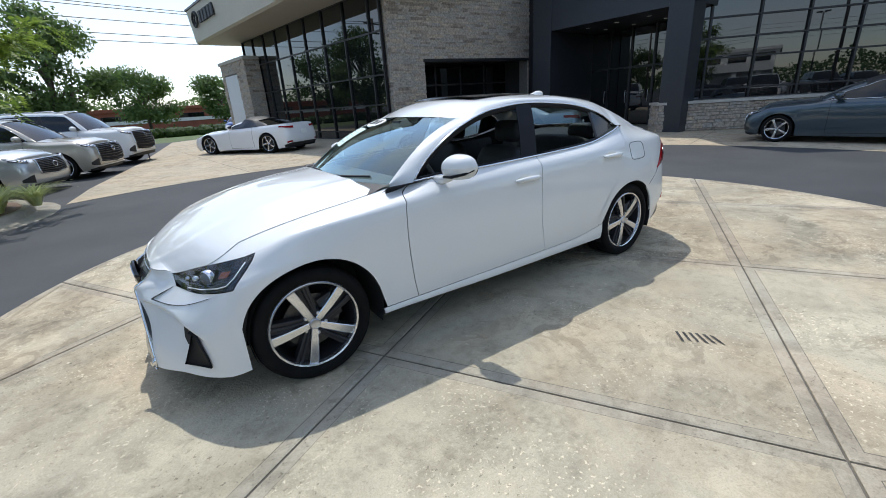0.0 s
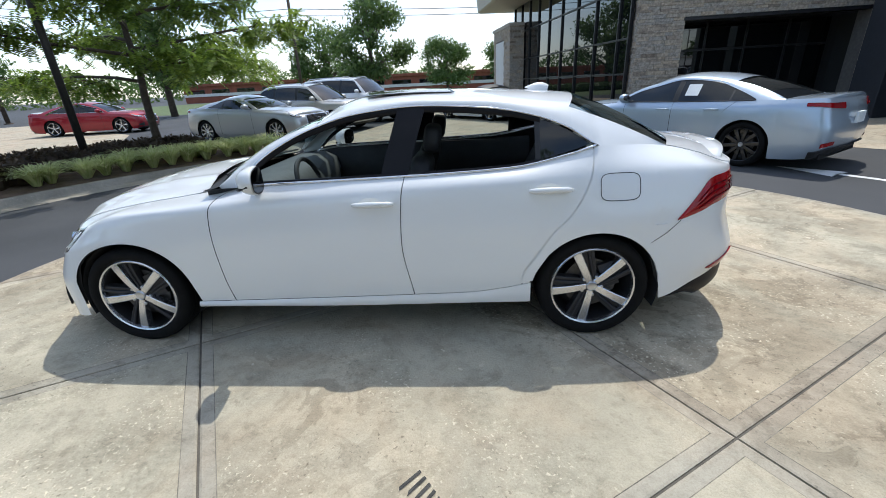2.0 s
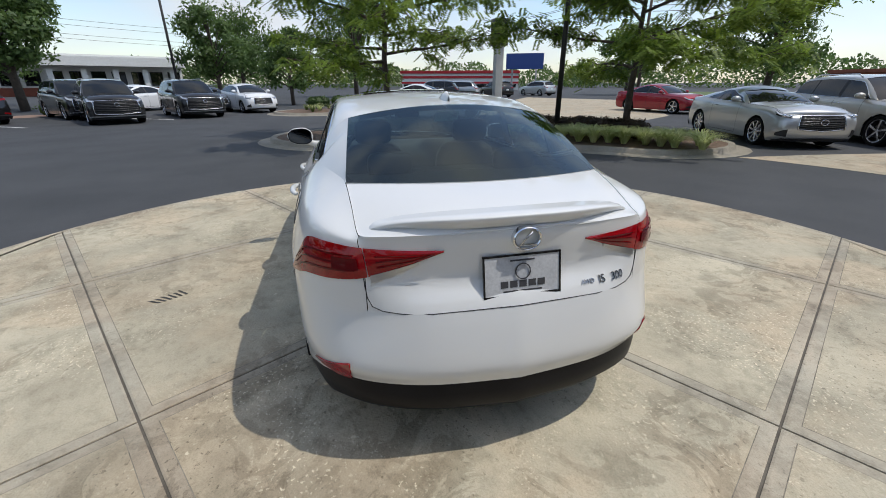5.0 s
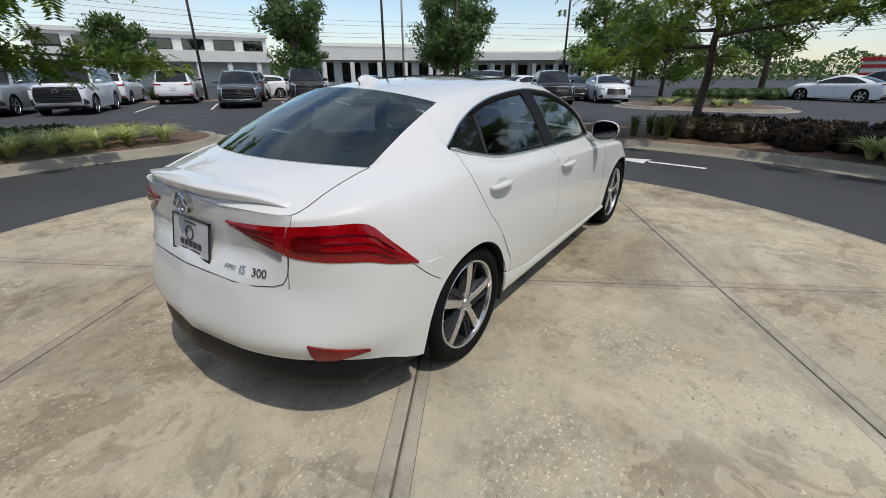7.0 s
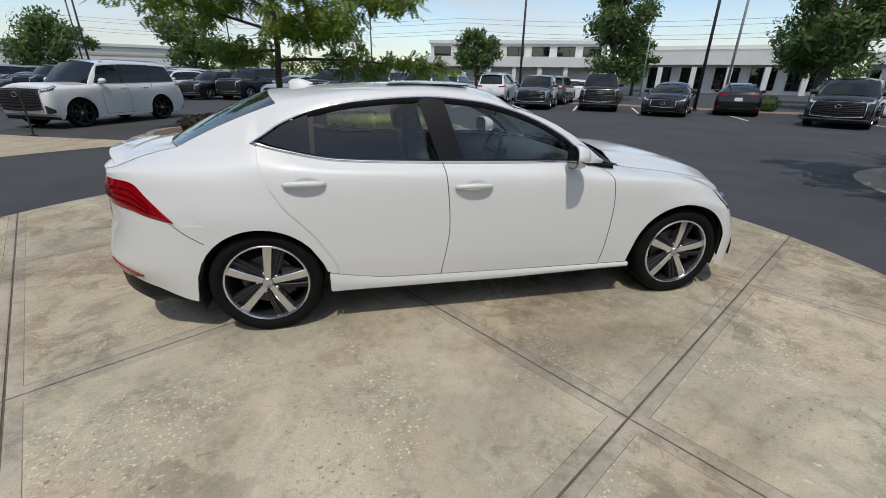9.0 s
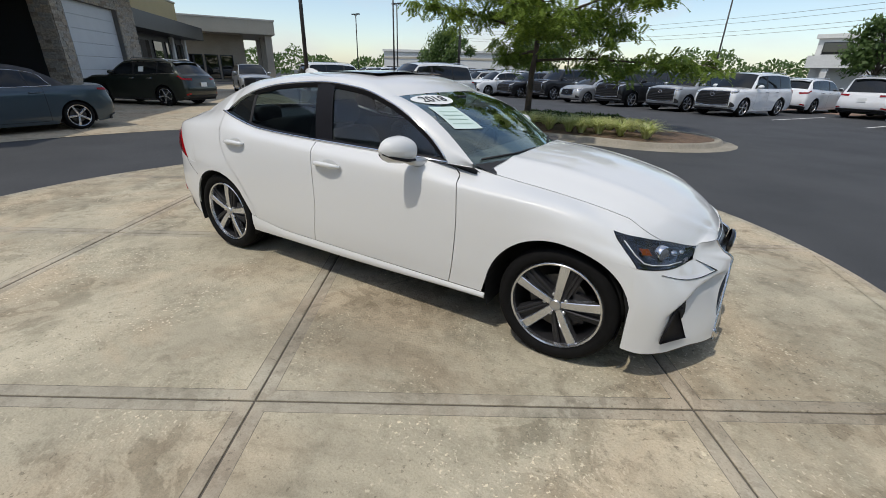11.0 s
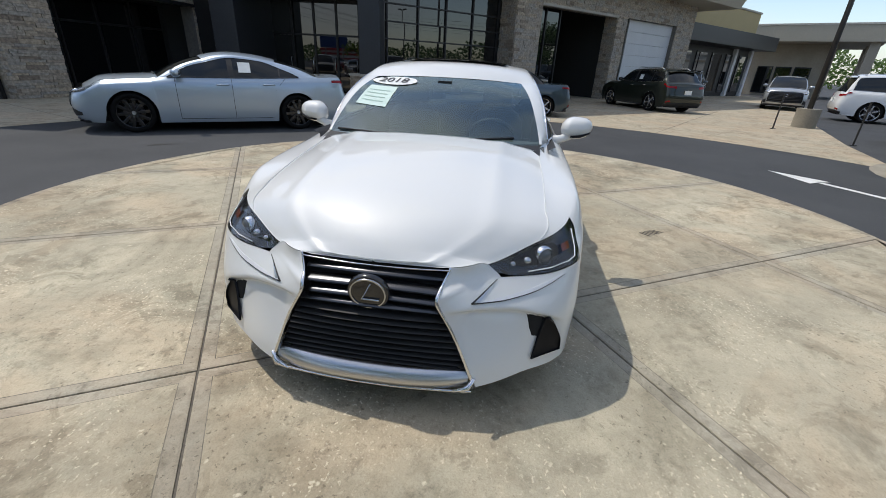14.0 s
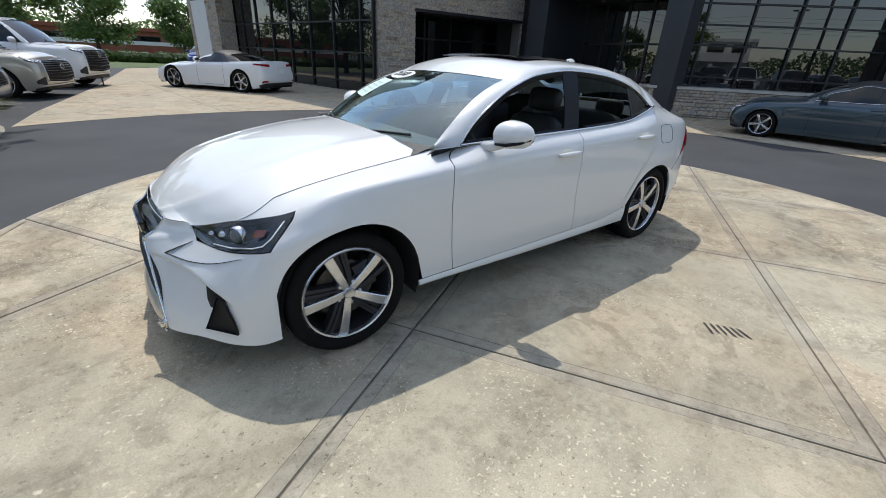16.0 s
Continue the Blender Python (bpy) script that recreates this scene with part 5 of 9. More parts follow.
panel("door_window", mirrored(side_pane(-0.27, 0.60, 18, lean0=-0.12)), SIDE_GLASS, FRONT_DOORS[1], 0)
panel("door_window", mirrored(side_pane(-1.06, -0.42, 14)), SIDE_GLASS, REAR_DOORS[1], 0)
for k, flip in ((0, False), (1, True)):
    g = side_pane(-1.365, -1.085, 9)
    panel("quarter_window", mirrored(g) if flip else g, DARK_GLASS, REAR_DOORS[k], 0)
    # black middle pillar, window dividers and dark inner frames
    b = np.array([[(x0 - 0.105 * s, 0, 0) for x0 in np.linspace(-0.435 + 0.085, -0.245 + 0.05, 6)] for s in np.linspace(0, 1, 8)])
    for i, s in enumerate(np.linspace(0, 1, 8)):
        for j in range(6):
            x = b[i, j, 0]
            zl, zh = float(belt_z(x)) + 0.006, float(dlo(x)) - 0.008
            z = zl + (zh - zl) * s
            b[i, j] = (x, glass_y(x, z) - 0.003, z)
    panel("middle_pillar", mirrored(b) if flip else b, BLACK_SATIN, saloon, 0.006, flip)
    d = np.array([[(x, glass_y(x, zz) - 0.006, zz) for x in (-1.088, -1.060)] for zz in np.linspace(float(belt_z(-1.07)) + 0.01, float(dlo(-1.07)) - 0.012, 6)])
    panel("window_divider", mirrored(d) if flip else d, BLACK_MATT, REAR_DOORS[k], 0.006, flip)
    sign = -1 if flip else 1
    for x0, x1, who in ((-0.33, 0.63, FRONT_DOORS[k]), (-1.09, -0.43, REAR_DOORS[k])):
        xs = np.linspace(x0, x1, 26)
        band = []
        for deep, drop in ((0.001, 0.004), (0.005, 0.034), (0.022, 0.040)):
            band.append([(x, sign * (glass_y(x, max(float(dlo(x)) - drop, float(belt_z(x)) + 0.006)) - deep), max(float(dlo(x)) - drop, float(belt_z(x)) + 0.006)) for x in xs])
        panel("window_frame", band, BLACK_SATIN, who, 0, sign < 0)
        foot = [[(x, sign * (float(belt_y(x)) - deep), float(belt_z(x)) + up) for x in xs] for deep, up in ((0.004, 0.006), (0.008, 0.018), (0.035, 0.016))]
        panel("window_seal", foot, BLACK_SATIN, who, 0, sign > 0)
    # chrome round the windows
    xs = np.linspace(-1.395, 0.655, 60)
    top = [(x, sign * (glass_y(x, float(dlo(x))) + 0.002), float(dlo(x)) - 0.003) for x in xs]
    low = [(x, sign * (float(belt_y(x)) + 0.004), float(belt_z(x)) + 0.004) for x in xs]
    Soup().tube(top, 0.0055, 6).done("upper_chrome_trim", CHROME, saloon, True, None, "thin chrome window trim")
    Soup().tube(low, 0.0075, 6).done("lower_chrome_trim", CHROME, saloon, True, None, "thin chrome window trim")

# sunroof and roof seam
sun_rows = []
for a in np.linspace(0, 1, 10):
    x = -0.62 + 0.53 * a
    sun_rows.append([(x + 0.055 * (1 - (y / 0.42) ** 2), y, float(roof_cz(x + 0.055)) + (float(rail_z(x)) - float(roof_cz(x + 0.055))) * (abs(y) / 0.56) ** 2.3 + 0.004 + 0.015 * a**2) for y in np.linspace(0.42, -0.42, 17)])
panel("sunroof", sun_rows, BLACK_GLOSS, saloon, 0.005, False, "dark glass sunroof panel")

# inner body that closes the gaps, wheel housings and floor
s = Soup()
ws = np.concatenate([np.linspace(2.68, 1.75, 12), np.linspace(1.72, -1.76, 60), np.linspace(-1.8, -2.98, 12)])
for sign in (1, -1):
    rows = []
    for w in ws:
        lo = max(arch_v(w), 0.35)
        n_in = []
        for b in np.linspace(0, 1, 10):
            p = body_at(w, lo + (4.85 - lo) * b)
            away = np.array((p[0] * (0.010 if abs(p[0]) > 1.7 else 0.0), 0.016, 0.004))
            k = 0.05 if w > 2.3 else 0.0
            n_in.append((p[0] - away[0] - k, sign * max(0, p[1] - 0.016), p[2] - 0.004))
        rows.append(n_in)
    s.sheet(rows)
s.done("inner_body", DARK, saloon, True)
s = Soup()
s.add([(-2.2, -0.62, 0.26), (2.0, -0.62, 0.20), (2.0, 0.62, 0.20), (-2.2, 0.62, 0.26)], [(0, 1, 2, 3)])
s.box(-1.0, -0.80, 0.20, 1.0, 0.80, 0.24)
for (cx, cz), sign in [(a, sg) for a in ARCHES for sg in (1, -1)]:
    arc = [(cx + ARCH_R * math.cos(a), cz + ARCH_R * math.sin(a)) for a in np.linspace(-0.32, math.pi + 0.32, 26)]
    s.sheet([[(x, sign * y, z) for x, z in arc] for y in (0.872, 0.80, 0.50)])
    s.add([(x, sign * 0.50, z) for x, z in arc], [tuple(range(26))])
s.done("underbody", DARK, saloon)


def wheel(car, x, side, hub_z=HUB_Z, r=TYRE_R, face=0.855, spokes=5, twin=True, bright=ALLOY, dark=GUNMETAL, seg=56, fine=False):
    """A road wheel: tyre, rim, spokes, brake disc; side is 1 on the left and -1 on the right."""
    base = new("wheel")
    base.parent = car
    base.matrix_local = Matrix.Translation((x, side * face, hub_z)) @ (Matrix.Rotation(0.35, 4, "Y") if side > 0 else Matrix.Rotation(math.pi, 4, "Z") @ Matrix.Rotation(-0.2, 4, "Y"))
    k = r / 0.322
    rim_r = 0.246 * k
    tyre = [(rim_r - 0.004, -0.01), (rim_r + 0.012, 0.016), (rim_r + 0.032, 0.023), (r - 0.020, 0.018), (r - 0.006, 0.002)]
    for g in range(4):
        y = -0.012 - 0.046 * g
        tyre += [(r, y), (r, y - 0.034), (r - 0.008, y - 0.036), (r - 0.008, y - 0.044)]
    tyre += [(r - 0.006, -0.198), (r - 0.025, -0.212), (rim_r, -0.20)]
    Soup().lathe(tyre, None, seg).done("tyre", RUBBER, base, True, 40)
    rim = Soup().lathe([(rim_r + 0.002, -0.012), (rim_r + 0.003, 0.004), (rim_r - 0.004, 0.010), (rim_r - 0.013, 0.006), (rim_r - 0.018, -0.012)], None, seg)
    rim.done("rim_edge", bright, base, True, 40)
    Soup().lathe([(rim_r - 0.017, -0.012), (rim_r - 0.024, -0.06), (rim_r - 0.030, -0.19), (0.03, -0.19)], None, seg).done("rim_barrel", dark, base, True, 40)
    Soup().lathe([(0.05, -0.065), (0.155 * k, -0.065), (0.155 * k, -0.085), (0.05, -0.085)], None, 40).done("brake_disc", IRON, base, True, 40)
    Soup().box(-0.16 * k, -0.10, -0.05, -0.07, -0.035, 0.10).done("brake_caliper", GUNMETAL, base)
    s, d = Soup(), Soup()
    for i in range(spokes):
        turn = Matrix.Rotation(2 * math.pi * i / spokes, 4, "Y")

        def bar(soup, a0, a1, w0, w1, y0, y1, deep, r0=0.030, r1=rim_r - 0.008):
            rows = []
            for t in np.linspace(0, 1, 7):
                rr = r0 * k + (r1 - r0 * k) * t
                sw = a0 + (a1 - a0) * t
                wd = w0 + (w1 - w0) * t
                y = y0 + (y1 - y0) * t + 0.006 * math.sin(math.pi * t)
                rows.append([turn @ Vector(p) for p in ((sw - wd - 0.004, y - deep, rr), (sw - wd, y - 0.003, rr), (sw - wd + 0.004, y, rr), (sw + wd - 0.004, y, rr), (sw + wd, y - 0.003, rr), (sw + wd + 0.004, y - deep, rr))])
            soup.sheet([[tuple(p) for p in row] for row in rows])

        bar(s, 0.004, 0.022 * k, 0.019 * k, 0.026 * k, -0.010, -0.004, 0.045)
        if twin:
            bar(d, -0.022 * k, -0.050 * k, 0.005, 0.007, -0.016, -0.008, 0.045)
            bar(d, -0.034 * k, -0.070 * k, 0.009, 0.012, -0.026, -0.018, 0.045)
            bar(d, -0.008 * k, -0.026 * k, 0.014, 0.014, -0.034, -0.028, 0.03)
        if fine:
            one = Soup().lathe([(0.010, -0.02), (0.0105, 0.004), (0.007, 0.008), (0.0, 0.008)], Matrix.Translation(turn @ Matrix.Rotation(math.pi / spokes * 0.75, 4, "Y") @ Vector((0, -0.016, 0.060 * k))), 8)
            one.done("wheel_nut", SATIN, base, True, 40)
            s.done("spoke", bright, base, True, 35)
            d.done("inner_spoke", dark, base, True, 35)
            s, d = Soup(), Soup()
    if not fine:
        s.done("spokes", bright, base, True, 35)
    d = Soup() if fine else d
    d.lathe([(0.080 * k, -0.06), (0.078 * k, -0.028), (0.062 * k, -0.018), (0.040 * k, -0.016)], None, 24)
    d.done("hub", dark, base, True, 40)
    Soup().lathe([(0.034 * k, -0.02), (0.032 * k, -0.008), (0.027 * k, -0.003), (0.022 * k, -0.005), (0.0, -0.005)], None, 24).done("hub_cap", SATIN, base, True, 40)
    return base


for wx in (1.4, -1.4):
    for side in (1, -1):
        wheel(saloon, wx, side, fine=True)

# grille: spindle frame, blades, badge, lower lip
edge_w = [body_at(2.70, v) for v in np.linspace(0.0, 5, 26)]


def grille_half(z):
    return float(np.interp(z, [p[2] for p in edge_w], [p[1] for p in edge_w]))


def grille_x(y, z):
    """The front of the blades."""
    at_edge = float(np.interp(z, [p[2] for p in edge_w], [p[0] for p in edge_w]))
    mid = float(pchip([0.15, 0.40, 0.565, 0.65], [2.185, 2.195, 2.155, 2.085])(z))
    return mid + (at_edge - mid) * (abs(y) / max(0.05, grille_half(z))) ** 2 - 0.030


surround = Soup()
for sign in (1, -1):
    surround.tube([(p[0] + 0.002, sign * (p[1] - 0.003), p[2]) for p in edge_w], [0.0065 if 0.24 < p[2] < 0.53 else (0.008 if p[2] < 0.6 else 0.005) for p in edge_w], 8)
    surround.tube([(2.150, sign * 0.445, 0.215), (2.165, sign * 0.425, 0.172), (2.185, sign * 0.36, 0.160)], [0.010, 0.014, 0.005], 8)
surround.tube([(grille_x(y, 0.655) + 0.034, y, 0.658) for y in np.linspace(-0.31, 0.31, 21)], 0.003, 6)
surround.tube([(grille_x(y, 0.160) + 0.036, y, 0.150) for y in np.linspace(-0.44, 0.44, 21)], 0.006, 6)
GRILLE = surround.done("grille_frame", CHROME, saloon, True, None, "chrome spindle grille frame")
mesh_back = [[(grille_x(y, z) - 0.045, y, z) for y in np.linspace(-grille_half(z), grille_half(z), 15)] for z in np.linspace(0.155, 0.655, 12)]
panel("grille_back", mesh_back, DARK, saloon, 0)


def blade(z, tall, deep, material, name):
    s = Soup()
    rows = []
    for y in np.linspace(-grille_half(z) + 0.006, grille_half(z) - 0.006, 27):
        x = grille_x(y, z)
        drop = 0.012 * (abs(y) / 0.3) ** 2
        rows.append([(x - deep, y, z + tall / 2 - drop), (x + 0.006, y, z + tall / 2 - 0.004 - drop), (x + 0.012, y, z - drop), (x + 0.006, y, z - tall / 2 + 0.003 - drop), (x - deep, y, z - tall / 2 - drop)])
    s.sheet(rows).done(name, material, GRILLE, True, 50)


for z in (0.622, 0.582, 0.543, 0.508):
    blade(z, 0.024, 0.045, BLADE, "upper_blade")
for z in (0.470, 0.442, 0.414, 0.386, 0.358, 0.330, 0.302, 0.276, 0.254):
    blade(z, 0.016, 0.035, BLACK_MATT, "lower_blade")
lip = [[(grille_x(y, 0.17) + dx - 0.02 * (abs(y) / 0.42) ** 4, y, z + 0.012 * (abs(y) / 0.42) ** 4) for y in np.linspace(-0.42, 0.42, 23)] for dx, z in ((-0.02, 0.238), (0.010, 0.232), (0.034, 0.212), (0.046, 0.186), (0.044, 0.160), (0.02, 0.150))]
panel("grille_lip", lip, SATIN, saloon, 0.004, True, "satin silver lower grille lip")
bx, bz = 2.146, 0.566
turn = Matrix.Translation((bx, 0, bz)) @ Matrix.Rotation(0.10, 4, "Y") @ Matrix.Rotation(-math.pi / 2, 4, "Z") @ Matrix.Diagonal((1.16, 1, 1.06, 1))
BADGE = Soup().lathe([(0.076, -0.012), (0.076, 0.0), (0.071, 0.007), (0.060, 0.009), (0.0, 0.010)], turn, 36).done("front_badge", BLACK_GLOSS, saloon, True, 40, "black round front badge")
Soup().lathe([(0.066, 0.006), (0.064, 0.013), (0.059, 0.013), (0.057, 0.006)], turn, 36).done("badge_ring", BADGE_CHROME, BADGE, True, 40)
Soup().tube([(bx + 0.011, 0.014, bz + 0.044), (bx + 0.012, -0.026, bz - 0.026), (bx + 0.012, 0.046, bz - 0.026)], 0.005, 6).done("badge_mark", BADGE_CHROME, BADGE, True)

# corner vents
vent_in = pchip([0.250, 0.32, 0.40, 0.442], [0.676, 0.694, 0.716, 0.730])
vent_out = pchip([0.250, 0.30, 0.385, 0.442], [0.804, 0.802, 0.774, 0.736])
for sign in (1, -1):
    grid = []
    for z in np.linspace(0.250, 0.442, 12):
        row = []
        for q in np.linspace(0, 1, 8):
            rim = 0.007 if q in (0.0, 1.0) or z in (0.250, 0.442) else 0.004
            row.append((pressed(skin(float(vent_in(z)) * (1 - q) + float(vent_out(z)) * q, z)) + rim * np.array((0.85, 0.5, 0))) * (1, sign, 1))
        grid.append(row)
    panel("corner_vent", grid, BLACK_SATIN, saloon, 0.01, sign < 0, "black corner vent")

# head lamps and day lamps
for sign in (1, -1):
    def lamp_point(a, b, out=0.0):
        """a: 0 at the inner tip to 1 at the outer end; b: 0 at the foot to 1 at the top."""
        inner = 2.362 + 0.050 * b
        w = inner + (1.742 - 0.086 * b - inner) * a
        top = 4.08
        foot = 2.04 + 0.40 * max(0, 1 - a / 0.12)
        v = foot + (top - foot) * b
        p = body_at(w, v) + out * np.array((0.75, 0.62, 0.15))
        return np.array((p[0], sign * p[1], p[2]))

    rows = [[lamp_point(a, b, 0.002) for a in np.linspace(0, 1, 22)] for b in np.linspace(0, 1, 8)]
    LAMP = panel("head_lamp", rows, LAMP_CLEAR, saloon, 0, sign < 0)
    back = [[lamp_point(a, b, -0.035 * math.sin(math.pi * min(1, a * 1.1)) * math.sin(math.pi * b) - 0.004) for a in np.linspace(0, 1, 22)] for b in np.linspace(0, 1, 8)]
    panel("lamp_housing", back, BLACK_GLOSS, LAMP, 0, sign < 0)
    c = lamp_point(0.53, 0.48, -0.016)
    aim = Matrix.Translation(c) @ Matrix.Rotation(-math.pi / 2 + sign * 0.55, 4, "Z")
    Soup().lathe([(0.043, -0.02), (0.043, 0.004), (0.038, 0.010), (0.036, 0.0)], aim, 24).done("projector_ring", CHROME, LAMP, True, 40)
    Soup().lathe([(0.036, 0.0), (0.030, 0.012), (0.018, 0.019), (0.0, 0.021)], aim, 24).done("projector_lens", plain("projector_glass", (0.10, 0.11, 0.12), 0.05, coat=1.0) if sign > 0 else bpy.data.materials["projector_glass"], LAMP, True)
    strip = [lamp_point(a, b, 0.0005) for a, b in ((0.30, 0.10), (0.55, 0.10), (0.80, 0.11), (0.90, 0.16), (0.93, 0.40), (0.95, 0.82))]
    Soup().tube(strip, 0.0032, 6).done("lamp_strip", plain("white_light_guide", (0.75, 0.76, 0.78), 0.25) if sign > 0 else bpy.data.materials["white_light_guide"], LAMP, True)
    amber = [[lamp_point(a, b, -0.001) for a in np.linspace(0.71, 0.83, 6)] for b in np.linspace(0.46, 0.66, 4)]
    panel("side_marker", amber, AMBER, LAMP, 0, sign < 0)
    for a, r in ((0.36, 0.020), (0.22, 0.015)):
        q = lamp_point(a, 0.50, -0.020)
        Soup().ball(q, (r, r, r * 0.8), 12, 8).done("lamp_reflector", CHROME, LAMP, True)
    # slim day lamp: a tick below the head lamp
    foot = pchip([0.405, 0.52, 0.627, 0.70, 0.785], [0.532, 0.527, 0.540, 0.560, 0.594])
    ys = np.linspace(0.785, 0.412, 20)
    side_out = np.array((0.8, sign * 0.6, 0.1))
    low = [skin(y, float(foot(y))) * (1, sign, 1) + 0.003 * side_out for y in ys]
    high = [skin(y, float(foot(y)) + 0.004 + 0.013 * math.sin(math.pi * min(1, 1.15 * k / 19)) ** 0.6) * (1, sign, 1) + 0.003 * side_out for k, y in enumerate(ys)]
    DAY = panel("day_lamp", [high, low], bpy.data.materials["white_light_guide"], saloon, 0.004, sign > 0, "slim white day lamp")
    Soup().tube(low, [0.0012 + 0.0022 * k / 19 for k in range(20)], 6).done("day_lamp_edge", BLACK_GLOSS, DAY, True)
    arm = [skin(y, z) * (1, sign, 1) + 0.003 * side_out for y, z in zip(np.linspace(0.497, 0.405, 8), np.linspace(0.600, 0.532, 8))]
    Soup().tube(arm, [0.0015 + 0.0025 * k / 7 for k in range(8)], 6).done("day_lamp_edge", BLACK_GLOSS, DAY, True)
    corner = [[skin(y, z) * (1, sign, 1) + 0.0025 * side_out for y, z in row] for row in (((0.478, 0.584), (0.470, 0.572)), ((0.444, 0.560), (0.452, 0.550)), ((0.418, 0.540), (0.440, 0.536)))]
    panel("day_lamp_corner", corner, SATIN, DAY, 0.002, sign < 0)

# tail lamps, reflectors, lower diffuser, plate, badges, spoiler
lamp_top = pchip([-1.815, -1.91, -2.01, -2.08, -2.2, -2.4, -2.75], [0.732, 0.838, 0.926, 0.938, 0.940, 0.937, 0.926])
lamp_foot = pchip([-1.815, -1.93, -2.04, -2.2, -2.4, -2.6, -2.75], [0.722, 0.756, 0.786, 0.800, 0.825, 0.868, 0.918])
for sign in (1, -1):
    def tail_point(a, b, out=0.0):
        """a: 0 at the outer tip, 1 at the inner tip; b: 0 foot, 1 top."""
        w = -1.815 - 0.935 * a
        hi, lo = float(lamp_top(w)), float(lamp_foot(w))
        p = body_at(w, v_of(w, lo + (hi - lo) * b))
        n_out = np.array((-0.55 - 0.45 * a, 0.85 * (1 - a), 0.0))
        p = p + out * n_out
        return np.array((p[0], sign * p[1], p[2]))

    for a0, a1, who in ((0.0, 0.641, None), (0.648, 1.0, None)):
        grid = [[tail_point(a, b, 0.004 + 0.010 * math.sin(math.pi * b) * math.sin(math.pi * (0.15 + 0.7 * (a - a0) / (a1 - a0)))) for a in np.linspace(a0, a1, 26)] for b in np.linspace(0, 1, 9)]
        LENS = panel("tail_lamp", grid, RED_LENS, saloon, 0.012, sign > 0, "glossy red tail lamp")
        for b in (0.30, 0.52, 0.74):
            band = [[tail_point(a, b + db * 0.5, 0.0165) for a in np.linspace(a0 + 0.16 * (a1 - a0), a1 - 0.10 * (a1 - a0), 12)] for db in (-0.045, 0.045)]
            panel("lamp_band", band, DEEP_RED, LENS, 0.003, sign > 0)
        if a0 == 0.0:
            dark = [[tail_point(a, b, 0.016) for a in np.linspace(0.44, 0.60, 8)] for b in (0.30, 0.42, 0.54, 0.66)]
            panel("lamp_core", dark, DEEP_RED, LENS, 0.002, sign > 0)
        else:
            clear = [[tail_point(a, b, 0.008) for a in np.linspace(0.66, 0.90, 10)] for b in (-0.22, -0.08, 0.04)]
            panel("reversing_lamp", clear, SATIN, LENS, 0.004, sign > 0, "clear reversing lamp strip")
    ref = []
    for b in (0.0, 0.5, 1.0):
        row = []
        for w in np.linspace(-2.06, -2.37, 10):
            k = (-2.06 - w) / 0.31
            p = body_at(w, v_of(w, 0.395 - 0.030 * k + b * (0.008 + 0.105 * k)))
            row.append((p[0] - 0.006, sign * (p[1] + 0.005), p[2]))
        ref.append(row)
    panel("rear_reflector", ref, RED_LENS, saloon, 0.006, sign > 0, "red lower reflector")
    Soup().lathe([(0.050, -0.05), (0.052, 0.0), (0.046, 0.004), (0.040, -0.01), (0.038, -0.06)], Matrix.Translation((-2.16, sign * 0.52, 0.270)) @ Matrix.Rotation(math.pi / 2, 4, "Z") @ Matrix.Diagonal((1.5, 1, 0.8, 1)), 28).done("exhaust_tip", CHROME, saloon, True, 40)
diff = []
for b, (pull, drop) in enumerate(((0.0, -0.006), (-0.004, 0.05), (0.0, 0.11), (0.04, 0.165))):
    row = []
    for w in np.concatenate([np.linspace(-1.80, -3.0, 24)]):
        p = body_at(w, 0.0)
        t = min(1, (-1.80 - w) / 0.35)
        row.append((p[0] + pull * t, max(0, p[1] - 0.004 - pull * 0.6), p[2] - drop * t))
    diff.append(row + [(x, -y, z) for x, y, z in row[-2::-1]])
panel("diffuser", diff, BLACK_SATIN, saloon, 0, True, "black lower rear diffuser")
PLATE = Soup().box(0, -0.155, -0.078, 0.010, 0.155, 0.078, Matrix.Translation((-2.318, -0.015, 0.808)) @ Matrix.Rotation(0.20, 4, "Y")).done("number_plate", PLATE_GREY, saloon, label="grey dealer plate in a dark frame")
pm = Matrix.Translation((-2.318, -0.015, 0.808)) @ Matrix.Rotation(0.20, 4, "Y")
s = Soup()
for y0, z0, y1, z1 in ((-0.160, 0.076, 0.160, 0.084), (-0.160, -0.084, 0.160, -0.074), (-0.160, -0.084, -0.153, 0.084), (0.153, -0.084, 0.160, 0.084)):
    s.box(-0.003, y0, z0, 0.006, y1, z1, pm)
s.done("plate_frame", BLACK_GLOSS, PLATE)
s = Soup()
for k in range(5):
    s.box(-0.002, -0.092 + 0.038 * k, -0.046, 0.0, -0.062 + 0.038 * k, -0.020, pm)
s.box(-0.002, -0.050, 0.056, 0.0, 0.050, 0.062, pm)
s.box(-0.002, -0.080, -0.064, 0.0, 0.080, -0.058, pm)
s.done("plate_mark", INK, PLATE)
Soup().lathe([(0.032, 0.0), (0.032, 0.004), (0.028, 0.004), (0.028, 0.0)], pm @ Matrix.Translation((-0.003, 0, 0.016)) @ Matrix.Rotation(math.pi / 2, 4, "Z"), 24).done("plate_emblem", INK, PLATE)
RB = Matrix.Translation((-2.322, -0.02, 0.958)) @ Matrix.Rotation(math.pi / 2, 4, "Z") @ Matrix.Diagonal((1, 1, 0.80, 1))
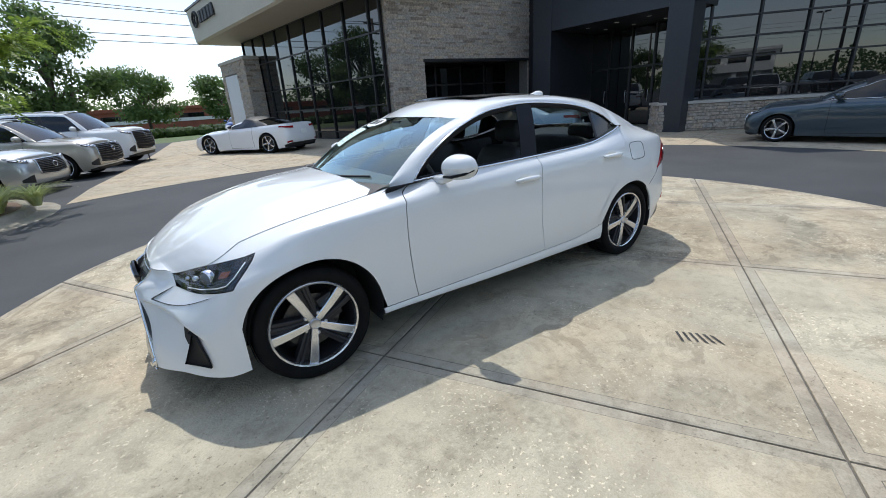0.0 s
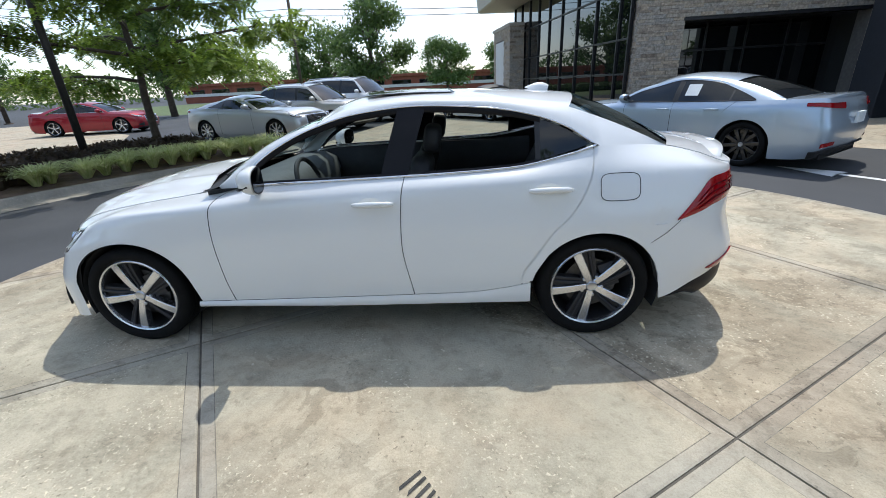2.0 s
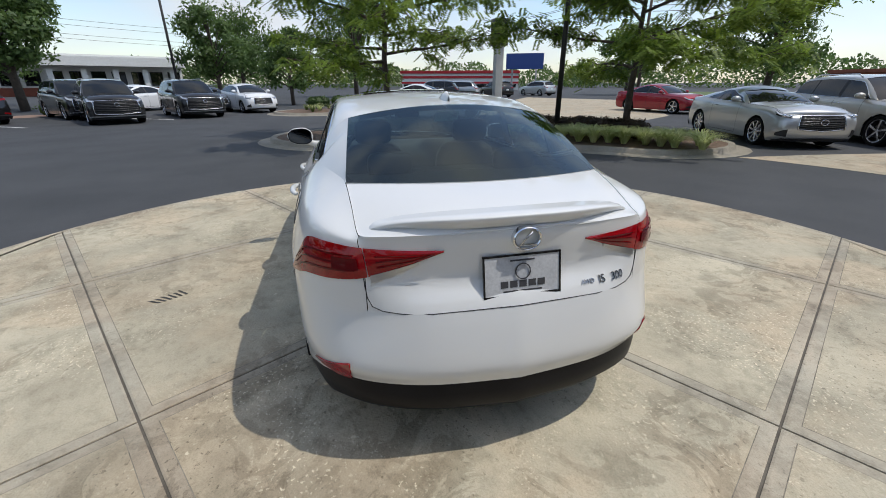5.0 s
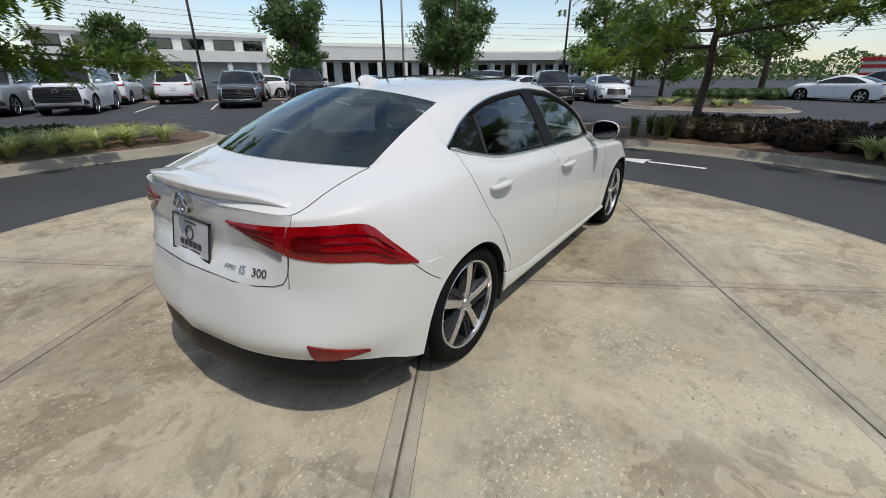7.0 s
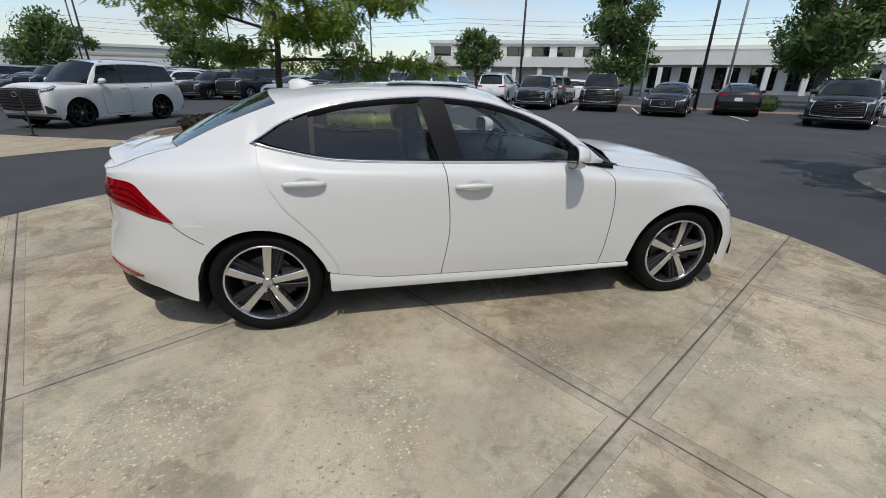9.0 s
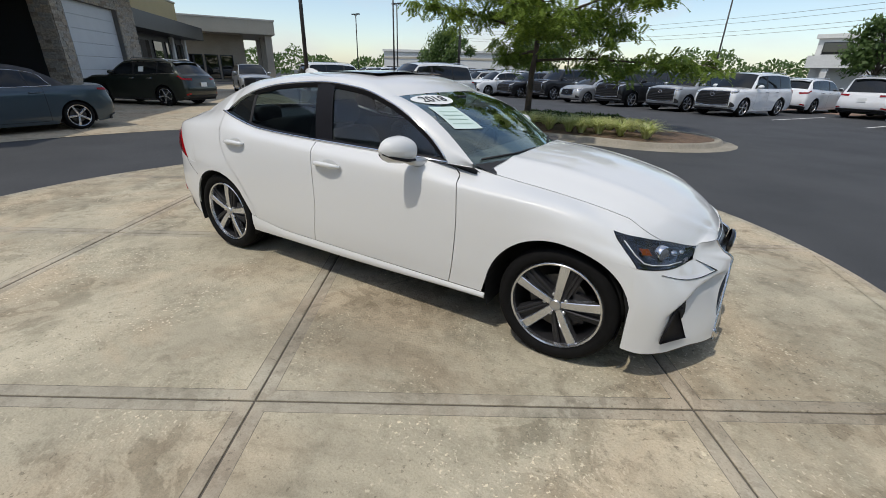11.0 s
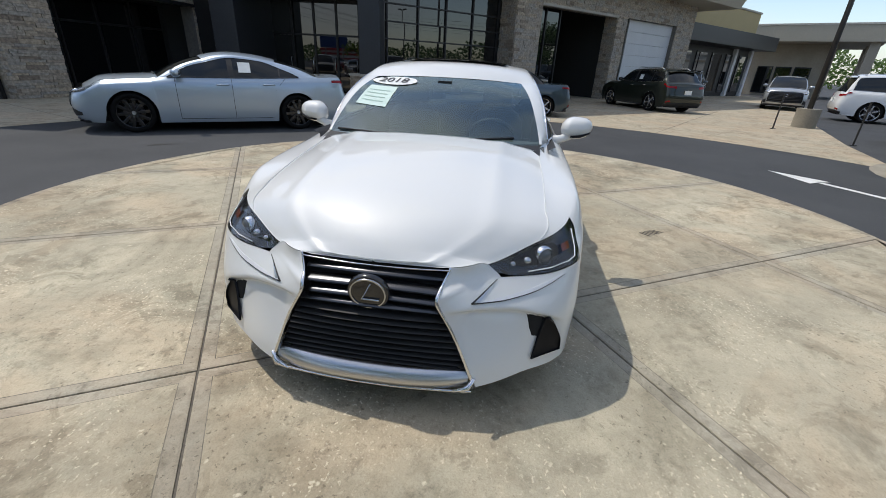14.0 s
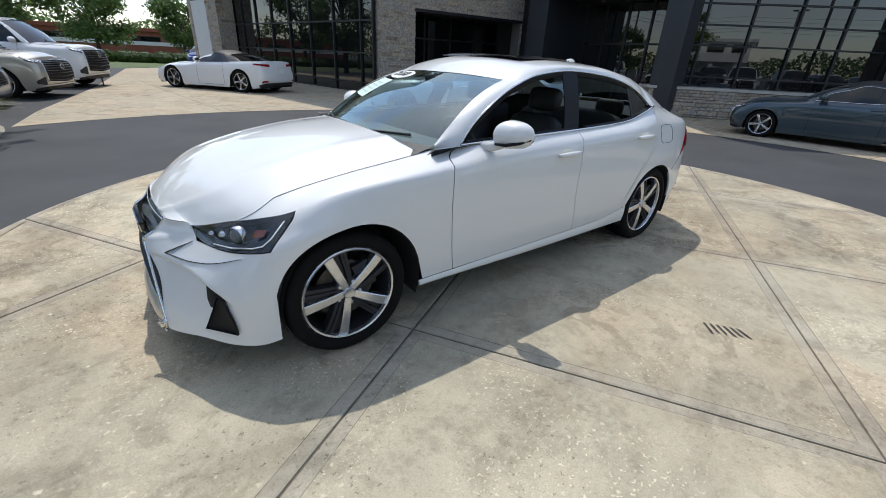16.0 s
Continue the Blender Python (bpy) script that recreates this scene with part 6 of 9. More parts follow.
RBADGE = Soup().lathe([(0.058, -0.02), (0.058, 0.006), (0.053, 0.010), (0.048, 0.006), (0.048, -0.01)], RB, 32).done("rear_badge", CHROME, saloon, True, 40, "chrome oval rear badge")
Soup().tube([(-2.331, -0.034, 0.988), (-2.335, 0.010, 0.938), (-2.335, -0.054, 0.938)], 0.005, 6).done("badge_mark", CHROME, RBADGE, True)


def letters(name, text, size, m, material, parent, deep=0.002):
    cu = bpy.data.curves.new(name, "FONT")
    cu.body, cu.size, cu.extrude, cu.align_x, cu.align_y = text, size, deep, "CENTER", "CENTER"
    probe = bpy.data.objects.new(name, cu)
    me = bpy.data.meshes.new_from_object(probe)
    bpy.data.objects.remove(probe)
    me.materials.clear()
    me.materials.append(material)
    ob = new(name, me)
    ob.parent = parent
    ob.matrix_local = m
    return ob


letters("model_lettering", "IS", 0.048, skin_frame(-0.375, 0.742, -1), BADGE_CHROME, saloon)
letters("number_lettering", "300", 0.048, skin_frame(-0.458, 0.742, -1), BADGE_CHROME, saloon)
letters("drive_lettering", "AWD", 0.026, skin_frame(-0.305, 0.742, -1), BADGE_CHROME, saloon)
spoiler = []
for s in np.linspace(1, -1, 33):
    a = abs(s)
    y = 0.556 * s
    xf = -2.10 + 0.03 * a**2
    zf = float(deck_z(-2.15)) - 0.012 - 0.045 * a**2.4
    xr = -2.328 + 0.165 * a**2.6
    zt = 1.050 - 0.018 * a**2 - 0.028 * a**8
    e = 1 - a**5
    zt = zt - 0.022 * (1 - e)
    spoiler.append([(xf, y, zf + 0.003 * e), (xf * 0.66 + xr * 0.34, y, zf * 0.72 + zt * 0.28 - 0.003 * e), (xf * 0.3 + xr * 0.7, y, zf * 0.34 + zt * 0.66), (xr + 0.004, y, zt + 0.002), (xr, y, zt - 0.004), (xr + 0.010, y, zt - 0.022 + 0.006 * a**4), (xr + 0.030, y, zt - 0.046 + 0.016 * a**4)])
spoiler = [[spoiler[0][0]] * 7] + spoiler + [[spoiler[-1][0]] * 7]
panel("spoiler", spoiler, WHITE, saloon, 0)

# mirrors, handles, filler flap, aerial fin, wipers
for sign in (1, -1):
    tall = pchip([0.0, 0.12, 0.35, 0.7, 0.93, 1.0], [0.030, 0.060, 0.076, 0.068, 0.042, 0.012])
    deep = pchip([0.0, 0.2, 0.6, 0.92, 1.0], [0.050, 0.090, 0.092, 0.058, 0.015])
    rows = []
    for q in np.linspace(0, 1, 16):
        ring = []
        for k in range(21):
            a = 2 * math.pi * k / 20
            c, h = math.cos(a), math.sin(a)
            back_x = 0.462 - 0.040 * q
            out_x = float(deep(q)) * abs(c) ** 0.9 if c > 0 else -0.012 * abs(c) ** 0.5
            ring.append((back_x + out_x, sign * (0.848 + 0.212 * q), 1.036 + 0.010 * q + float(tall(q)) * math.copysign(abs(h) ** (0.9 if c > 0 else 0.75), h)))
        rows.append(ring)
    rows = [[(0.48, sign * 0.842, 1.034)] * 21] + rows + [[(0.428, sign * 1.063, 1.046)] * 21]
    MIR = Soup().sheet(rows).done("door_mirror", WHITE, saloon, True)
    rim_rows = [[(0.447 - 0.040 * q, sign * (0.848 + 0.212 * q), 1.036 + 0.010 * q + h * float(tall(q)) * 0.93) for q in np.linspace(0.03, 0.97, 12)] for h in (-1, -0.5, 0, 0.5, 1)]
    panel("mirror_rim", rim_rows, BLACK_SATIN, MIR, 0, sign < 0)
    face_rows = [[(0.4445 - 0.040 * q, sign * (0.848 + 0.212 * q), 1.036 + 0.010 * q + h * float(tall(q)) * 0.82) for q in np.linspace(0.08, 0.93, 12)] for h in (-1, -0.5, 0, 0.5, 1)]
    panel("mirror_glass", face_rows, MIRROR, MIR, 0, sign < 0, "mirror glass")
    Soup().tube([(0.515, sign * 0.785, 0.955), (0.505, sign * 0.85, 0.968), (0.492, sign * 0.905, 0.995)], [0.034, 0.027, 0.032], 10).done("mirror_foot", WHITE, MIR, True)
    Soup().tube([(0.545, sign * 0.905, 0.992), (0.535, sign * 0.97, 0.996), (0.49, sign * 1.030, 1.012), (0.435, sign * 1.055, 1.030)], [0.007, 0.009, 0.008, 0.005], 6).done("mirror_indicator", BLACK_SATIN, MIR, True)
    for x, z, who in ((-0.16, 0.862, FRONT_DOORS), (-1.13, 0.905, REAR_DOORS)):
        door = who[0] if sign > 0 else who[1]
        y = 0.884 - (0.004 if x > -1 else 0.018)
        bowl = []
        for r in (1.0, 0.75, 0.4):
            bowl.append([(x + 0.075 * r * math.cos(a) + 0.02, sign * (y + 0.0045 - 0.006 * (1 - r)), z + 0.040 * r * math.sin(a) + 0.006) for a in np.linspace(0, 2 * math.pi, 25)])
        panel("handle_recess", bowl, WHITE, door, 0, sign > 0)
        grip = [(x + 0.115 - 0.225 * t, sign * (y + 0.012 + 0.026 * math.sin(math.pi * min(1, t * 1.02)) ** 0.5), z + 0.010 + 0.006 * math.sin(math.pi * t)) for t in np.linspace(0, 1, 14)]
        Soup().tube(grip, [0.010 + 0.007 * math.sin(math.pi * t) ** 0.5 for t in np.linspace(0, 1, 14)], 10).done("door_handle", WHITE, door, True)
    Soup().tube([on_screen((sign * 0.30 - 0.05 + dy) / 0.69, u, 0.010) for dy, u in ((-0.28, 0.03), (0.0, 0.05), (0.28, 0.065))], 0.007, 6).done("wiper", BLACK_MATT, saloon, True)
cowl = [[(cx0 + (0.80 + dx - cx0) * abs(s) ** 2, 0.69 * s, z0 + (0.945 - z0 + dz) * abs(s) ** 2) for s in np.linspace(1, -1, 21)] for cx0, z0, dx, dz in ((0.955, 0.968, -0.02, 0.022), (1.01, 0.966, 0.06, 0.0), (1.12, 0.950, 0.16, -0.03))]
panel("cowl", cowl, BLACK_MATT, saloon, 0, True)
flap = []
for t in np.linspace(0, 2 * math.pi, 33):
    c, q = math.cos(t), math.sin(t)
    w = -1.50 + 0.105 * math.copysign(abs(c) ** 0.45, c)
    v = v_of(w, 0.915 + 0.070 * math.copysign(abs(q) ** 0.45, q))
    p = body_at(w, v)
    flap.append((p[0], p[1] + 0.0006, p[2]))
Soup().tube(flap, 0.0022, 5).done("filler_flap_gap", BLACK_MATT, saloon, True)
fin = Soup()
rows = []
for t in np.linspace(0, 1, 9):
    x = -1.09 - 0.155 * t
    h = 0.072 * math.sin(math.pi * min(1, 0.55 * t + 0.02)) ** 1.0 if t < 0.95 else 0.066
    w = 0.028 * math.sin(math.pi * (0.08 + 0.84 * t)) + 0.004
    z0 = 1.402 - 0.06 * (t - 0.3)
    rows.append([(x, -w, z0), (x - 0.004, -w * 0.5, z0 + h * 0.7), (x - 0.012, 0, z0 + h), (x - 0.004, w * 0.5, z0 + h * 0.7), (x, w, z0)])
fin.sheet(rows).done("aerial_fin", WHITE, saloon, True)

# cabin
s = Soup()
s.box(-1.45, -0.70, 0.24, 0.95, 0.70, 0.30)
for sign in (1, -1):
    Soup().sheet([[(x, sign * y, z) for x, z in ((-1.25, z0), (-0.3, z0 - 0.02), (0.66, z0 - 0.035), (0.85, z0 - 0.04))] for y, z0 in ((0.745, 0.32), (0.735, 0.80), (0.745, 0.985), (0.785, 1.005))]).done("door_card", CABIN, saloon, True)
s.done("cabin_floor", CABIN, saloon)
dash = [[(0.95, y, 0.90), (0.80, y, 0.945), (0.60, y, 0.95), (0.50, y, 0.90), (0.47, y, 0.78), (0.55, y, 0.45)] for y in np.linspace(-0.72, 0.72, 9)]
panel("dashboard", dash, DASH, saloon, 0)
Soup().tube([(0.36 + 0.05 * math.sin(a), 0.37 + 0.185 * math.cos(a), 0.875 + 0.178 * math.sin(a)) for a in np.linspace(0, 2 * math.pi, 33)], 0.016, 8).box(0.40, 0.30, 0.81, 0.48, 0.44, 0.90).tube([(0.37, 0.19, 0.87), (0.42, 0.37, 0.86), (0.37, 0.55, 0.87)], 0.018, 6).done("steering_wheel", CABIN, saloon, True, 40)
s = Soup().box(0.10, -0.13, 0.30, 0.52, 0.13, 0.66, None, 0.03)
s.box(-0.60, -0.12, 0.30, 0.10, 0.12, 0.58, None, 0.03)
s.done("centre_console", CABIN, saloon)


def cushion(s, cx, cy, cz, lx, ly, lz, m=None):
    g = []
    for i in range(9):
        a = math.pi * i / 8
        row = []
        for k in range(17):
            b = 2 * math.pi * k / 16
            p = [math.copysign(abs(t) ** 0.5, t) for t in (math.sin(a) * math.cos(b), math.sin(a) * math.sin(b), math.cos(a))]
            q = Vector((cx + lx * p[0], cy + ly * p[1], cz + lz * p[2]))
            row.append(tuple(m @ q if m else q))
        g.append(row)
    s.sheet(g)


for cy in (0.37, -0.37):
    seat = new("front_seat")
    seat.parent = saloon
    for nm, args, tilt in (("seat_cushion", (0.02, cy, 0.46, 0.27, 0.25, 0.10), 0), ("seat_back", (-0.33, cy, 0.76, 0.085, 0.25, 0.31), -0.28), ("head_rest", (-0.47, cy, 1.155, 0.055, 0.135, 0.085), -0.12)):
        s = Soup()
        pivot = Matrix.Translation((args[0], cy, args[2])) @ Matrix.Rotation(tilt, 4, "Y") @ Matrix.Translation((-args[0], -cy, -args[2]))
        cushion(s, *args, pivot)
        s.done(nm, CABIN, seat, True)
bench = new("rear_bench")
bench.parent = saloon
for nm, args, tilt in (("seat_cushion", (-0.92, 0, 0.47, 0.26, 0.64, 0.10), 0), ("seat_back", (-1.25, 0, 0.78, 0.09, 0.62, 0.28), -0.42)):
    s = Soup()
    pivot = Matrix.Translation((args[0], 0, args[2])) @ Matrix.Rotation(tilt, 4, "Y") @ Matrix.Translation((-args[0], 0, -args[2]))
    cushion(s, *args, pivot)
    s.done(nm, CABIN, bench, True)
for cy in (0.36, -0.36):
    s = Soup()
    cushion(s, -1.37, cy, 1.075, 0.05, 0.125, 0.07)
    s.done("head_rest", CABIN, bench, True)
shelf = Soup().add([(-1.35, -0.6, 1.03), (-1.35, 0.6, 1.03), (-1.93, 0.52, 1.06), (-1.93, -0.52, 1.06)], [(0, 1, 2, 3)]).done("parcel_shelf", CABIN, saloon)
lining = [[(x, y, float(roof_cz(x)) - 0.035 - 0.05 * (abs(y) / 0.5) ** 2) for y in np.linspace(-0.5, 0.5, 9)] for x in np.linspace(-1.30, 0.16, 9)]
panel("roof_lining", lining, CABIN_LIGHT, saloon, 0)
Soup().box(-0.012, -0.11, -0.03, 0.012, 0.11, 0.03, Matrix.Translation((0.22, 0, 1.235)) @ Matrix.Rotation(0.2, 4, "Y"), 0.01).box(0.02, -0.05, 0.03, 0.12, 0.05, 0.075, Matrix.Translation((0.22, 0, 1.215))).done("rear_view_mirror", BLACK_MATT, saloon)


sheet = [[on_screen(s, u) for s in np.linspace(-0.90, -0.54, 5)] for u in np.linspace(0.36, 0.70, 5)]
panel("window_paper", sheet, PAPER_GREEN, WINDSCREEN, 0, True, "pale green printed sheet")
oval = Soup()
ring = [on_screen(-0.66 + 0.31 * math.cos(a), 0.850 + 0.105 * math.sin(a), 0.005) for a in np.linspace(0, 2 * math.pi, 37)[:-1]]
oval.add([on_screen(-0.66, 0.850, 0.005)] + ring, [(0, 1 + k, 1 + (k + 1) % 36) for k in range(36)])
YEAR = oval.done("year_sticker", PAPER, WINDSCREEN, label="white oval year sticker")
a0, a1, b1 = Vector(on_screen(-0.66, 0.850, 0.008)), Vector(on_screen(-0.56, 0.850, 0.008)), Vector(on_screen(-0.66, 0.92, 0.008))
ex = (a1 - a0).normalized()
ez = ex.cross((b1 - a0).normalized()).normalized()
ey = ez.cross(ex)
m = Matrix((ex, ey, ez)).transposed().to_4x4()
m.translation = a0
letters("year_lettering", "2018", 0.115, m, INK, YEAR, 0.001)
letters_bars = Soup()
for u in (0.42, 0.48, 0.54, 0.60):
    letters_bars.sheet([[on_screen(s, uu, 0.006) for s in np.linspace(-0.86, -0.60, 4)] for uu in (u, u + 0.012)])
letters_bars.done("paper_print", plain("faint_print", (0.40, 0.55, 0.48), 0.8), WINDSCREEN)


# ---- parked cars ----
KINDS = {
    #         length width height base  tyre  clear over  nose  hood  beltf beltr tail  cowl  rf     rr     back   quarter
    "saloon": (4.97, 1.865, 1.445, 2.87, 0.345, 0.17, 0.98, 0.74, 0.97, 0.955, 1.02, 1.04, 0.98, 0.22, -1.08, -1.88, -1.50),
    "coupe": (4.79, 1.88, 1.42, 2.88, 0.345, 0.17, 0.95, 0.80, 1.00, 0.99, 1.07, 1.06, 0.78, 0.02, -1.00, -1.78, -1.32),
    "cabrio": (4.37, 1.75, 1.41, 2.66, 0.315, 0.16, 0.80, 0.70, 0.94, 0.93, 0.97, 0.97, 0.64, -0.02, -0.88, -1.28, -0.98),
    "tourer": (4.76, 1.92, 1.33, 2.87, 0.360, 0.15, 0.92, 0.64, 0.90, 0.90, 0.99, 1.01, 0.52, -0.15, -0.85, -1.48, -1.05),
    "crossover": (4.80, 1.89, 1.70, 2.79, 0.365, 0.20, 0.96, 0.92, 1.09, 1.08, 1.18, 1.10, 1.00, 0.28, -1.72, -2.16, -1.90),
    "offroader": (4.88, 1.89, 1.84, 2.79, 0.390, 0.24, 0.93, 1.07, 1.18, 1.16, 1.20, 1.12, 0.95, 0.42, -2.10, -2.34, -2.16),
    "wagon": (5.30, 2.04, 1.92, 3.05, 0.410, 0.25, 0.98, 1.15, 1.26, 1.24, 1.27, 1.18, 1.15, 0.52, -2.25, -2.56, -2.36),
    "hatch": (4.50, 1.78, 1.50, 2.70, 0.325, 0.17, 0.88, 0.80, 1.01, 1.00, 1.11, 1.04, 0.98, 0.25, -1.50, -1.98, -1.66),
}


class Flank:
    """The left side of a car body as a sheet: w runs from the nose (3) to the tail (-3), v from the sill (0) to the belt (5)."""

    def __init__(self, kind):
        L, W, H, WB, R, clear, over, nose, hood, beltf, beltr, tail, cowl, rf, rr, back, quarter = KINDS[kind]
        half, front = W / 2, WB / 2 + over
        rear = front - L
        boxy = kind in ("crossover", "offroader", "wagon")
        w = self.w = np.linspace(-3, 3, 481)
        c = (0.965, 0.90, 0.74) if boxy else (0.945, 0.84, 0.63)
        x = pchip([-3, -2.7, -2.4, -2.1, -1.8, -1.6, 1.6, 1.8, 2.1, 2.4, 2.7, 3], [rear, rear + 0.015, rear + 0.06, rear + 0.17, rear + 0.42, rear + 0.68, front - 0.72, front - 0.50, front - 0.26, front - 0.11, front - 0.035, front])(w)
        y = half * pchip([-3, -2.7, -2.4, -2.1, -1.8, -1.6, -0.3, 0.5, 1.6, 1.8, 2.1, 2.4, 2.7, 3], [0, c[2] * 0.66, c[1] * 0.95, c[0], 0.985, 0.995, 1, 1, 0.99, 0.975, c[0], c[1], c[2] * 0.72, 0])(w)
        top = pchip([rear, rear + 0.22, back + 0.02, (back + cowl) / 2, cowl - 0.1, cowl + 0.12, (cowl + front) / 2 + 0.15, front - 0.35, front - 0.12, front], [tail - 0.015, tail, beltr, (beltf + beltr) / 2 - 0.01, beltf, hood - 0.03, (hood * 0.62 + nose * 0.38), nose + 0.05, nose, nose - 0.01])(x)
        f, r = np.clip((w - 1.6) / 0.8, 0, 1) ** 1.4, np.clip((-w - 1.6) / 0.8, 0, 1) ** 1.4
        m = 1 - f - r
        low = clear + 0.03 * f + 0.10 * r
        h = top - low
        bonnet = np.clip((x - cowl + 0.25) / 0.4, 0, 1) * (1 - f)
        lines = []
        for zf, zs, zr, inf, ins, inr in ((0, 0, 0, 0.09, 0.035, 0.10), (0.22, 0.17, 0.18, 0.012, 0.012, 0.015), (0.52, 0.50, 0.45, 0.0, 0.0, 0.0), (0.74, 0.74, 0.68, 0.018, 0.002, 0.045), (0.91, 0.885, 0.88, 0.060, 0.018, 0.075), (1, 1, 1, 0.19, 0.085, 0.125)):
            z = low + h * (zf * f + zs * m + zr * r)
            inset = inf * f + ins * m + inr * r
            extra = 0.075 * bonnet if zs == 1 else 0
            shrink = np.clip(1 - (inset * 0.9 + extra) / half, 0, 1)
            lines.append(np.stack([x - np.where(w > 0, inf, -inr) * (f + r), y * shrink, z], -1))
        self.t = np.stack(lines, 1)
        step = np.diff(self.t, axis=1)
        self.s = np.zeros_like(self.t)
        with np.errstate(all="ignore"):
            self.s[:, 1:-1] = np.where(step[:, :-1] * step[:, 1:] > 0, 2 / (1 / step[:, :-1] + 1 / step[:, 1:]), 0.0)
        self.s[:, 0], self.s[:, -1] = step[:, 0], step[:, -1]
        self.front, self.rear, self.half = front, rear, half

    def at(self, w, v):
        """Points for arrays w and v of one shape."""
        w, v = np.broadcast_arrays(np.asarray(w, float), np.asarray(v, float))
        k = np.clip((w + 3) * 80, 0, 479.999)
        i = k.astype(int)
        a = (k - i)[..., None]
        v = np.clip(v, 0, 4.9999)
        j = v.astype(int)
        u = (v - j)[..., None]

        def pick(t, jj):
            return t[i, jj] * (1 - a) + t[i + 1, jj] * a

        return pick(self.t, j) * (2 * u**3 - 3 * u**2 + 1) + pick(self.s, j) * (u**3 - 2 * u**2 + u) + pick(self.t, j + 1) * (3 * u**2 - 2 * u**3) + pick(self.s, j + 1) * (u**3 - u**2)

    def w_at(self, x, v=5):
        """The w at which the line v reaches the length x."""
        return float(np.interp(x, np.maximum.accumulate(self.t[:, v, 0] + np.arange(481) * 1e-7), self.w))

    def v_at(self, w, z):
        p = self.at(w, np.linspace(0, 5, 101))[:, 2]
        return float(np.interp(z, np.maximum.accumulate(p + np.arange(101) * 1e-7), np.linspace(0, 5, 101)))

    def patch(self, w0, w1, lo, hi, cols, rows, out=0.004):
        """A grid on the skin, lifted off it by out; lo and hi: the v at its two ends in w."""
        a, b = np.meshgrid(np.linspace(0, 1, cols), np.linspace(0, 1, rows))
        ws, vl, vh = w0 + (w1 - w0) * a, lo[0] + (lo[1] - lo[0]) * a, hi[0] + (hi[1] - hi[0]) * a
        vs = vl + (vh - vl) * b
        e = 0.02
        p = self.at(ws, vs)
        n = np.cross(self.at(ws - e, vs) - self.at(ws + e, vs), self.at(ws, vs + e) - self.at(ws, vs - e))
        n /= np.linalg.norm(n, axis=-1, keepdims=True) + 1e-9
        return p - n * np.sign((n * (np.sign(ws)[..., None] * (1, 0, 0) * (np.abs(ws) > 2)[..., None] + (0, 1, 0))).sum(-1, keepdims=True)) * -out


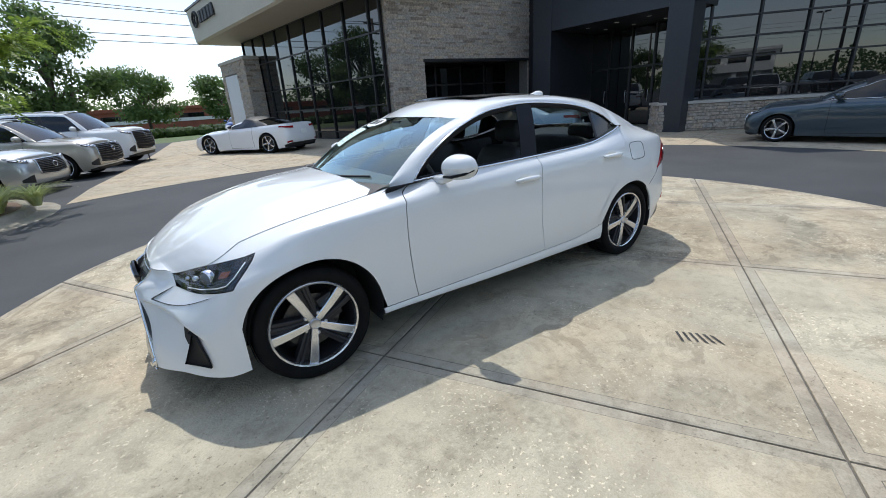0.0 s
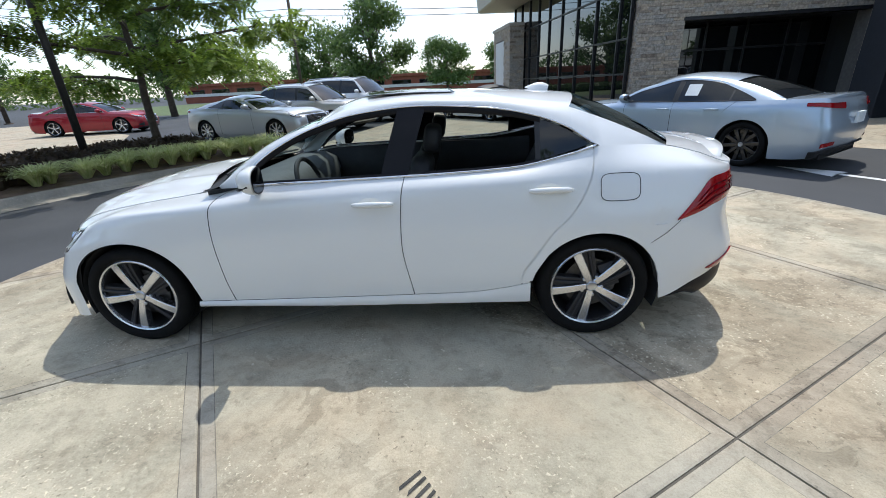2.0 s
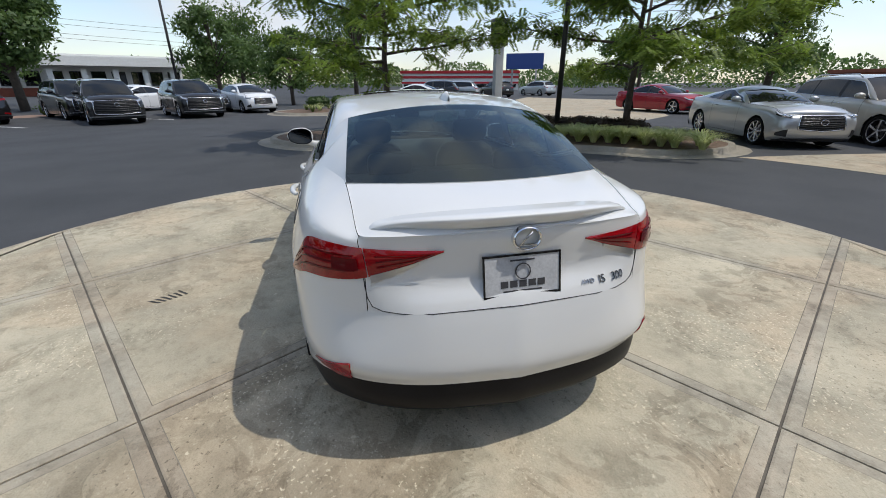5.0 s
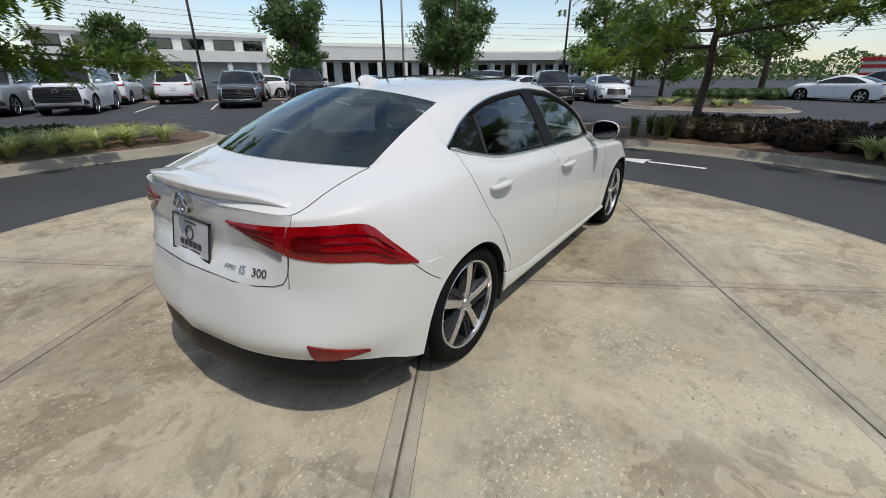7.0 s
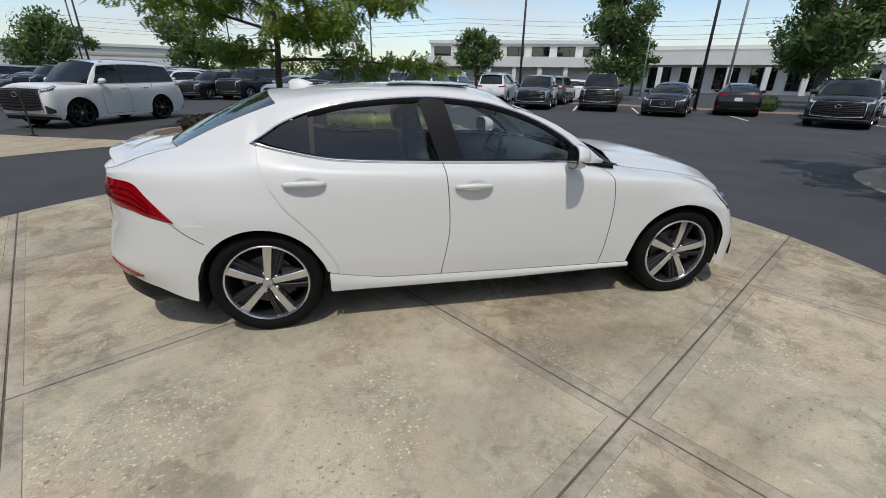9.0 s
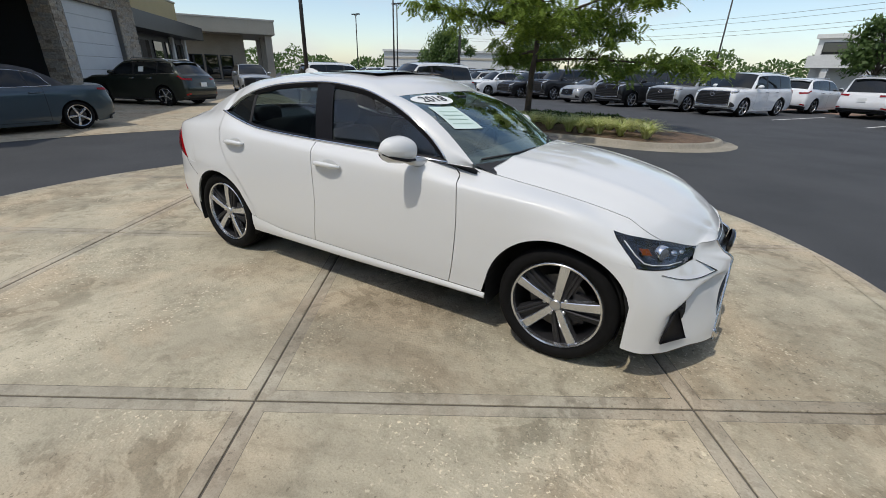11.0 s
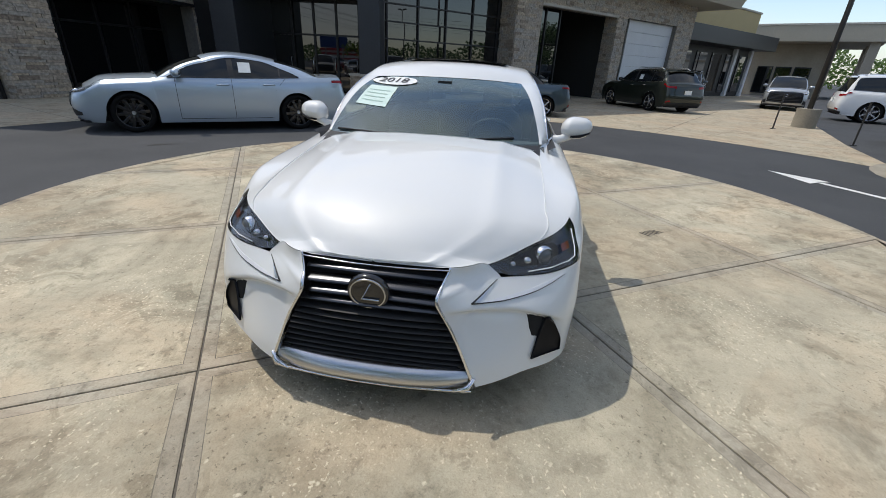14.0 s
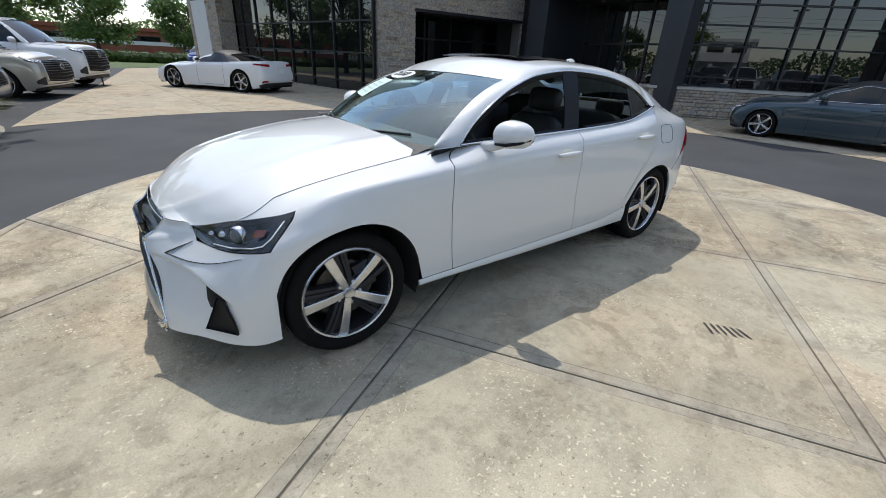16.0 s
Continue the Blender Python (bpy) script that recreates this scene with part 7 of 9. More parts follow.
def other_car(kind, color, x, y, heading, label, detail=1, rims=None, glass=DARK_GLASS, grille="chrome", soft_top=False, name="parked_car", spokes=7, sticker=False):
    """A parked car of a general kind: pressed body, bonnet, glazed cabin, wheels, lamps and trim."""
    L, W, H, WB, R, clear, over, nose, hood, beltf, beltr, tail, cowl, rf, rr, back, quarter = KINDS[kind]
    car = thing(name, label, "car", Matrix.Translation((x, y, -0.01)) @ Matrix.Rotation(radians(heading), 4, "Z"), "parked cars")
    k = Flank(kind)
    half, front, rear = k.half, k.front, k.rear
    boxy = kind in ("crossover", "offroader", "wagon")
    trim = CHROME if grille == "chrome" else BLACK_GLOSS
    arches, ar = (WB / 2, -WB / 2), R * 1.14
    # flanks, nose and tail
    n = 40 if detail else 26
    xs = np.concatenate([np.linspace(k.t[0, 2, 0], k.t[-1, 2, 0], n)] + [c + ar * np.cos(np.linspace(0, math.pi, 19 if detail else 13)) for c in arches])
    ws = np.unique(np.concatenate([[k.w_at(px, 2) for px in xs if rear + 0.5 < px < front - 0.5], np.linspace(-3, -1.6, 14), np.linspace(1.6, 3, 14)]))
    rows = 12 if detail else 9
    grid = np.zeros((rows, len(ws), 3))
    for j, w in enumerate(ws):
        lo, px = 0.0, float(k.at(w, 1.5)[0])
        for c in arches:
            if abs(px - c) < ar:
                lo = max(lo, k.v_at(w, R * 0.97 + math.sqrt(max(0, ar**2 - (px - c) ** 2))))
        grid[:, j] = k.at(w, lo + (5 - lo) * np.linspace(0, 1, rows))
        bulge = max(math.exp(-(((px - c) / (ar * 1.15)) ** 4)) for c in arches)
        grid[:, j, 1] += 0.014 * bulge * np.exp(-((np.linspace(0, 1, rows) / 0.45) ** 2)) * (abs(w) < 2.2)
    s = Soup().sheet(grid)
    s.add(mirrored(grid).reshape(-1, 3), [tuple(reversed(q)) for q in s.f])
    body = s.done("body", color, car, True, 50)
    Soup().box(rear + 0.15, -half * 0.80, clear + 0.02, front - 0.15, half * 0.80, clear + 0.30).done("underbody", DARK, car)
    for c in arches:
        arc = [(c + ar * math.cos(a), R * 0.97 + ar * math.sin(a)) for a in np.linspace(-0.4, math.pi + 0.4, 16)]
        for sg in (1, -1):
            Soup().sheet([[(px, sg * yy, pz) for px, pz in arc] for yy in (half * 0.965, half * 0.55)]).add([(px, sg * half * 0.56, pz) for px, pz in arc], [tuple(range(16))]).done("wheel_housing", DARK, car)

    def lid(name, w_from, w_to, bow, crown, cols=8):
        out = []
        for w in np.linspace(w_from, w_to, 16 if detail else 10):
            ex, ey, ez = k.at(w, 5.0)
            q = (w - w_from) / (w_to - w_from)
            end = k.at(math.copysign(3.0, w_to), 5.0)[0]
            cx = ex + bow * (1 - q**4)
            cx = min(cx, end - 0.02 * (3 - w)) if w_to > 0 else max(cx, end + 0.02 * (3 + w))
            cz = ez + crown * (1 - q**5)
            out.append([(cx + (ex - cx) * t * t, max(ey, 0.004) * u, cz + (ez - cz) * t**2.6) for u, t in ((u, abs(u)) for u in np.linspace(1, -1, 2 * cols + 1))])
        panel(name, out, color, car, 0.0, w_to > 0)

    wc, wb = k.w_at(cowl - 0.04), k.w_at(back + 0.03)
    lid("bonnet", wc, 3.0, 0.13, 0.055)
    lid("tailgate" if boxy or kind == "hatch" else "boot_lid", wb, -3.0, -0.10, 0.035)
    seam_w = np.linspace(wc, 2.93, 18)
    for sg in (1, -1):
        Soup().tube(k.at(seam_w, 4.97) * (1, sg, 1) + (0, 0, 0.001), 0.0035, 4).done("bonnet_seam", DARK, body)
    # cabin
    cabin = CABIN if soft_top else color
    yt = half * (0.70 if boxy else 0.63)
    belt_p = k.t[:, 5]
    belt_y, belt_z = lambda px: np.interp(px, belt_p[:, 0], belt_p[:, 1]), lambda px: np.interp(px, belt_p[:, 0], belt_p[:, 2])
    mid = (rf + rr) / 2 + (0.15 if not boxy else 0.0)
    drop = 0.045 if boxy else 0.085
    rail = pchip([rr, (rr + mid) / 2, mid, (mid + rf) / 2, rf], [H - 0.07 - drop * 1.05, H - 0.07 - drop * 0.30, H - 0.07, H - 0.07 - drop * 0.25, H - 0.07 - drop])
    roof_c = pchip([rr - 0.06, (rr + mid) / 2, mid, (mid + rf) / 2, rf + 0.10], [H - drop * 1.05 - 0.01, H - drop * 0.28, H, H - drop * 0.25, H - drop - 0.015])
    zf, zr = float(rail(rf)), float(rail(rr))
    by, bz = float(belt_y(cowl)), float(belt_z(cowl))
    ry, rz = float(belt_y(back)) * 0.90, float(belt_z(back))

    def rim_f(u):
        return np.array((cowl + (rf - cowl) * u, by * 0.97 * (1 - u) + yt * u, bz + (zf - bz) * u + 0.045 * math.sin(math.pi * u)))

    def rim_r(u):
        return np.array((back + (rr - back) * u, ry * (1 - u) + yt * 0.97 * u, rz + (zr - rz) * u + 0.030 * math.sin(math.pi * u)))

    gap = 0.05
    foot = cowl - 0.16
    dx = [quarter, quarter + 0.04, max(rr, quarter + 0.10), max(rr, quarter + 0.10) + 0.25, mid, rf, rf + (foot - rf) * 0.5, foot]
    qz = float(belt_z(quarter))
    rear_top = float(rail(max(rr, quarter + 0.10))) - gap
    dz = [qz + 0.015, qz + (0.62 if boxy else 0.16) * (rear_top - qz), rear_top - (0.02 if boxy else 0.04), float(rail(max(rr, quarter + 0.10) + 0.25)) - gap, float(rail(mid)) - gap, zf - gap - 0.02, float(belt_z(foot)) + 0.53 * (zf - float(belt_z(foot))), float(belt_z(foot)) + 0.01]
    dlo = pchip(dx, dz)

    def glass_y(px, pz):
        b = float(belt_z(px))
        t = (pz - b) / (float(rail(np.clip(px, rr, rf))) - b + 1e-6)
        t = max(t, 0)
        return float(belt_y(px)) * (1 - t) + (yt + 0.012) * t + 0.018 * math.sin(math.pi * min(1, t))

    shell = []
    for px in np.linspace(rr, rf, 20 if detail else 12):
        q = (px - rr) / (rf - rr)
        cx = (rr - 0.05) * (1 - q) + (rf + 0.08) * q
        low = np.array((px, glass_y(px, float(dlo(px))), float(dlo(px)))) if px > quarter else np.array((px, float(belt_y(px)), float(belt_z(px))))
        edge = np.array((px, yt, float(rail(px))))
        row = [low * (1 - b) + edge * b + np.array((0, 0.008, 0.004)) * math.sin(math.pi * b) for b in np.linspace(0, 1, 4)]
        row += [np.array((cx + (px - cx) * a * a, yt * a, float(roof_c(cx)) + (edge[2] - float(roof_c(cx))) * a**2.4)) for a in np.linspace(0.9, 0, 8)]
        shell.append(row + [p * (1, -1, 1) for p in row[-2::-1]])
    panel("roof", shell, cabin, car, 0)
    for sg in (1, -1):
        pillar, haunch = [], []
        for u in np.linspace(0, 1, 12):
            hi = rim_f(u)
            lo = np.array((hi[0], glass_y(hi[0], float(dlo(hi[0]))), float(dlo(hi[0])))) if hi[0] < foot else np.array((hi[0], float(belt_y(hi[0])), float(belt_z(hi[0]))))
            pillar.append([(lo * (1 - b) + hi * b + np.array((0, 0.010, 0.006)) * math.sin(math.pi * b)) * (1, sg, 1) for b in np.linspace(0, 1, 4)])
            hi = rim_r(u)
            lo = np.array((hi[0], glass_y(hi[0], float(dlo(hi[0]))), float(dlo(hi[0])))) if hi[0] > quarter else np.array((hi[0], float(belt_y(hi[0])), float(belt_z(hi[0]))))
            haunch.append([(lo * (1 - b) + hi * b + np.array((0, 0.012, 0.006)) * math.sin(math.pi * b)) * (1, sg, 1) for b in np.linspace(0, 1, 5)])
        panel("front_pillar", pillar, color, car, 0, sg > 0)
        panel("rear_pillar", haunch, cabin, car, 0, sg < 0)
        # side glass, in one dark band cut by the pillars
        cuts = {"cabrio": [(foot, -0.55), (-0.585, quarter)], "tourer": [(foot, quarter)], "coupe": [(foot, -0.62), (-0.66, quarter)], "saloon": [(foot, -0.20), (-0.30, -1.12), (-1.15, quarter)], "hatch": [(foot, -0.12), (-0.22, -1.05), (-1.09, quarter)]}.get(kind, [(foot, -0.10), (-0.21, -1.16), (-1.21, quarter)])
        for a0, a1 in cuts:
            cols = np.linspace(a0, a1, 12 if detail else 8)
            g = [[(px, sg * (glass_y(px, pz) + 0.003), pz) for px, pz in ((px, float(belt_z(px)) + 0.012 + max(0.002, float(dlo(px)) - float(belt_z(px)) - 0.012) * b) for px in cols)] for b in np.linspace(0, 1, 5)]
            panel("side_window", g, glass, car, 0, sg > 0)
        for (a0, a1), (b0, b1) in zip(cuts, cuts[1:]):
            g = [[(px, sg * (glass_y(px, pz) + 0.002), pz) for px, pz in ((px, float(belt_z(px)) + 0.012 + max(0.002, float(dlo(px)) - float(belt_z(px)) - 0.012) * b) for px in (a1, b0))] for b in np.linspace(0, 1, 5)]
            panel("door_pillar", g, BLACK_MATT, car, 0, sg > 0)
        edge_x = np.linspace(quarter, foot, 26)
        Soup().tube([(px, sg * (float(belt_y(px)) + 0.004), float(belt_z(px)) + 0.006) for px in edge_x], 0.008, 5).done("belt_trim", trim, car, True)
        if detail:
            Soup().tube([(px, sg * (glass_y(px, float(dlo(px))) + 0.004), float(dlo(px))) for px in edge_x], 0.006, 5).done("window_trim", trim, car, True)
        # doors: seams and handles
        doors = (cowl - 0.28, -0.24, -1.06 * WB / 2.85) if kind not in ("cabrio", "tourer", "coupe") else (cowl - 0.2, -0.78)
        seams = Soup()
        for i, px in enumerate(doors):
            last = i == len(doors) - 1 and len(doors) == 3
            vs = np.linspace(2.9 if last else 0.5, 4.95, 8)
            w = np.array([k.w_at(px - (0.10 * (v - 3.2) if last else 0), 2) for v in vs])
            p = k.at(w, vs) * (1, sg, 1) + (0, sg * 0.0025, 0)
            seams.sheet([[q - (0.004, 0, 0), q + (0.004, 0, 0)] for q in p])
        w = np.linspace(k.w_at(doors[-1] + 0.05, 2), k.w_at(doors[0], 2), 8)
        p = k.at(w, 0.55) * (1, sg, 1) + (0, sg * 0.0025, 0)
        seams.sheet([[q - (0, 0, 0.004), q + (0, 0, 0.004)] for q in p])
        seams.done("door_seam", DARK, body)
        for px in doors[1:]:
            hp = k.at(k.w_at(px + 0.16, 4), 3.75)
            hy, hz = sg * float(hp[1]), float(hp[2])
            Soup().tube([(hp[0] + 0.11, hy - sg * 0.004, hz), (hp[0] + 0.08, hy + sg * 0.030, hz), (hp[0] - 0.08, hy + sg * 0.030, hz + 0.004), (hp[0] - 0.11, hy - sg * 0.004, hz + 0.004)], 0.014, 6).done("door_handle", trim if boxy else color, car, True)
        mx, mz = cowl - 0.32, float(belt_z(cowl - 0.32)) + 0.085
        m = Soup().ball((mx, sg * (half + 0.06), mz), (0.09, 0.125, 0.078), 12, 8).tube([(mx + 0.02, sg * (half - 0.12), mz - 0.08), (mx, sg * (half + 0.01), mz - 0.04)], 0.028, 6)
        mirror = m.done("door_mirror", color, car, True)
        Soup().ball((mx - 0.03, sg * (half + 0.06), mz), (0.066, 0.110, 0.064), 10, 6).done("mirror_glass", BLACK_GLOSS, mirror, True)
        # lamps wrap round the corners
        lamp = panel("head_lamp", k.patch(1.86, 2.52, (4.50, 3.62), (4.72, 4.62), 12, 4, 0.006) * (1, sg, 1), bpy.data.materials["lens_grey"], car, 0.008, sg > 0)
        if detail:
            bulb = k.at(2.30, 4.2)
            Soup().ball((bulb[0] - 0.005, sg * bulb[1], bulb[2]), (0.045, 0.05, 0.042), 10, 6).ball((bulb[0] + 0.035, sg * (bulb[1] - 0.11), bulb[2] - 0.01), (0.04, 0.045, 0.038), 10, 6).done("lamp_reflector", CHROME, lamp, True)
            panel("lamp_shade", k.patch(1.98, 2.50, (4.02, 3.72), (4.30, 3.98), 10, 3, 0.009) * (1, sg, 1), BLACK_GLOSS, lamp, 0, sg > 0)
        panel("tail_lamp", k.patch(-1.84, -2.62, (3.95, 3.62), (4.35, 4.28), 12, 4, 0.006) * (1, sg, 1), RED_LENS, car, 0.008, sg < 0)
        panel("fog_intake", k.patch(2.14, 2.50, (1.05, 0.75), (1.35, 1.75), 7, 3, 0.004) * (1, sg, 1), BLACK_MATT, car, 0, sg > 0)
        panel("rear_reflector", k.patch(-2.18, -2.50, (0.95, 0.95), (1.25, 1.25), 5, 2, 0.005) * (1, sg, 1), RED_LENS, car, 0, sg < 0)
        if boxy:
            Soup().box(-WB / 2 + ar + 0.06, sg * (half - 0.10) - 0.07, clear + 0.015, WB / 2 - ar - 0.06, sg * (half - 0.10) + 0.09, clear + 0.06, None, 0.02).done("side_step", color if kind == "offroader" else BLACK_MATT, car)
            rail_p = [(rf - 0.18, sg * yt * 0.93, float(rail(rf)) + 0.03), (rf - 0.32, sg * yt * 0.94, H + 0.0), (rr + 0.32, sg * yt * 0.94, H - 0.01), (rr + 0.16, sg * yt * 0.93, float(rail(rr)) + 0.04)]
            Soup().tube(rail_p, 0.016, 6).done("roof_rail", SATIN if grille == "chrome" else BLACK_MATT, car, True)
    # screens
    def screen(rim, bow, crown):
        out = []
        for u in np.linspace(0, 1, 7):
            e = rim(u)
            cx, cz = e[0] + bow * (1 - 0.45 * u), e[2] + crown * (0.6 + 0.4 * u)
            out.append([(cx + (e[0] - cx) * v * v, e[1] * v, cz + (e[2] - cz) * v * v) for v in np.linspace(1, -1, 13)])
        return out

    panel("windscreen", screen(rim_f, 0.14, 0.045), SCREEN_GLASS if glass is not DARK_GLASS else glass, car, 0, False)
    panel("rear_window", screen(rim_r, -0.09, 0.045), DARK_GLASS, car, 0, True)
    if detail:
        Soup().tube([(cowl + 0.16, -0.45, bz + 0.05), (cowl + 0.13, 0.05, bz + 0.075)], 0.010, 5).tube([(cowl + 0.13, 0.10, bz + 0.075), (cowl + 0.06, 0.58, bz + 0.055)], 0.010, 5).done("wiper", BLACK_MATT, car)
    if boxy or kind == "hatch":
        sp = [[(rr - 0.04 - 0.16 * a, yt * 0.96 * v, H - drop * 1.05 - 0.028 - 0.035 * a - 0.05 * abs(v) ** 2.4) for v in np.linspace(1, -1, 11)] for a in (0, 0.5, 1)]
        panel("roof_spoiler", sp, color, car, 0.03)
    # grille, intake, plates, skirts
    both = lambda g: np.concatenate([g, (g * (1, -1, 1))[:, ::-1][:, 1:]], axis=1)
    wide, g0, g1 = (2.54, 1.25, 4.55) if boxy else (2.64, 1.75, 4.35)
    face = both(k.patch(wide, 3.0, (g0, g0 - 0.2), (g1, g1 + 0.2), 9, 9, 0.004))
    panel("grille_back", face, DARK, car, 0, True)
    g = Soup()
    for row in both(k.patch(wide, 3.0, (g0 + 0.2, g0), (g1 - 0.2, g1), 7, 9 if detail else 6, 0.012)):
        g.tube(row, 0.011, 5)
    g.done("grille", BLADE, car, True)
    loop = list(face[0]) + list(face[:, -1][1:]) + list(face[-1][::-1][1:]) + list(face[:, 0][::-1][1:])
    Soup().tube([(p[0] + 0.006, p[1], p[2]) for p in loop], 0.015, 6).done("grille_frame", trim, car, True)
    if detail:
        Soup().tube([(front + 0.016, 0.085 * math.cos(a), nose - 0.17 + 0.06 * math.sin(a)) for a in np.linspace(0, 2 * math.pi, 17)], 0.009, 5).done("badge", CHROME, car, True)
    panel("front_skirt", both(k.patch(2.05, 3.0, (0.0, 0.0), (0.35, 0.60), 12, 3, 0.005)), BLACK_MATT, car, 0.02, True)
    panel("rear_skirt", both(k.patch(-2.0, -3.0, (0.0, 0.0), (0.75, 0.75), 12, 3, 0.005)), BLACK_MATT, car, 0.02, False)
    if boxy and grille == "chrome":
        chin = both(k.patch(2.20, 3.0, (0.62, 0.62), (0.80, 0.86), 10, 2, 0.012))
        panel("chin_trim", chin, SATIN, car, 0.01, True)
    px = rear - 0.008
    pz = clear + 0.10 + 0.62 * (tail - clear - 0.10)
    Soup().box(px - 0.004, -0.155, pz - 0.08, px + 0.03, 0.155, pz + 0.075, None, 0.004).done("rear_plate", PAPER, car)
    if sticker:
        sx = -0.48
        Soup().sheet([[(qx, glass_y(qx, qz2) + 0.016, qz2) for qx in (sx - 0.13, sx + 0.09)] for qz2 in (float(belt_z(sx)) + 0.10, float(belt_z(sx)) + 0.28)]).done("price_sheet", PAPER, car)
    seg = 40 if detail else 20
    for wx in arches:
        for side in (1, -1):
            wheel(car, wx, side, R, R, half - 0.030, spokes, False, rims or ALLOY, GUNMETAL if rims is None else rims, seg)
    return car


plain("lens_grey", (0.42, 0.44, 0.46), 0.08, 0.2, coat=1.0, vary=0.3, scale=12)
SILVER_BLUE = paint("silver_blue_paint", (0.42, 0.50, 0.58), 0.55, 0.32)
SLATE = paint("slate_blue_paint", (0.055, 0.080, 0.10), 0.5, 0.30)
SILVER = paint("silver_paint", (0.50, 0.51, 0.51), 0.6, 0.33)
CHAMPAGNE = paint("champagne_paint", (0.50, 0.47, 0.41), 0.5, 0.34)
PURE_WHITE = paint("plain_white_paint", (0.76, 0.77, 0.77))
BLACK_PAINT = paint("black_paint", (0.010, 0.010, 0.011))
GREEN_BLACK = paint("green_black_paint", (0.018, 0.024, 0.018), 0.2)
GREY_PAINT = paint("grey_paint", (0.10, 0.115, 0.13), 0.5)
RED_PAINT = paint("red_paint", (0.28, 0.012, 0.022), 0.3)
BLUE_PAINT = paint("blue_paint", (0.03, 0.07, 0.22), 0.3)
BRIGHT_BLACK = plain("black_rim", (0.014, 0.014, 0.015), 0.25, 0.3, coat=0.5)


def heading_of(fx, fy, rx, ry):
    return math.degrees(math.atan2(fy - ry, fx - rx))


def between(kind, color, f, r, label, side=1, **more):
    """Stands a car with its visible wheels' contacts at f and r; side: 1 where these are its left wheels."""
    L, W = KINDS[kind][:2]
    a = math.atan2(f[1] - r[1], f[0] - r[0])
    mid = Vector(((f[0] + r[0]) / 2, (f[1] + r[1]) / 2))
    off = (W / 2 - 0.12) * side
    return other_car(kind, color, mid.x + off * math.sin(a), mid.y - off * math.cos(a), math.degrees(a), label, **more)


between("saloon", SILVER_BLUE, (-3.45, -6.28), (-5.15, -3.93), "pale silver-blue saloon with black wheels in the lane", 1, rims=BRIGHT_BLACK, grille="black", spokes=10, sticker=True)
between("cabrio", SLATE, (-10.60, -1.12), (-10.85, 1.60), "slate blue convertible with its black soft top up", 1, soft_top=True, spokes=5)
between("tourer", PURE_WHITE, (-0.10, -16.15), (-1.68, -14.0), "white grand touring convertible with a black top", 1, soft_top=True, spokes=5, grille="black")
between("crossover", GREEN_BLACK, (-18.75, 5.35), (-16.15, 6.40), "dark green-black crossover beside the stone piers", 1, spokes=5, sticker=True)
other_car("crossover", GREY_PAINT, -23.9, 10.4, -25, "dark grey crossover by the service wing", 0)
other_car("crossover", SILVER, -23.6, 15.6, -28, "silver crossover facing the lane", 1, grille="black")
between("offroader", PURE_WHITE, (-8.50, 11.15), (-7.35, 13.75), "pearl white off-roader with black wheels", 1, rims=BRIGHT_BLACK, grille="chrome", spokes=6)
between("offroader", PURE_WHITE, (-15.2, 17.4), (-16.3, 14.8), "white off-roader seen from behind its rear corner", -1, grille="chrome", spokes=6)
between("coupe", SILVER, (5.05, -9.85), (7.75, -10.75), "silver two-door coupe in a stall", -1, spokes=9)
between("crossover", CHAMPAGNE, (4.05, -12.5), (6.7, -13.4), "champagne crossover in a stall", -1, spokes=5)
between("wagon", PURE_WHITE, (3.25, -15.9), (6.1, -17.0), "tall white wagon in a stall", -1, spokes=6)
other_car("saloon", PURE_WHITE, 6.2, -21.4, 160, "white saloon in the last stall", 0)
other_car("saloon", BLUE_PAINT, -4.5, -36.0, 75, "blue saloon far across the apron", 0)
between("saloon", RED_PAINT, (15.2, -16.2), (17.95, -15.7), "dark red saloon beyond the trees", -1, spokes=5)
between("saloon", PURE_WHITE, (31.6, -4.0), (30.2, -6.6), "white saloon across the far lane", 1, spokes=5)
ROW = [
    ("crossover", PURE_WHITE, -11.9, 28.2, "white crossover"), ("crossover", BLACK_PAINT, -9.3, 28.0, "black crossover"), ("wagon", BLACK_PAINT, -6.9, 27.9, "black wagon with a chrome grille"),
    ("hatch", SILVER, -4.2, 25.6, "silver small crossover"), ("wagon", BLACK_PAINT, -1.6, 24.6, "black large wagon"), ("offroader", SILVER, 1.1, 23.2, "silver off-roader"),
    ("offroader", PURE_WHITE, 3.3, 21.9, "white off-roader with a dark grille"), ("crossover", GREY_PAINT, 9.4, 19.8, "dark grey crossover"), ("offroader", BLACK_PAINT, 12.4, 18.4, "black off-roader with a chrome grille"),
    ("saloon", BLACK_PAINT, 14.2, 15.2, "black saloon with a chrome grille"), ("crossover", BLACK_PAINT, 17.7, 9.9, "glossy black crossover with a chrome strip"),
    ("crossover", BLACK_PAINT, 20.4, 7.5, "glossy black crossover with a bright chin"), ("hatch", PURE_WHITE, 23.5, 5.4, "white hatchback"),
]
for kind, color, x, y, label in ROW:
    out = math.degrees(math.atan2(CY - 1.0 - y, CX - 3.0 - x))
    other_car(kind, color, x, y, -122 if x < 13 else (-135 if x < 16 else -150), label + " facing the lane", 1 if x > -5 else 0, spokes=6)
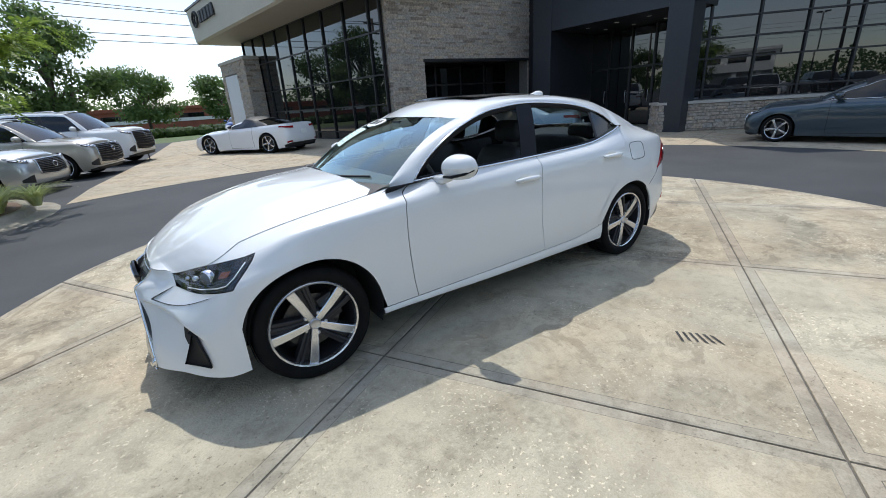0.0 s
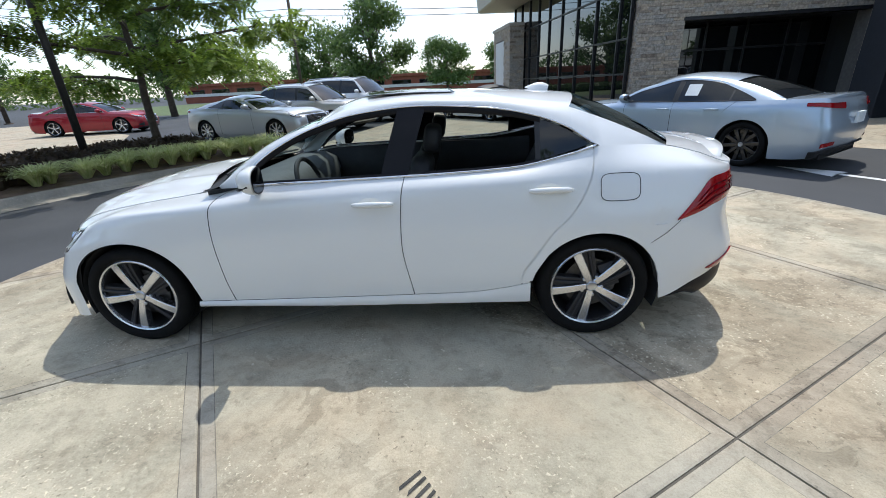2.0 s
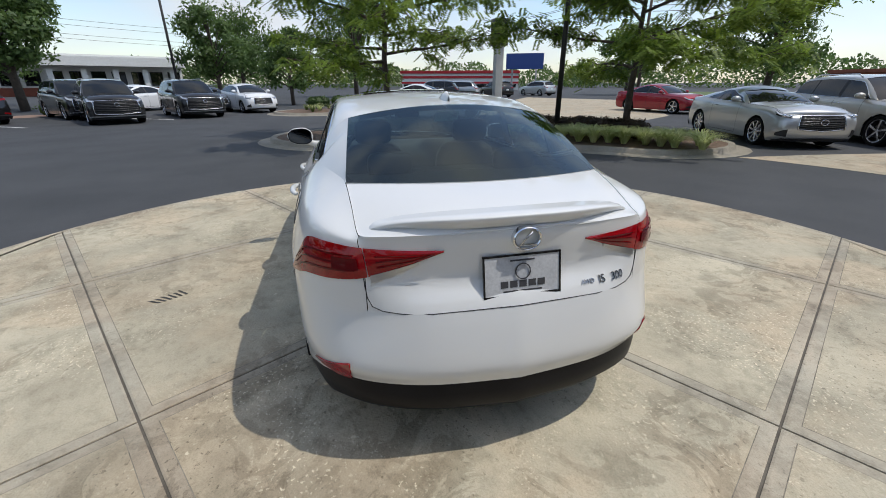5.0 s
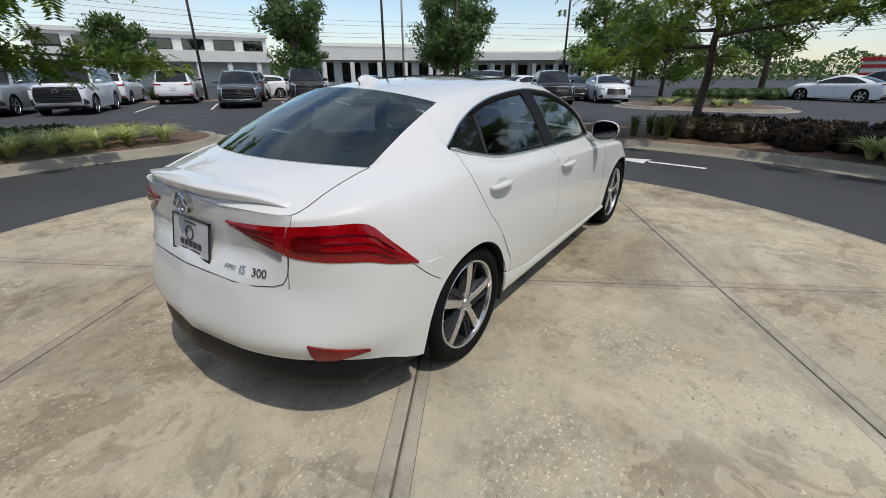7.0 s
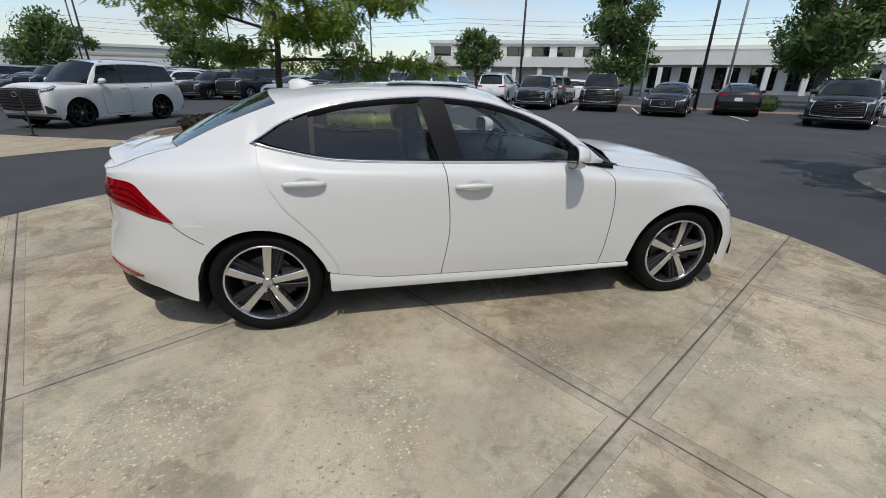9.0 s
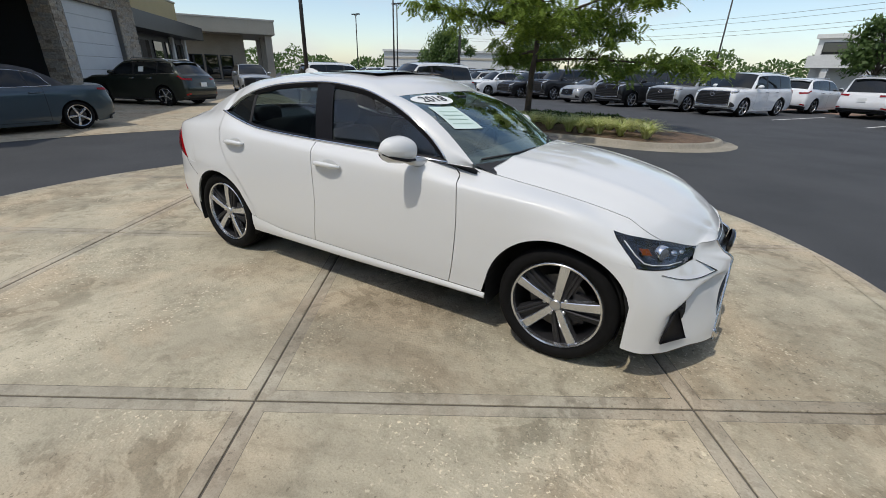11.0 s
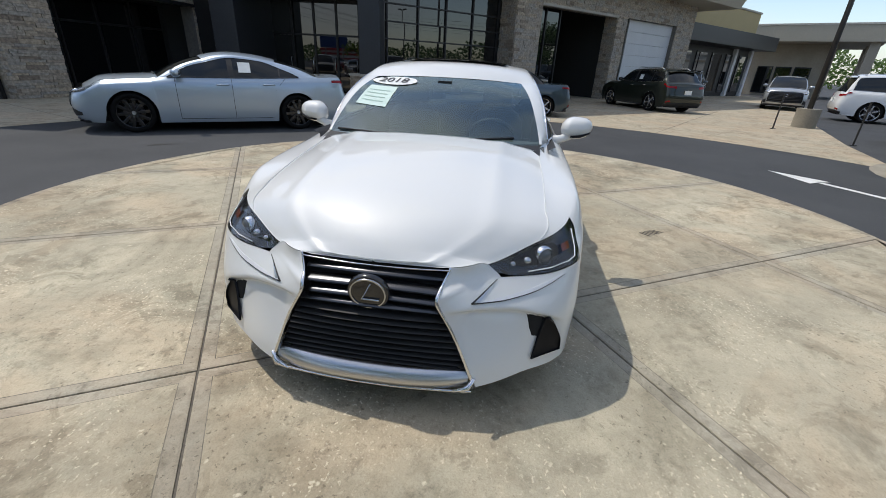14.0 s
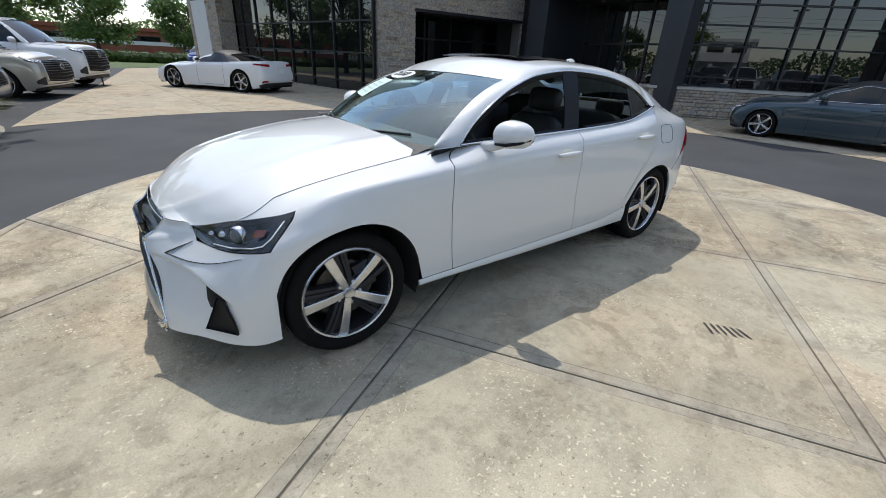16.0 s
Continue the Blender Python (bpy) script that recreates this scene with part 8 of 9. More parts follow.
BEHIND = [
    ("offroader", PURE_WHITE, 9.2, 25.8, 58, "white off-roader seen from behind"), ("crossover", PURE_WHITE, 6.6, 27.6, 58, "white crossover seen from behind"), ("saloon", BLACK_PAINT, 18.3, 15.4, 45, "black saloon seen from behind"),
    ("crossover", BLACK_PAINT, 20.6, 12.4, -140, "black crossover in the second row"), ("crossover", GREY_PAINT, 12.6, 24.0, 52, "dark crossover in the second row"), ("hatch", PURE_WHITE, 14.6, 26.5, 150, "white hatchback further back"),
    ("saloon", PURE_WHITE, 25.6, 12.0, 150, "white saloon further back"), ("saloon", GREY_PAINT, 25.0, 8.0, -150, "dark saloon beside the white hatchback"), ("crossover", BLACK_PAINT, 34.5, -7.9, 70, "black crossover across the far lane"),
    ("crossover", SILVER, 38.5, -11.0, 65, "silver crossover across the far lane"), ("crossover", BLACK_PAINT, 44.0, -17.5, 10, "black crossover far off"), ("crossover", SILVER, 47.0, -24.0, 20, "silver crossover far off"),
]
for kind, color, x, y, a, label in BEHIND:
    other_car(kind, color, x, y, a, label, 0, spokes=5)
# the dense rows of the storage lot
lot_colours = [PURE_WHITE, SILVER, BLACK_PAINT, PURE_WHITE, GREY_PAINT, CHAMPAGNE, PURE_WHITE, BLACK_PAINT]
first = {}
for row in range(3):
    for k in range(9):
        x, y = -12.5 - 2.9 * k + row * 2.0 + hop(0.2), 31.0 + row * 7.0 + 1.35 * k * 0.75 + hop(0.2)
        kind, color = random.choice(("crossover", "offroader", "saloon", "wagon")), lot_colours[(k * 5 + row * 3) % 8]
        key = (kind, color.name)
        at = Matrix.Translation((x, y, -0.01)) @ Matrix.Rotation(radians(-115 if row != 1 else 65), 4, "Z")
        if key in first:
            copy_thing(first[key], at)
        else:
            first[key] = other_car(kind, color, x, y, -115 if row != 1 else 65, color.name.replace("_paint", "").replace("_", " ") + " " + kind + " in the storage lot", 0, spokes=5)


# ---- trees and planting ----
def leaf_mesh(name, quads, material, parent=None):
    """Many four-cornered leaves as one mesh."""
    n = len(quads)
    me = bpy.data.meshes.new(name)
    me.vertices.add(4 * n), me.loops.add(4 * n), me.polygons.add(n)
    me.vertices.foreach_set("co", np.asarray(quads, dtype=np.float32).ravel())
    me.loops.foreach_set("vertex_index", np.arange(4 * n, dtype=np.int32))
    me.polygons.foreach_set("loop_start", np.arange(0, 4 * n, 4, dtype=np.int32))
    me.materials.append(material)
    me.update(calc_edges=True)
    ob = new(name, me)
    ob.parent = parent
    return ob


def grow(base, height, spread, seed, limbs=9, lean=(0, 0)):
    """Trunk and limbs as tubes; gives the mesh and the twig ends."""
    rnd = random.Random(seed)
    s, tips = Soup(), []
    b = Vector(base)
    fork = height * 0.36
    trunk = [b + Vector((lean[0] * t + rnd.uniform(-0.03, 0.03), lean[1] * t + rnd.uniform(-0.03, 0.03), height * 0.9 * t)) for t in np.linspace(0, 1, 9)]
    s.tube(trunk, [0.078 * (1 - 0.86 * t) * height / 5.0 + 0.012 for t in np.linspace(0, 1, 9)], 9)
    s.tube([b - Vector((0, 0, 0.05)), b + Vector((0, 0, 0.25))], [0.115 * height / 5.0, 0.078 * height / 5.0], 9)
    for i in range(limbs):
        t = 0.32 + 0.60 * i / limbs
        p = trunk[0].lerp(trunk[-1], t)
        a = 2.4 * i + rnd.uniform(-0.4, 0.4)
        reach = spread * (1.05 - 0.62 * max(0, t - 0.45) / 0.5) * rnd.uniform(0.85, 1.1)
        rise = (-0.02 + 0.55 * (t - 0.30) / 0.6 + rnd.uniform(-0.08, 0.12)) * reach
        pts = [p + Vector((math.cos(a) * reach * u, math.sin(a) * reach * u, rise * u**0.8 + 0.06 * math.sin(5 * u + i))) for u in np.linspace(0, 1, 6)]
        s.tube(pts, [0.032 * (1 - 0.85 * u) * height / 5.0 + 0.006 for u in np.linspace(0, 1, 6)], 6)
        for u in np.linspace(0.28, 1.0, 7):
            q = pts[0].lerp(pts[-1], u) + Vector((0, 0, rise * (u**0.8 - u)))
            for sgn in (1, -1):
                c = a + sgn * rnd.uniform(0.5, 1.1)
                d = rnd.uniform(0.35, 0.8) * (1.15 - 0.5 * u) * spread / 2.2
                e = q + Vector((math.cos(c) * d, math.sin(c) * d, rnd.uniform(-0.45, 0.55) * d))
                s.tube([q, q.lerp(e, 0.5) + Vector((0, 0, 0.04)), e], [0.012, 0.008, 0.004], 4, False)
                tips.append((q, e))
    return s, tips


def locust(x, y, height, spread, seed, per=9, leaf=0.046, drop=0.0, lean=(0, 0), label="honey locust tree with feathery yellow-green leaves"):
    tree = thing("tree", label + " in the mulched island", "tree", Matrix.Translation((x, y, 0.12)), "locust trees")
    s, tips = grow((0, 0, 0), height, spread, seed, 17, lean)
    s.done("trunk", BARK, tree, True)
    rnd = np.random.RandomState(int(seed) % 100000)
    starts, ways = [], []
    for q, e in tips:
        for _ in range(per):
            u = rnd.uniform(0.1, 1.05)
            p = np.array(q.lerp(e, u))
            a = rnd.uniform(0, 2 * math.pi)
            starts.append(p + rnd.normal(0, 0.11, 3))
            ways.append((math.cos(a), math.sin(a), rnd.uniform(-0.75, 0.15) - drop))
    p, d = np.array(starts), np.array(ways)
    d /= np.linalg.norm(d, axis=1, keepdims=True)
    side = np.cross(d, (0, 0, 1))
    side /= np.linalg.norm(side, axis=1, keepdims=True) + 1e-6
    up = np.cross(side, d)
    length = rnd.uniform(0.22, 0.42, (len(p), 1))
    quads = []
    for k in range(8):
        c = p + d * length * (k + 0.6) / 8 + np.array((0, 0, -0.10)) * ((k + 1) / 8) ** 2 * length
        for sg in (1, -1):
            tip = c + sg * side * leaf * 2.3 + d * leaf * 0.7 - up * leaf * 0.5 * rnd.uniform(0, 1.4, (len(p), 1))
            quads.append(np.stack([c, c + sg * side * leaf * 1.2 + d * leaf * 0.75, tip, c + sg * side * leaf * 1.2 - d * leaf * 0.25], 1))
    leaf_mesh("crown", np.concatenate(quads), LEAF_LOCUST, tree)
    return tree


def broadleaf(x, y, height, radius, seed, leaves=2600, size=0.17, material=None, label="dark green broadleaf tree", trunk=0.28, group="broadleaf trees"):
    """A fuller tree: limbs, and a crown of leaf sprays round many uneven boughs."""
    tree = thing("tree", label, "tree", Matrix.Translation((x, y, -0.02)), group)
    rnd = np.random.RandomState(int(seed) % 100000)
    s = Soup()
    s.tube([(0, 0, 0), (rnd.normal(0, 0.05), 0, height * 0.35), (rnd.normal(0, 0.1), 0.05, height * 0.85)], [0.025 * height + 0.03, 0.018 * height + 0.02, 0.02], 8)
    cents = []
    for i in range(26):
        t = rnd.uniform(0, 1)
        a = rnd.uniform(0, 2 * math.pi)
        r = radius * math.sqrt(rnd.uniform(0.05, 1)) * (0.55 + 0.45 * math.sin(math.pi * min(1, 0.18 + 0.8 * t))) * 0.85
        c = np.array((r * math.cos(a), r * math.sin(a), height * (trunk + (0.93 - trunk) * t)))
        cents.append((c, radius * rnd.uniform(0.22, 0.42)))
        s.tube([(0, 0, c[2] * 0.62 + 0.1), c * (0.5, 0.5, 0.9), tuple(c)], [0.010 * height, 0.006 * height, 0.01], 5, False)
    s.done("trunk", BARK, tree, True)
    which = rnd.randint(len(cents), size=leaves)
    c, r = np.array([q[0] for q in cents])[which], np.array([q[1] for q in cents])[which][:, None]
    d, a = rnd.normal(0, 1, (leaves, 3)), rnd.normal(0, 1, (leaves, 3))
    d /= np.linalg.norm(d, axis=1, keepdims=True)
    a /= np.linalg.norm(a, axis=1, keepdims=True)
    p = c + d * r * rnd.uniform(0.35, 1.12, (leaves, 1)) * (1, 1, 0.8)
    b = np.cross(a, d + (0, 0, 0.3))
    b /= np.linalg.norm(b, axis=1, keepdims=True) + 1e-6
    w = size * rnd.uniform(0.55, 1.25, (leaves, 1))
    leaf_mesh("crown", np.stack([p - a * w, p + b * w * 0.45 - d * w * 0.1, p + a * w, p - b * w * 0.45 - d * w * 0.1], 1), material or LEAF_DARK, tree)
    return tree


def tuft(x, y, seed, material, label, blades=190, tall=0.47, wide=0.54, name="grass_clump", z=0.14, group="grass clumps"):
    """A clump of arching blades."""
    rnd = np.random.RandomState(int(seed) % 100000)
    v, f = [], []
    for k in range(blades):
        a, out, h = rnd.uniform(0, 2 * math.pi), wide * rnd.uniform(0.35, 1.1), tall * rnd.uniform(0.6, 1.1)
        d, n2 = np.array((math.cos(a), math.sin(a), 0)), np.array((-math.sin(a), math.cos(a), 0))
        w = 0.012 * rnd.uniform(0.8, 1.5)
        p0 = d * rnd.uniform(0, 0.06)
        pts = [p0 + d * out * u**1.6 + np.array((0, 0, h * (1.75 * u - 1.05 * u * u))) for u in (0, 0.35, 0.7, 1.0)]
        n = len(v)
        for i, p in enumerate(pts):
            ww = w * (1 - 0.8 * i / 3)
            v += [p - n2 * ww, p + n2 * ww]
        f += [(n + 2 * i, n + 2 * i + 1, n + 2 * i + 3, n + 2 * i + 2) for i in range(3)]
    ob = mk(name, v, f, material)
    ob.matrix_world = Matrix.Translation((x, y, z))
    return tagged(ob, label, "plant", group)


def shrub(x, y, r, h, seed, material, label, leaves=900, size=0.045, name="shrub", z=0.13, group="shrubs"):
    rnd = np.random.RandomState(int(seed) % 100000)
    lumps = [(rnd.normal(0, r * 0.33, 2), r * rnd.uniform(0.42, 0.66)) for _ in range(7)]
    v, f = [], []
    for k in range(leaves):
        c, rr = lumps[rnd.randint(7)]
        d = rnd.normal(0, 1, 3)
        d /= np.linalg.norm(d)
        d[2] = abs(d[2]) * 0.9 - 0.05
        p = np.array((c[0], c[1], h * 0.30)) + d * (rr, rr, h * 0.62) * rnd.uniform(0.75, 1.08)
        a = rnd.normal(0, 1, 3)
        a /= np.linalg.norm(a)
        b = np.cross(a, d)
        b /= np.linalg.norm(b) + 1e-6
        w = size * rnd.uniform(0.7, 1.3)
        n = len(v)
        v += [p - a * w, p + b * w * 0.5, p + a * w, p - b * w * 0.5]
        f.append((n, n + 1, n + 2, n + 3))
    for c, rr in lumps:
        s = Soup().ball((c[0], c[1], h * 0.28), (rr * 0.8, rr * 0.8, h * 0.5), 8, 5)
        n = len(v)
        v += s.v
        f += [tuple(i + n for i in q) for q in s.f]
    ob = mk(name, v, f, material)
    ob.matrix_world = Matrix.Translation((x, y, z))
    return tagged(ob, label, "shrub", group)


locust(8.75, -0.80, 5.8, 3.1, 3, 8, 0.050, 0.25, lean=(0.25, -0.1))
locust(7.25, -7.6, 6.0, 3.6, 5, 16, 0.050, 0.25)
locust(-2.80, 10.1, 6.0, 3.9, 8, 17, 0.050, 0.35, lean=(0.15, 0.05))
n_t = 0
for r, spread in ((8.30, np.linspace(-56, -25, 13)), (8.95, np.linspace(-55, -37, 8))):
    for a in spread:
        x, y = polar(r + hop(0.10), a + hop(0.7))
        tuft(x, y, 100 + n_t, LEAF_STRIPE, "yellow-striped liriope clump in mulch")
        n_t += 1
for a in np.linspace(79.0, 105, 9):
    for r in (8.3, 9.3):
        x, y = polar(r + hop(0.12), a + hop(0.8) + (1.2 if r > 8.5 else 0))
        tuft(x, y, 100 + n_t, LEAF_STRIPE, "yellow-striped liriope clump in mulch")
        n_t += 1
for a in np.linspace(2, -8, 7):
    x, y = polar(8.6 + hop(0.4), a)
    tuft(x, y, 300 + abs(int(a * 10)), LEAF_GRASS, "tall loose grass clump in the island", 80, 0.62, 0.22)
k = 0
for a in np.linspace(-6, -44, 15):
    for r in (9.55, 10.2) if a < -24 else (8.8, 9.7):
        x, y = polar(r + hop(0.15), a + hop(1.0))
        shrub(x, y, 0.52, 0.56, 400 + k, LEAF_BRONZE, "bronze-leaved barberry shrub in the island")
        k += 1
for a in (106, 108.5, 111, 113):
    x, y = polar(9.1 + hop(0.3), a)
    shrub(x, y, 0.55, 0.50, 500 + a, LEAF_BRONZE, "bronze-leaved barberry shrub in the island")
for a in (88, 92, 96, 100):
    x, y = polar(10.2, a)
    shrub(x, y, 0.50, 0.42, 520 + a, LEAF_HEDGE, "low green shrub under the tree")
for k in range(26):
    x, y = polar(20.2 + 2.6 * random.random(), -4.5 + 10.5 * random.random())
    tuft(x, y, 700 + k, LEAF_GRASS if k % 3 else LEAF_STRIPE, "loose grass clump in the far island", 60, 0.40, 0.50)
# trees and hedges behind the parked rows
for i, (x, y, h, r, n) in enumerate(((19.0, 28.0, 8.8, 2.9, 3600), (27.0, 18.2, 8.6, 3.1, 3600), (5.5, -27.5, 7.6, 3.0, 2600), (1.5, -60, 7.0, 4.2, 2200), (-7, -62, 6.6, 3.6, 2000), (13, -42, 7.5, 3.8, 2200), (22, -30, 9.5, 4.0, 2600), (34, 24, 9, 3.5, 2200), (38, 10, 7.5, 3.0, 2000), (30, 3.5, 5.0, 1.9, 1600), (12, 41, 6, 2.5, 1500), (28, 38, 6, 2.2, 1500), (-20, 60, 8, 5, 2400), (-36, 62, 8, 5, 2200), (48, -2, 10, 5, 2400), (60, 12, 10, 6, 2400), (46, -36, 8, 4, 2000))):
    broadleaf(x, y, h, r, 40 + i, int(n * 2.6), 0.085 + 0.0026 * math.hypot(x, y))
for x, y, r in ((9.5, 29.2, 1.2), (13.2, 27.0, 1.3), (16.5, 24.2, 1.3), (19.2, 20.8, 1.3), (21.8, 17.4, 1.3), (24.0, 13.8, 1.3), (5.0, 31.0, 1.2)):
    shrub(x, y, r, 0.95, abs(int(x * 7)), LEAF_HEDGE, "clipped green hedge behind the parked row", 1100, 0.07, "hedge", 0.0, "hedges")
for k in range(9):
    shrub(28.0 + 1.0 * k, 1.5 - 1.1 * k, 0.9, 0.8, 600 + k, LEAF_HEDGE, "low clipped hedge by the far lane", 700, 0.07, "hedge", 0.0, "hedges")
for k in range(16):
    shrub(-11.0 + 2.2 * k, -42.0 + 0.25 * k, 1.5, 1.0, 640 + k, LEAF_HEDGE, "long clipped hedge along the road", 600, 0.10, "hedge", 0.0, "hedges")


# ---- poles, cables and the far side ----
def pole(x, y, h, r, material, label, head="", name="lamp_post", group="poles", base=0.0):
    p = thing(name, label, "pole", Matrix.Translation((x, y, -0.02)), group)
    Soup().tube([(0, 0, 0), (0, 0, h)], [r, r * 0.75], 10).done("shaft", material, p, True)
    Soup().tube([(0, 0, 0), (0, 0, 0.10)], [r * 2.0, r * 1.8], 10).done("foot", material, p, True, 40)
    if base:
        Soup().tube([(0, 0, 0), (0, 0, base)], [0.34, 0.34], 20).done("pot_base", KERB, p, True, 40)
    if head == "lamp":
        for sg in (1, -1):
            Soup().tube([(0, 0, h - 0.1), (0.5 * sg, 0, h + 0.12)], 0.03, 6).box(0.4 * sg - 0.30, -0.18, h + 0.06, 0.4 * sg + 0.30, 0.18, h + 0.20, None, 0.04).done("lamp_head", POLE_DARK, p)
    if head == "cross":
        for z in (h - 0.5, h - 1.3):
            Soup().box(-1.1, -0.06, z, 1.1, 0.06, z + 0.12).done("cross_arm", WOOD_POLE, p)
    return p


pole(7.25, -5.35, 6.2, 0.075, POLE_DARK, "black steel lamp post in the tree island", "lamp")
pole(-12.75, 10.45, 7.0, 0.085, POLE_DARK, "black steel lamp post on a concrete drum base", "lamp", base=0.62)
pole(11.0, 26.6, 8.5, 0.085, POLE_DARK, "black steel lamp post behind the parked row", "lamp")
pole(17.5, 17.2, 9.0, 0.085, POLE_DARK, "black steel lamp post beside the hedge", "lamp")
pole(18.6, 16.6, 9.6, 0.07, POLE_GREY, "pale slim flag pole beside the hedge")
pole(24.0, 31.0, 7.0, 0.06, POLE_GREY, "pale slim pole before the white building")
pole(34.0, 12.0, 10.0, 0.10, POLE_DARK, "black steel lamp post in the far lot", "lamp")
pole(12.8, -33.5, 9.5, 0.14, WOOD_POLE, "timber utility pole with cross arms", "cross", "utility_pole")
pole(36.0, -30.0, 10.5, 0.16, WOOD_POLE, "timber utility pole with cross arms", "cross", "utility_pole")
pole(-26.0, -44.0, 10.5, 0.16, WOOD_POLE, "timber utility pole with cross arms", "cross", "utility_pole")
for k, (x, y) in enumerate(((-26, 34), (-23, 42), (-33, 44), (-30, 55), (-15, 58), (-45, 50), (2, 52))):
    pole(x, y, 9.0, 0.09, POLE_DARK, "black lot lamp post in the storage lot", "lamp")
for x, y in ((2.1, -16.9), (-11.6, 8.9), (-8.6, 9.2)):
    p = thing("bollard", "thin dark steel marker post on the apron", "post", Matrix.Translation((x, y, -0.01)), "marker posts")
    Soup().tube([(0, 0, 0), (0, 0, 1.05)], 0.022, 8).tube([(0, 0, 0), (0, 0, 0.02)], 0.08, 10).done("shaft", POLE_DARK, p, True, 40)
totem = thing("totem_sign", "tall pale sign column with a dark head", "sign", Matrix.Translation((33.0, -13.4, 0)))
Soup().box(-0.35, -0.35, 0, 0.35, 0.35, 4.4, None, 0.05).done("column", POLE_GREY, totem)
Soup().box(-0.6, -0.6, 4.4, 0.6, 0.6, 6.4, None, 0.1).done("head", POLE_DARK, totem)
for x, y, z in ((60, -28, 4.8),):
    b = thing("billboard", "blue billboard beyond the far lane", "sign", Matrix.Translation((x, y, 0)) @ Matrix.Rotation(radians(60), 4, "Z"))
    Soup().box(-2.8, -0.12, 3.4, 2.8, 0.12, 5.6).done("board", SIGN_BLUE, b)
    for sx in (-1.8, 1.8):
        Soup().box(sx - 0.12, -0.1, 0, sx + 0.12, 0.1, 3.4).done("leg", POLE_GREY, b)


def cable(p, q, sag, label="black overhead cable"):
    p, q = Vector(p), Vector(q)
    pts = [p.lerp(q, t) - Vector((0, 0, sag * 4 * t * (1 - t))) for t in np.linspace(0, 1, 17)]
    tagged(Soup().tube(pts, 0.022, 4).done("cable", WIRE), label, "cable", "overhead cables", "structure")


for z, dy in ((9.2, 0), (8.9, 0.6), (8.2, 0.3), (7.4, 0.0), (6.9, 0.3)):
    cable((-26, -44 + dy, z + 1), (12.8, -33.5 + dy, z), 0.5)
    cable((12.8, -33.5 + dy, z), (36, -30 + dy, z + 1), 0.5)
    cable((-90, -62 + dy, z + 1.5), (-26, -44 + dy, z + 1), 1.2)
    cable((36, -30 + dy, z + 1), (95, -10 + dy, z + 1), 1.2)
for z in (10.5, 9.8, 8.6, 8.0):
    cable((95, -12, z), (70, 45, z), 1.0)
    cable((70, 45, z), (20, 80, z + 1), 1.0)
    cable((20, 80, z + 1), (-60, 110, z + 2), 1.4)


def hall(name, x, y, turn, length, depth, height, material, label, bands=(), windows=0, win_z=(0.9, 2.6), roof=None, pillars=0):
    """A far building: walls, parapet, window openings set back, bands."""
    b = thing(name, label, "building", Matrix.Translation((x, y, 0)) @ Matrix.Rotation(radians(turn), 4, "Z"), "far buildings")
    Soup().box(-length / 2, 0, 0, length / 2, depth, height).done("wall", material, b)
    Soup().box(-length / 2 - 0.25, -0.35, height, length / 2 + 0.25, depth + 0.3, height + 0.45).done("parapet", roof or material, b)
    for z0, z1, mat, out in bands:
        Soup().box(-length / 2 - 0.05, -out, z0, length / 2 + 0.05, 0.02, z1).done("band", mat, b)
    if windows:
        step = length / windows
        for k in range(windows):
            x0 = -length / 2 + step * (k + 0.15)
            w = Soup().box(x0, -0.06, win_z[0], x0 + step * 0.7, 0.05, win_z[1]).done("window", FRAME_DARK, b)
            Soup().add([(x0 + 0.08, -0.065, win_z[0] + 0.08), (x0 + step * 0.7 - 0.08, -0.065, win_z[0] + 0.08), (x0 + step * 0.7 - 0.08, -0.065, win_z[1] - 0.08), (x0 + 0.08, -0.065, win_z[1] - 0.08)], [(0, 1, 2, 3)]).done("pane", FACADE_GLASS, w)
    for k in range(pillars):
        x0 = -length / 2 + (k + 0.5) * length / pillars
        Soup().box(x0 - 0.3, -2.2, 0, x0 + 0.3, -1.6, 3.2).done("pillar", WALL_WHITE, b)
    return b


# white two-storey dealership to the north-east
hall("white_dealership", 24.0, 62.0, -21, 26, 14, 6.3, WALL_WHITE, "white two-storey dealership with a deep canopy", ((3.1, 4.4, WALL_WHITE, 2.4),), 7, (4.6, 5.9), None, 7)
hall("white_dealership_wing", 48.0, 47.0, -38, 20, 12, 5.4, WALL_WHITE, "white dealership wing with dark shop windows", ((3.5, 5.0, WALL_WHITE, 1.8),), 5, (0.5, 3.2), None, 5)
hall("car_wash", 66.0, 31.0, -60, 20, 10, 4.6, WALL_WHITE, "low shop with a pale canopy roof", ((3.6, 4.7, WALL_WHITE, 3.0), (0.0, 1.0, WALL_RED, 0.1)), 9, (1.2, 3.0), None, 6)
hall("red_stripe_shop", 92.0, -27.0, -107, 26, 10, 3.4, WALL_WHITE, "low white shop with red stripes", ((2.4, 2.9, ROOF_RED, 0.12), (1.3, 1.7, ROOF_RED, 0.10), (3.4, 4.0, ROOF_RED, 0.3)), 8, (0.5, 1.2), ROOF_RED)
hall("brick_hall", 8.0, -78.0, 178, 90, 12, 2.9, WALL_RED, "long low red brick hall beyond the road", ((1.1, 1.6, WALL_WHITE, 0.1),), 18, (1.6, 2.3), WALL_RED)
hall("white_warehouse", -46.0, 84.0, 22, 34, 14, 5.6, WALL_WHITE, "white warehouse beyond the storage lot", ((4.2, 4.6, PANEL_TAN, 0.1),), 8, (0.2, 2.6))
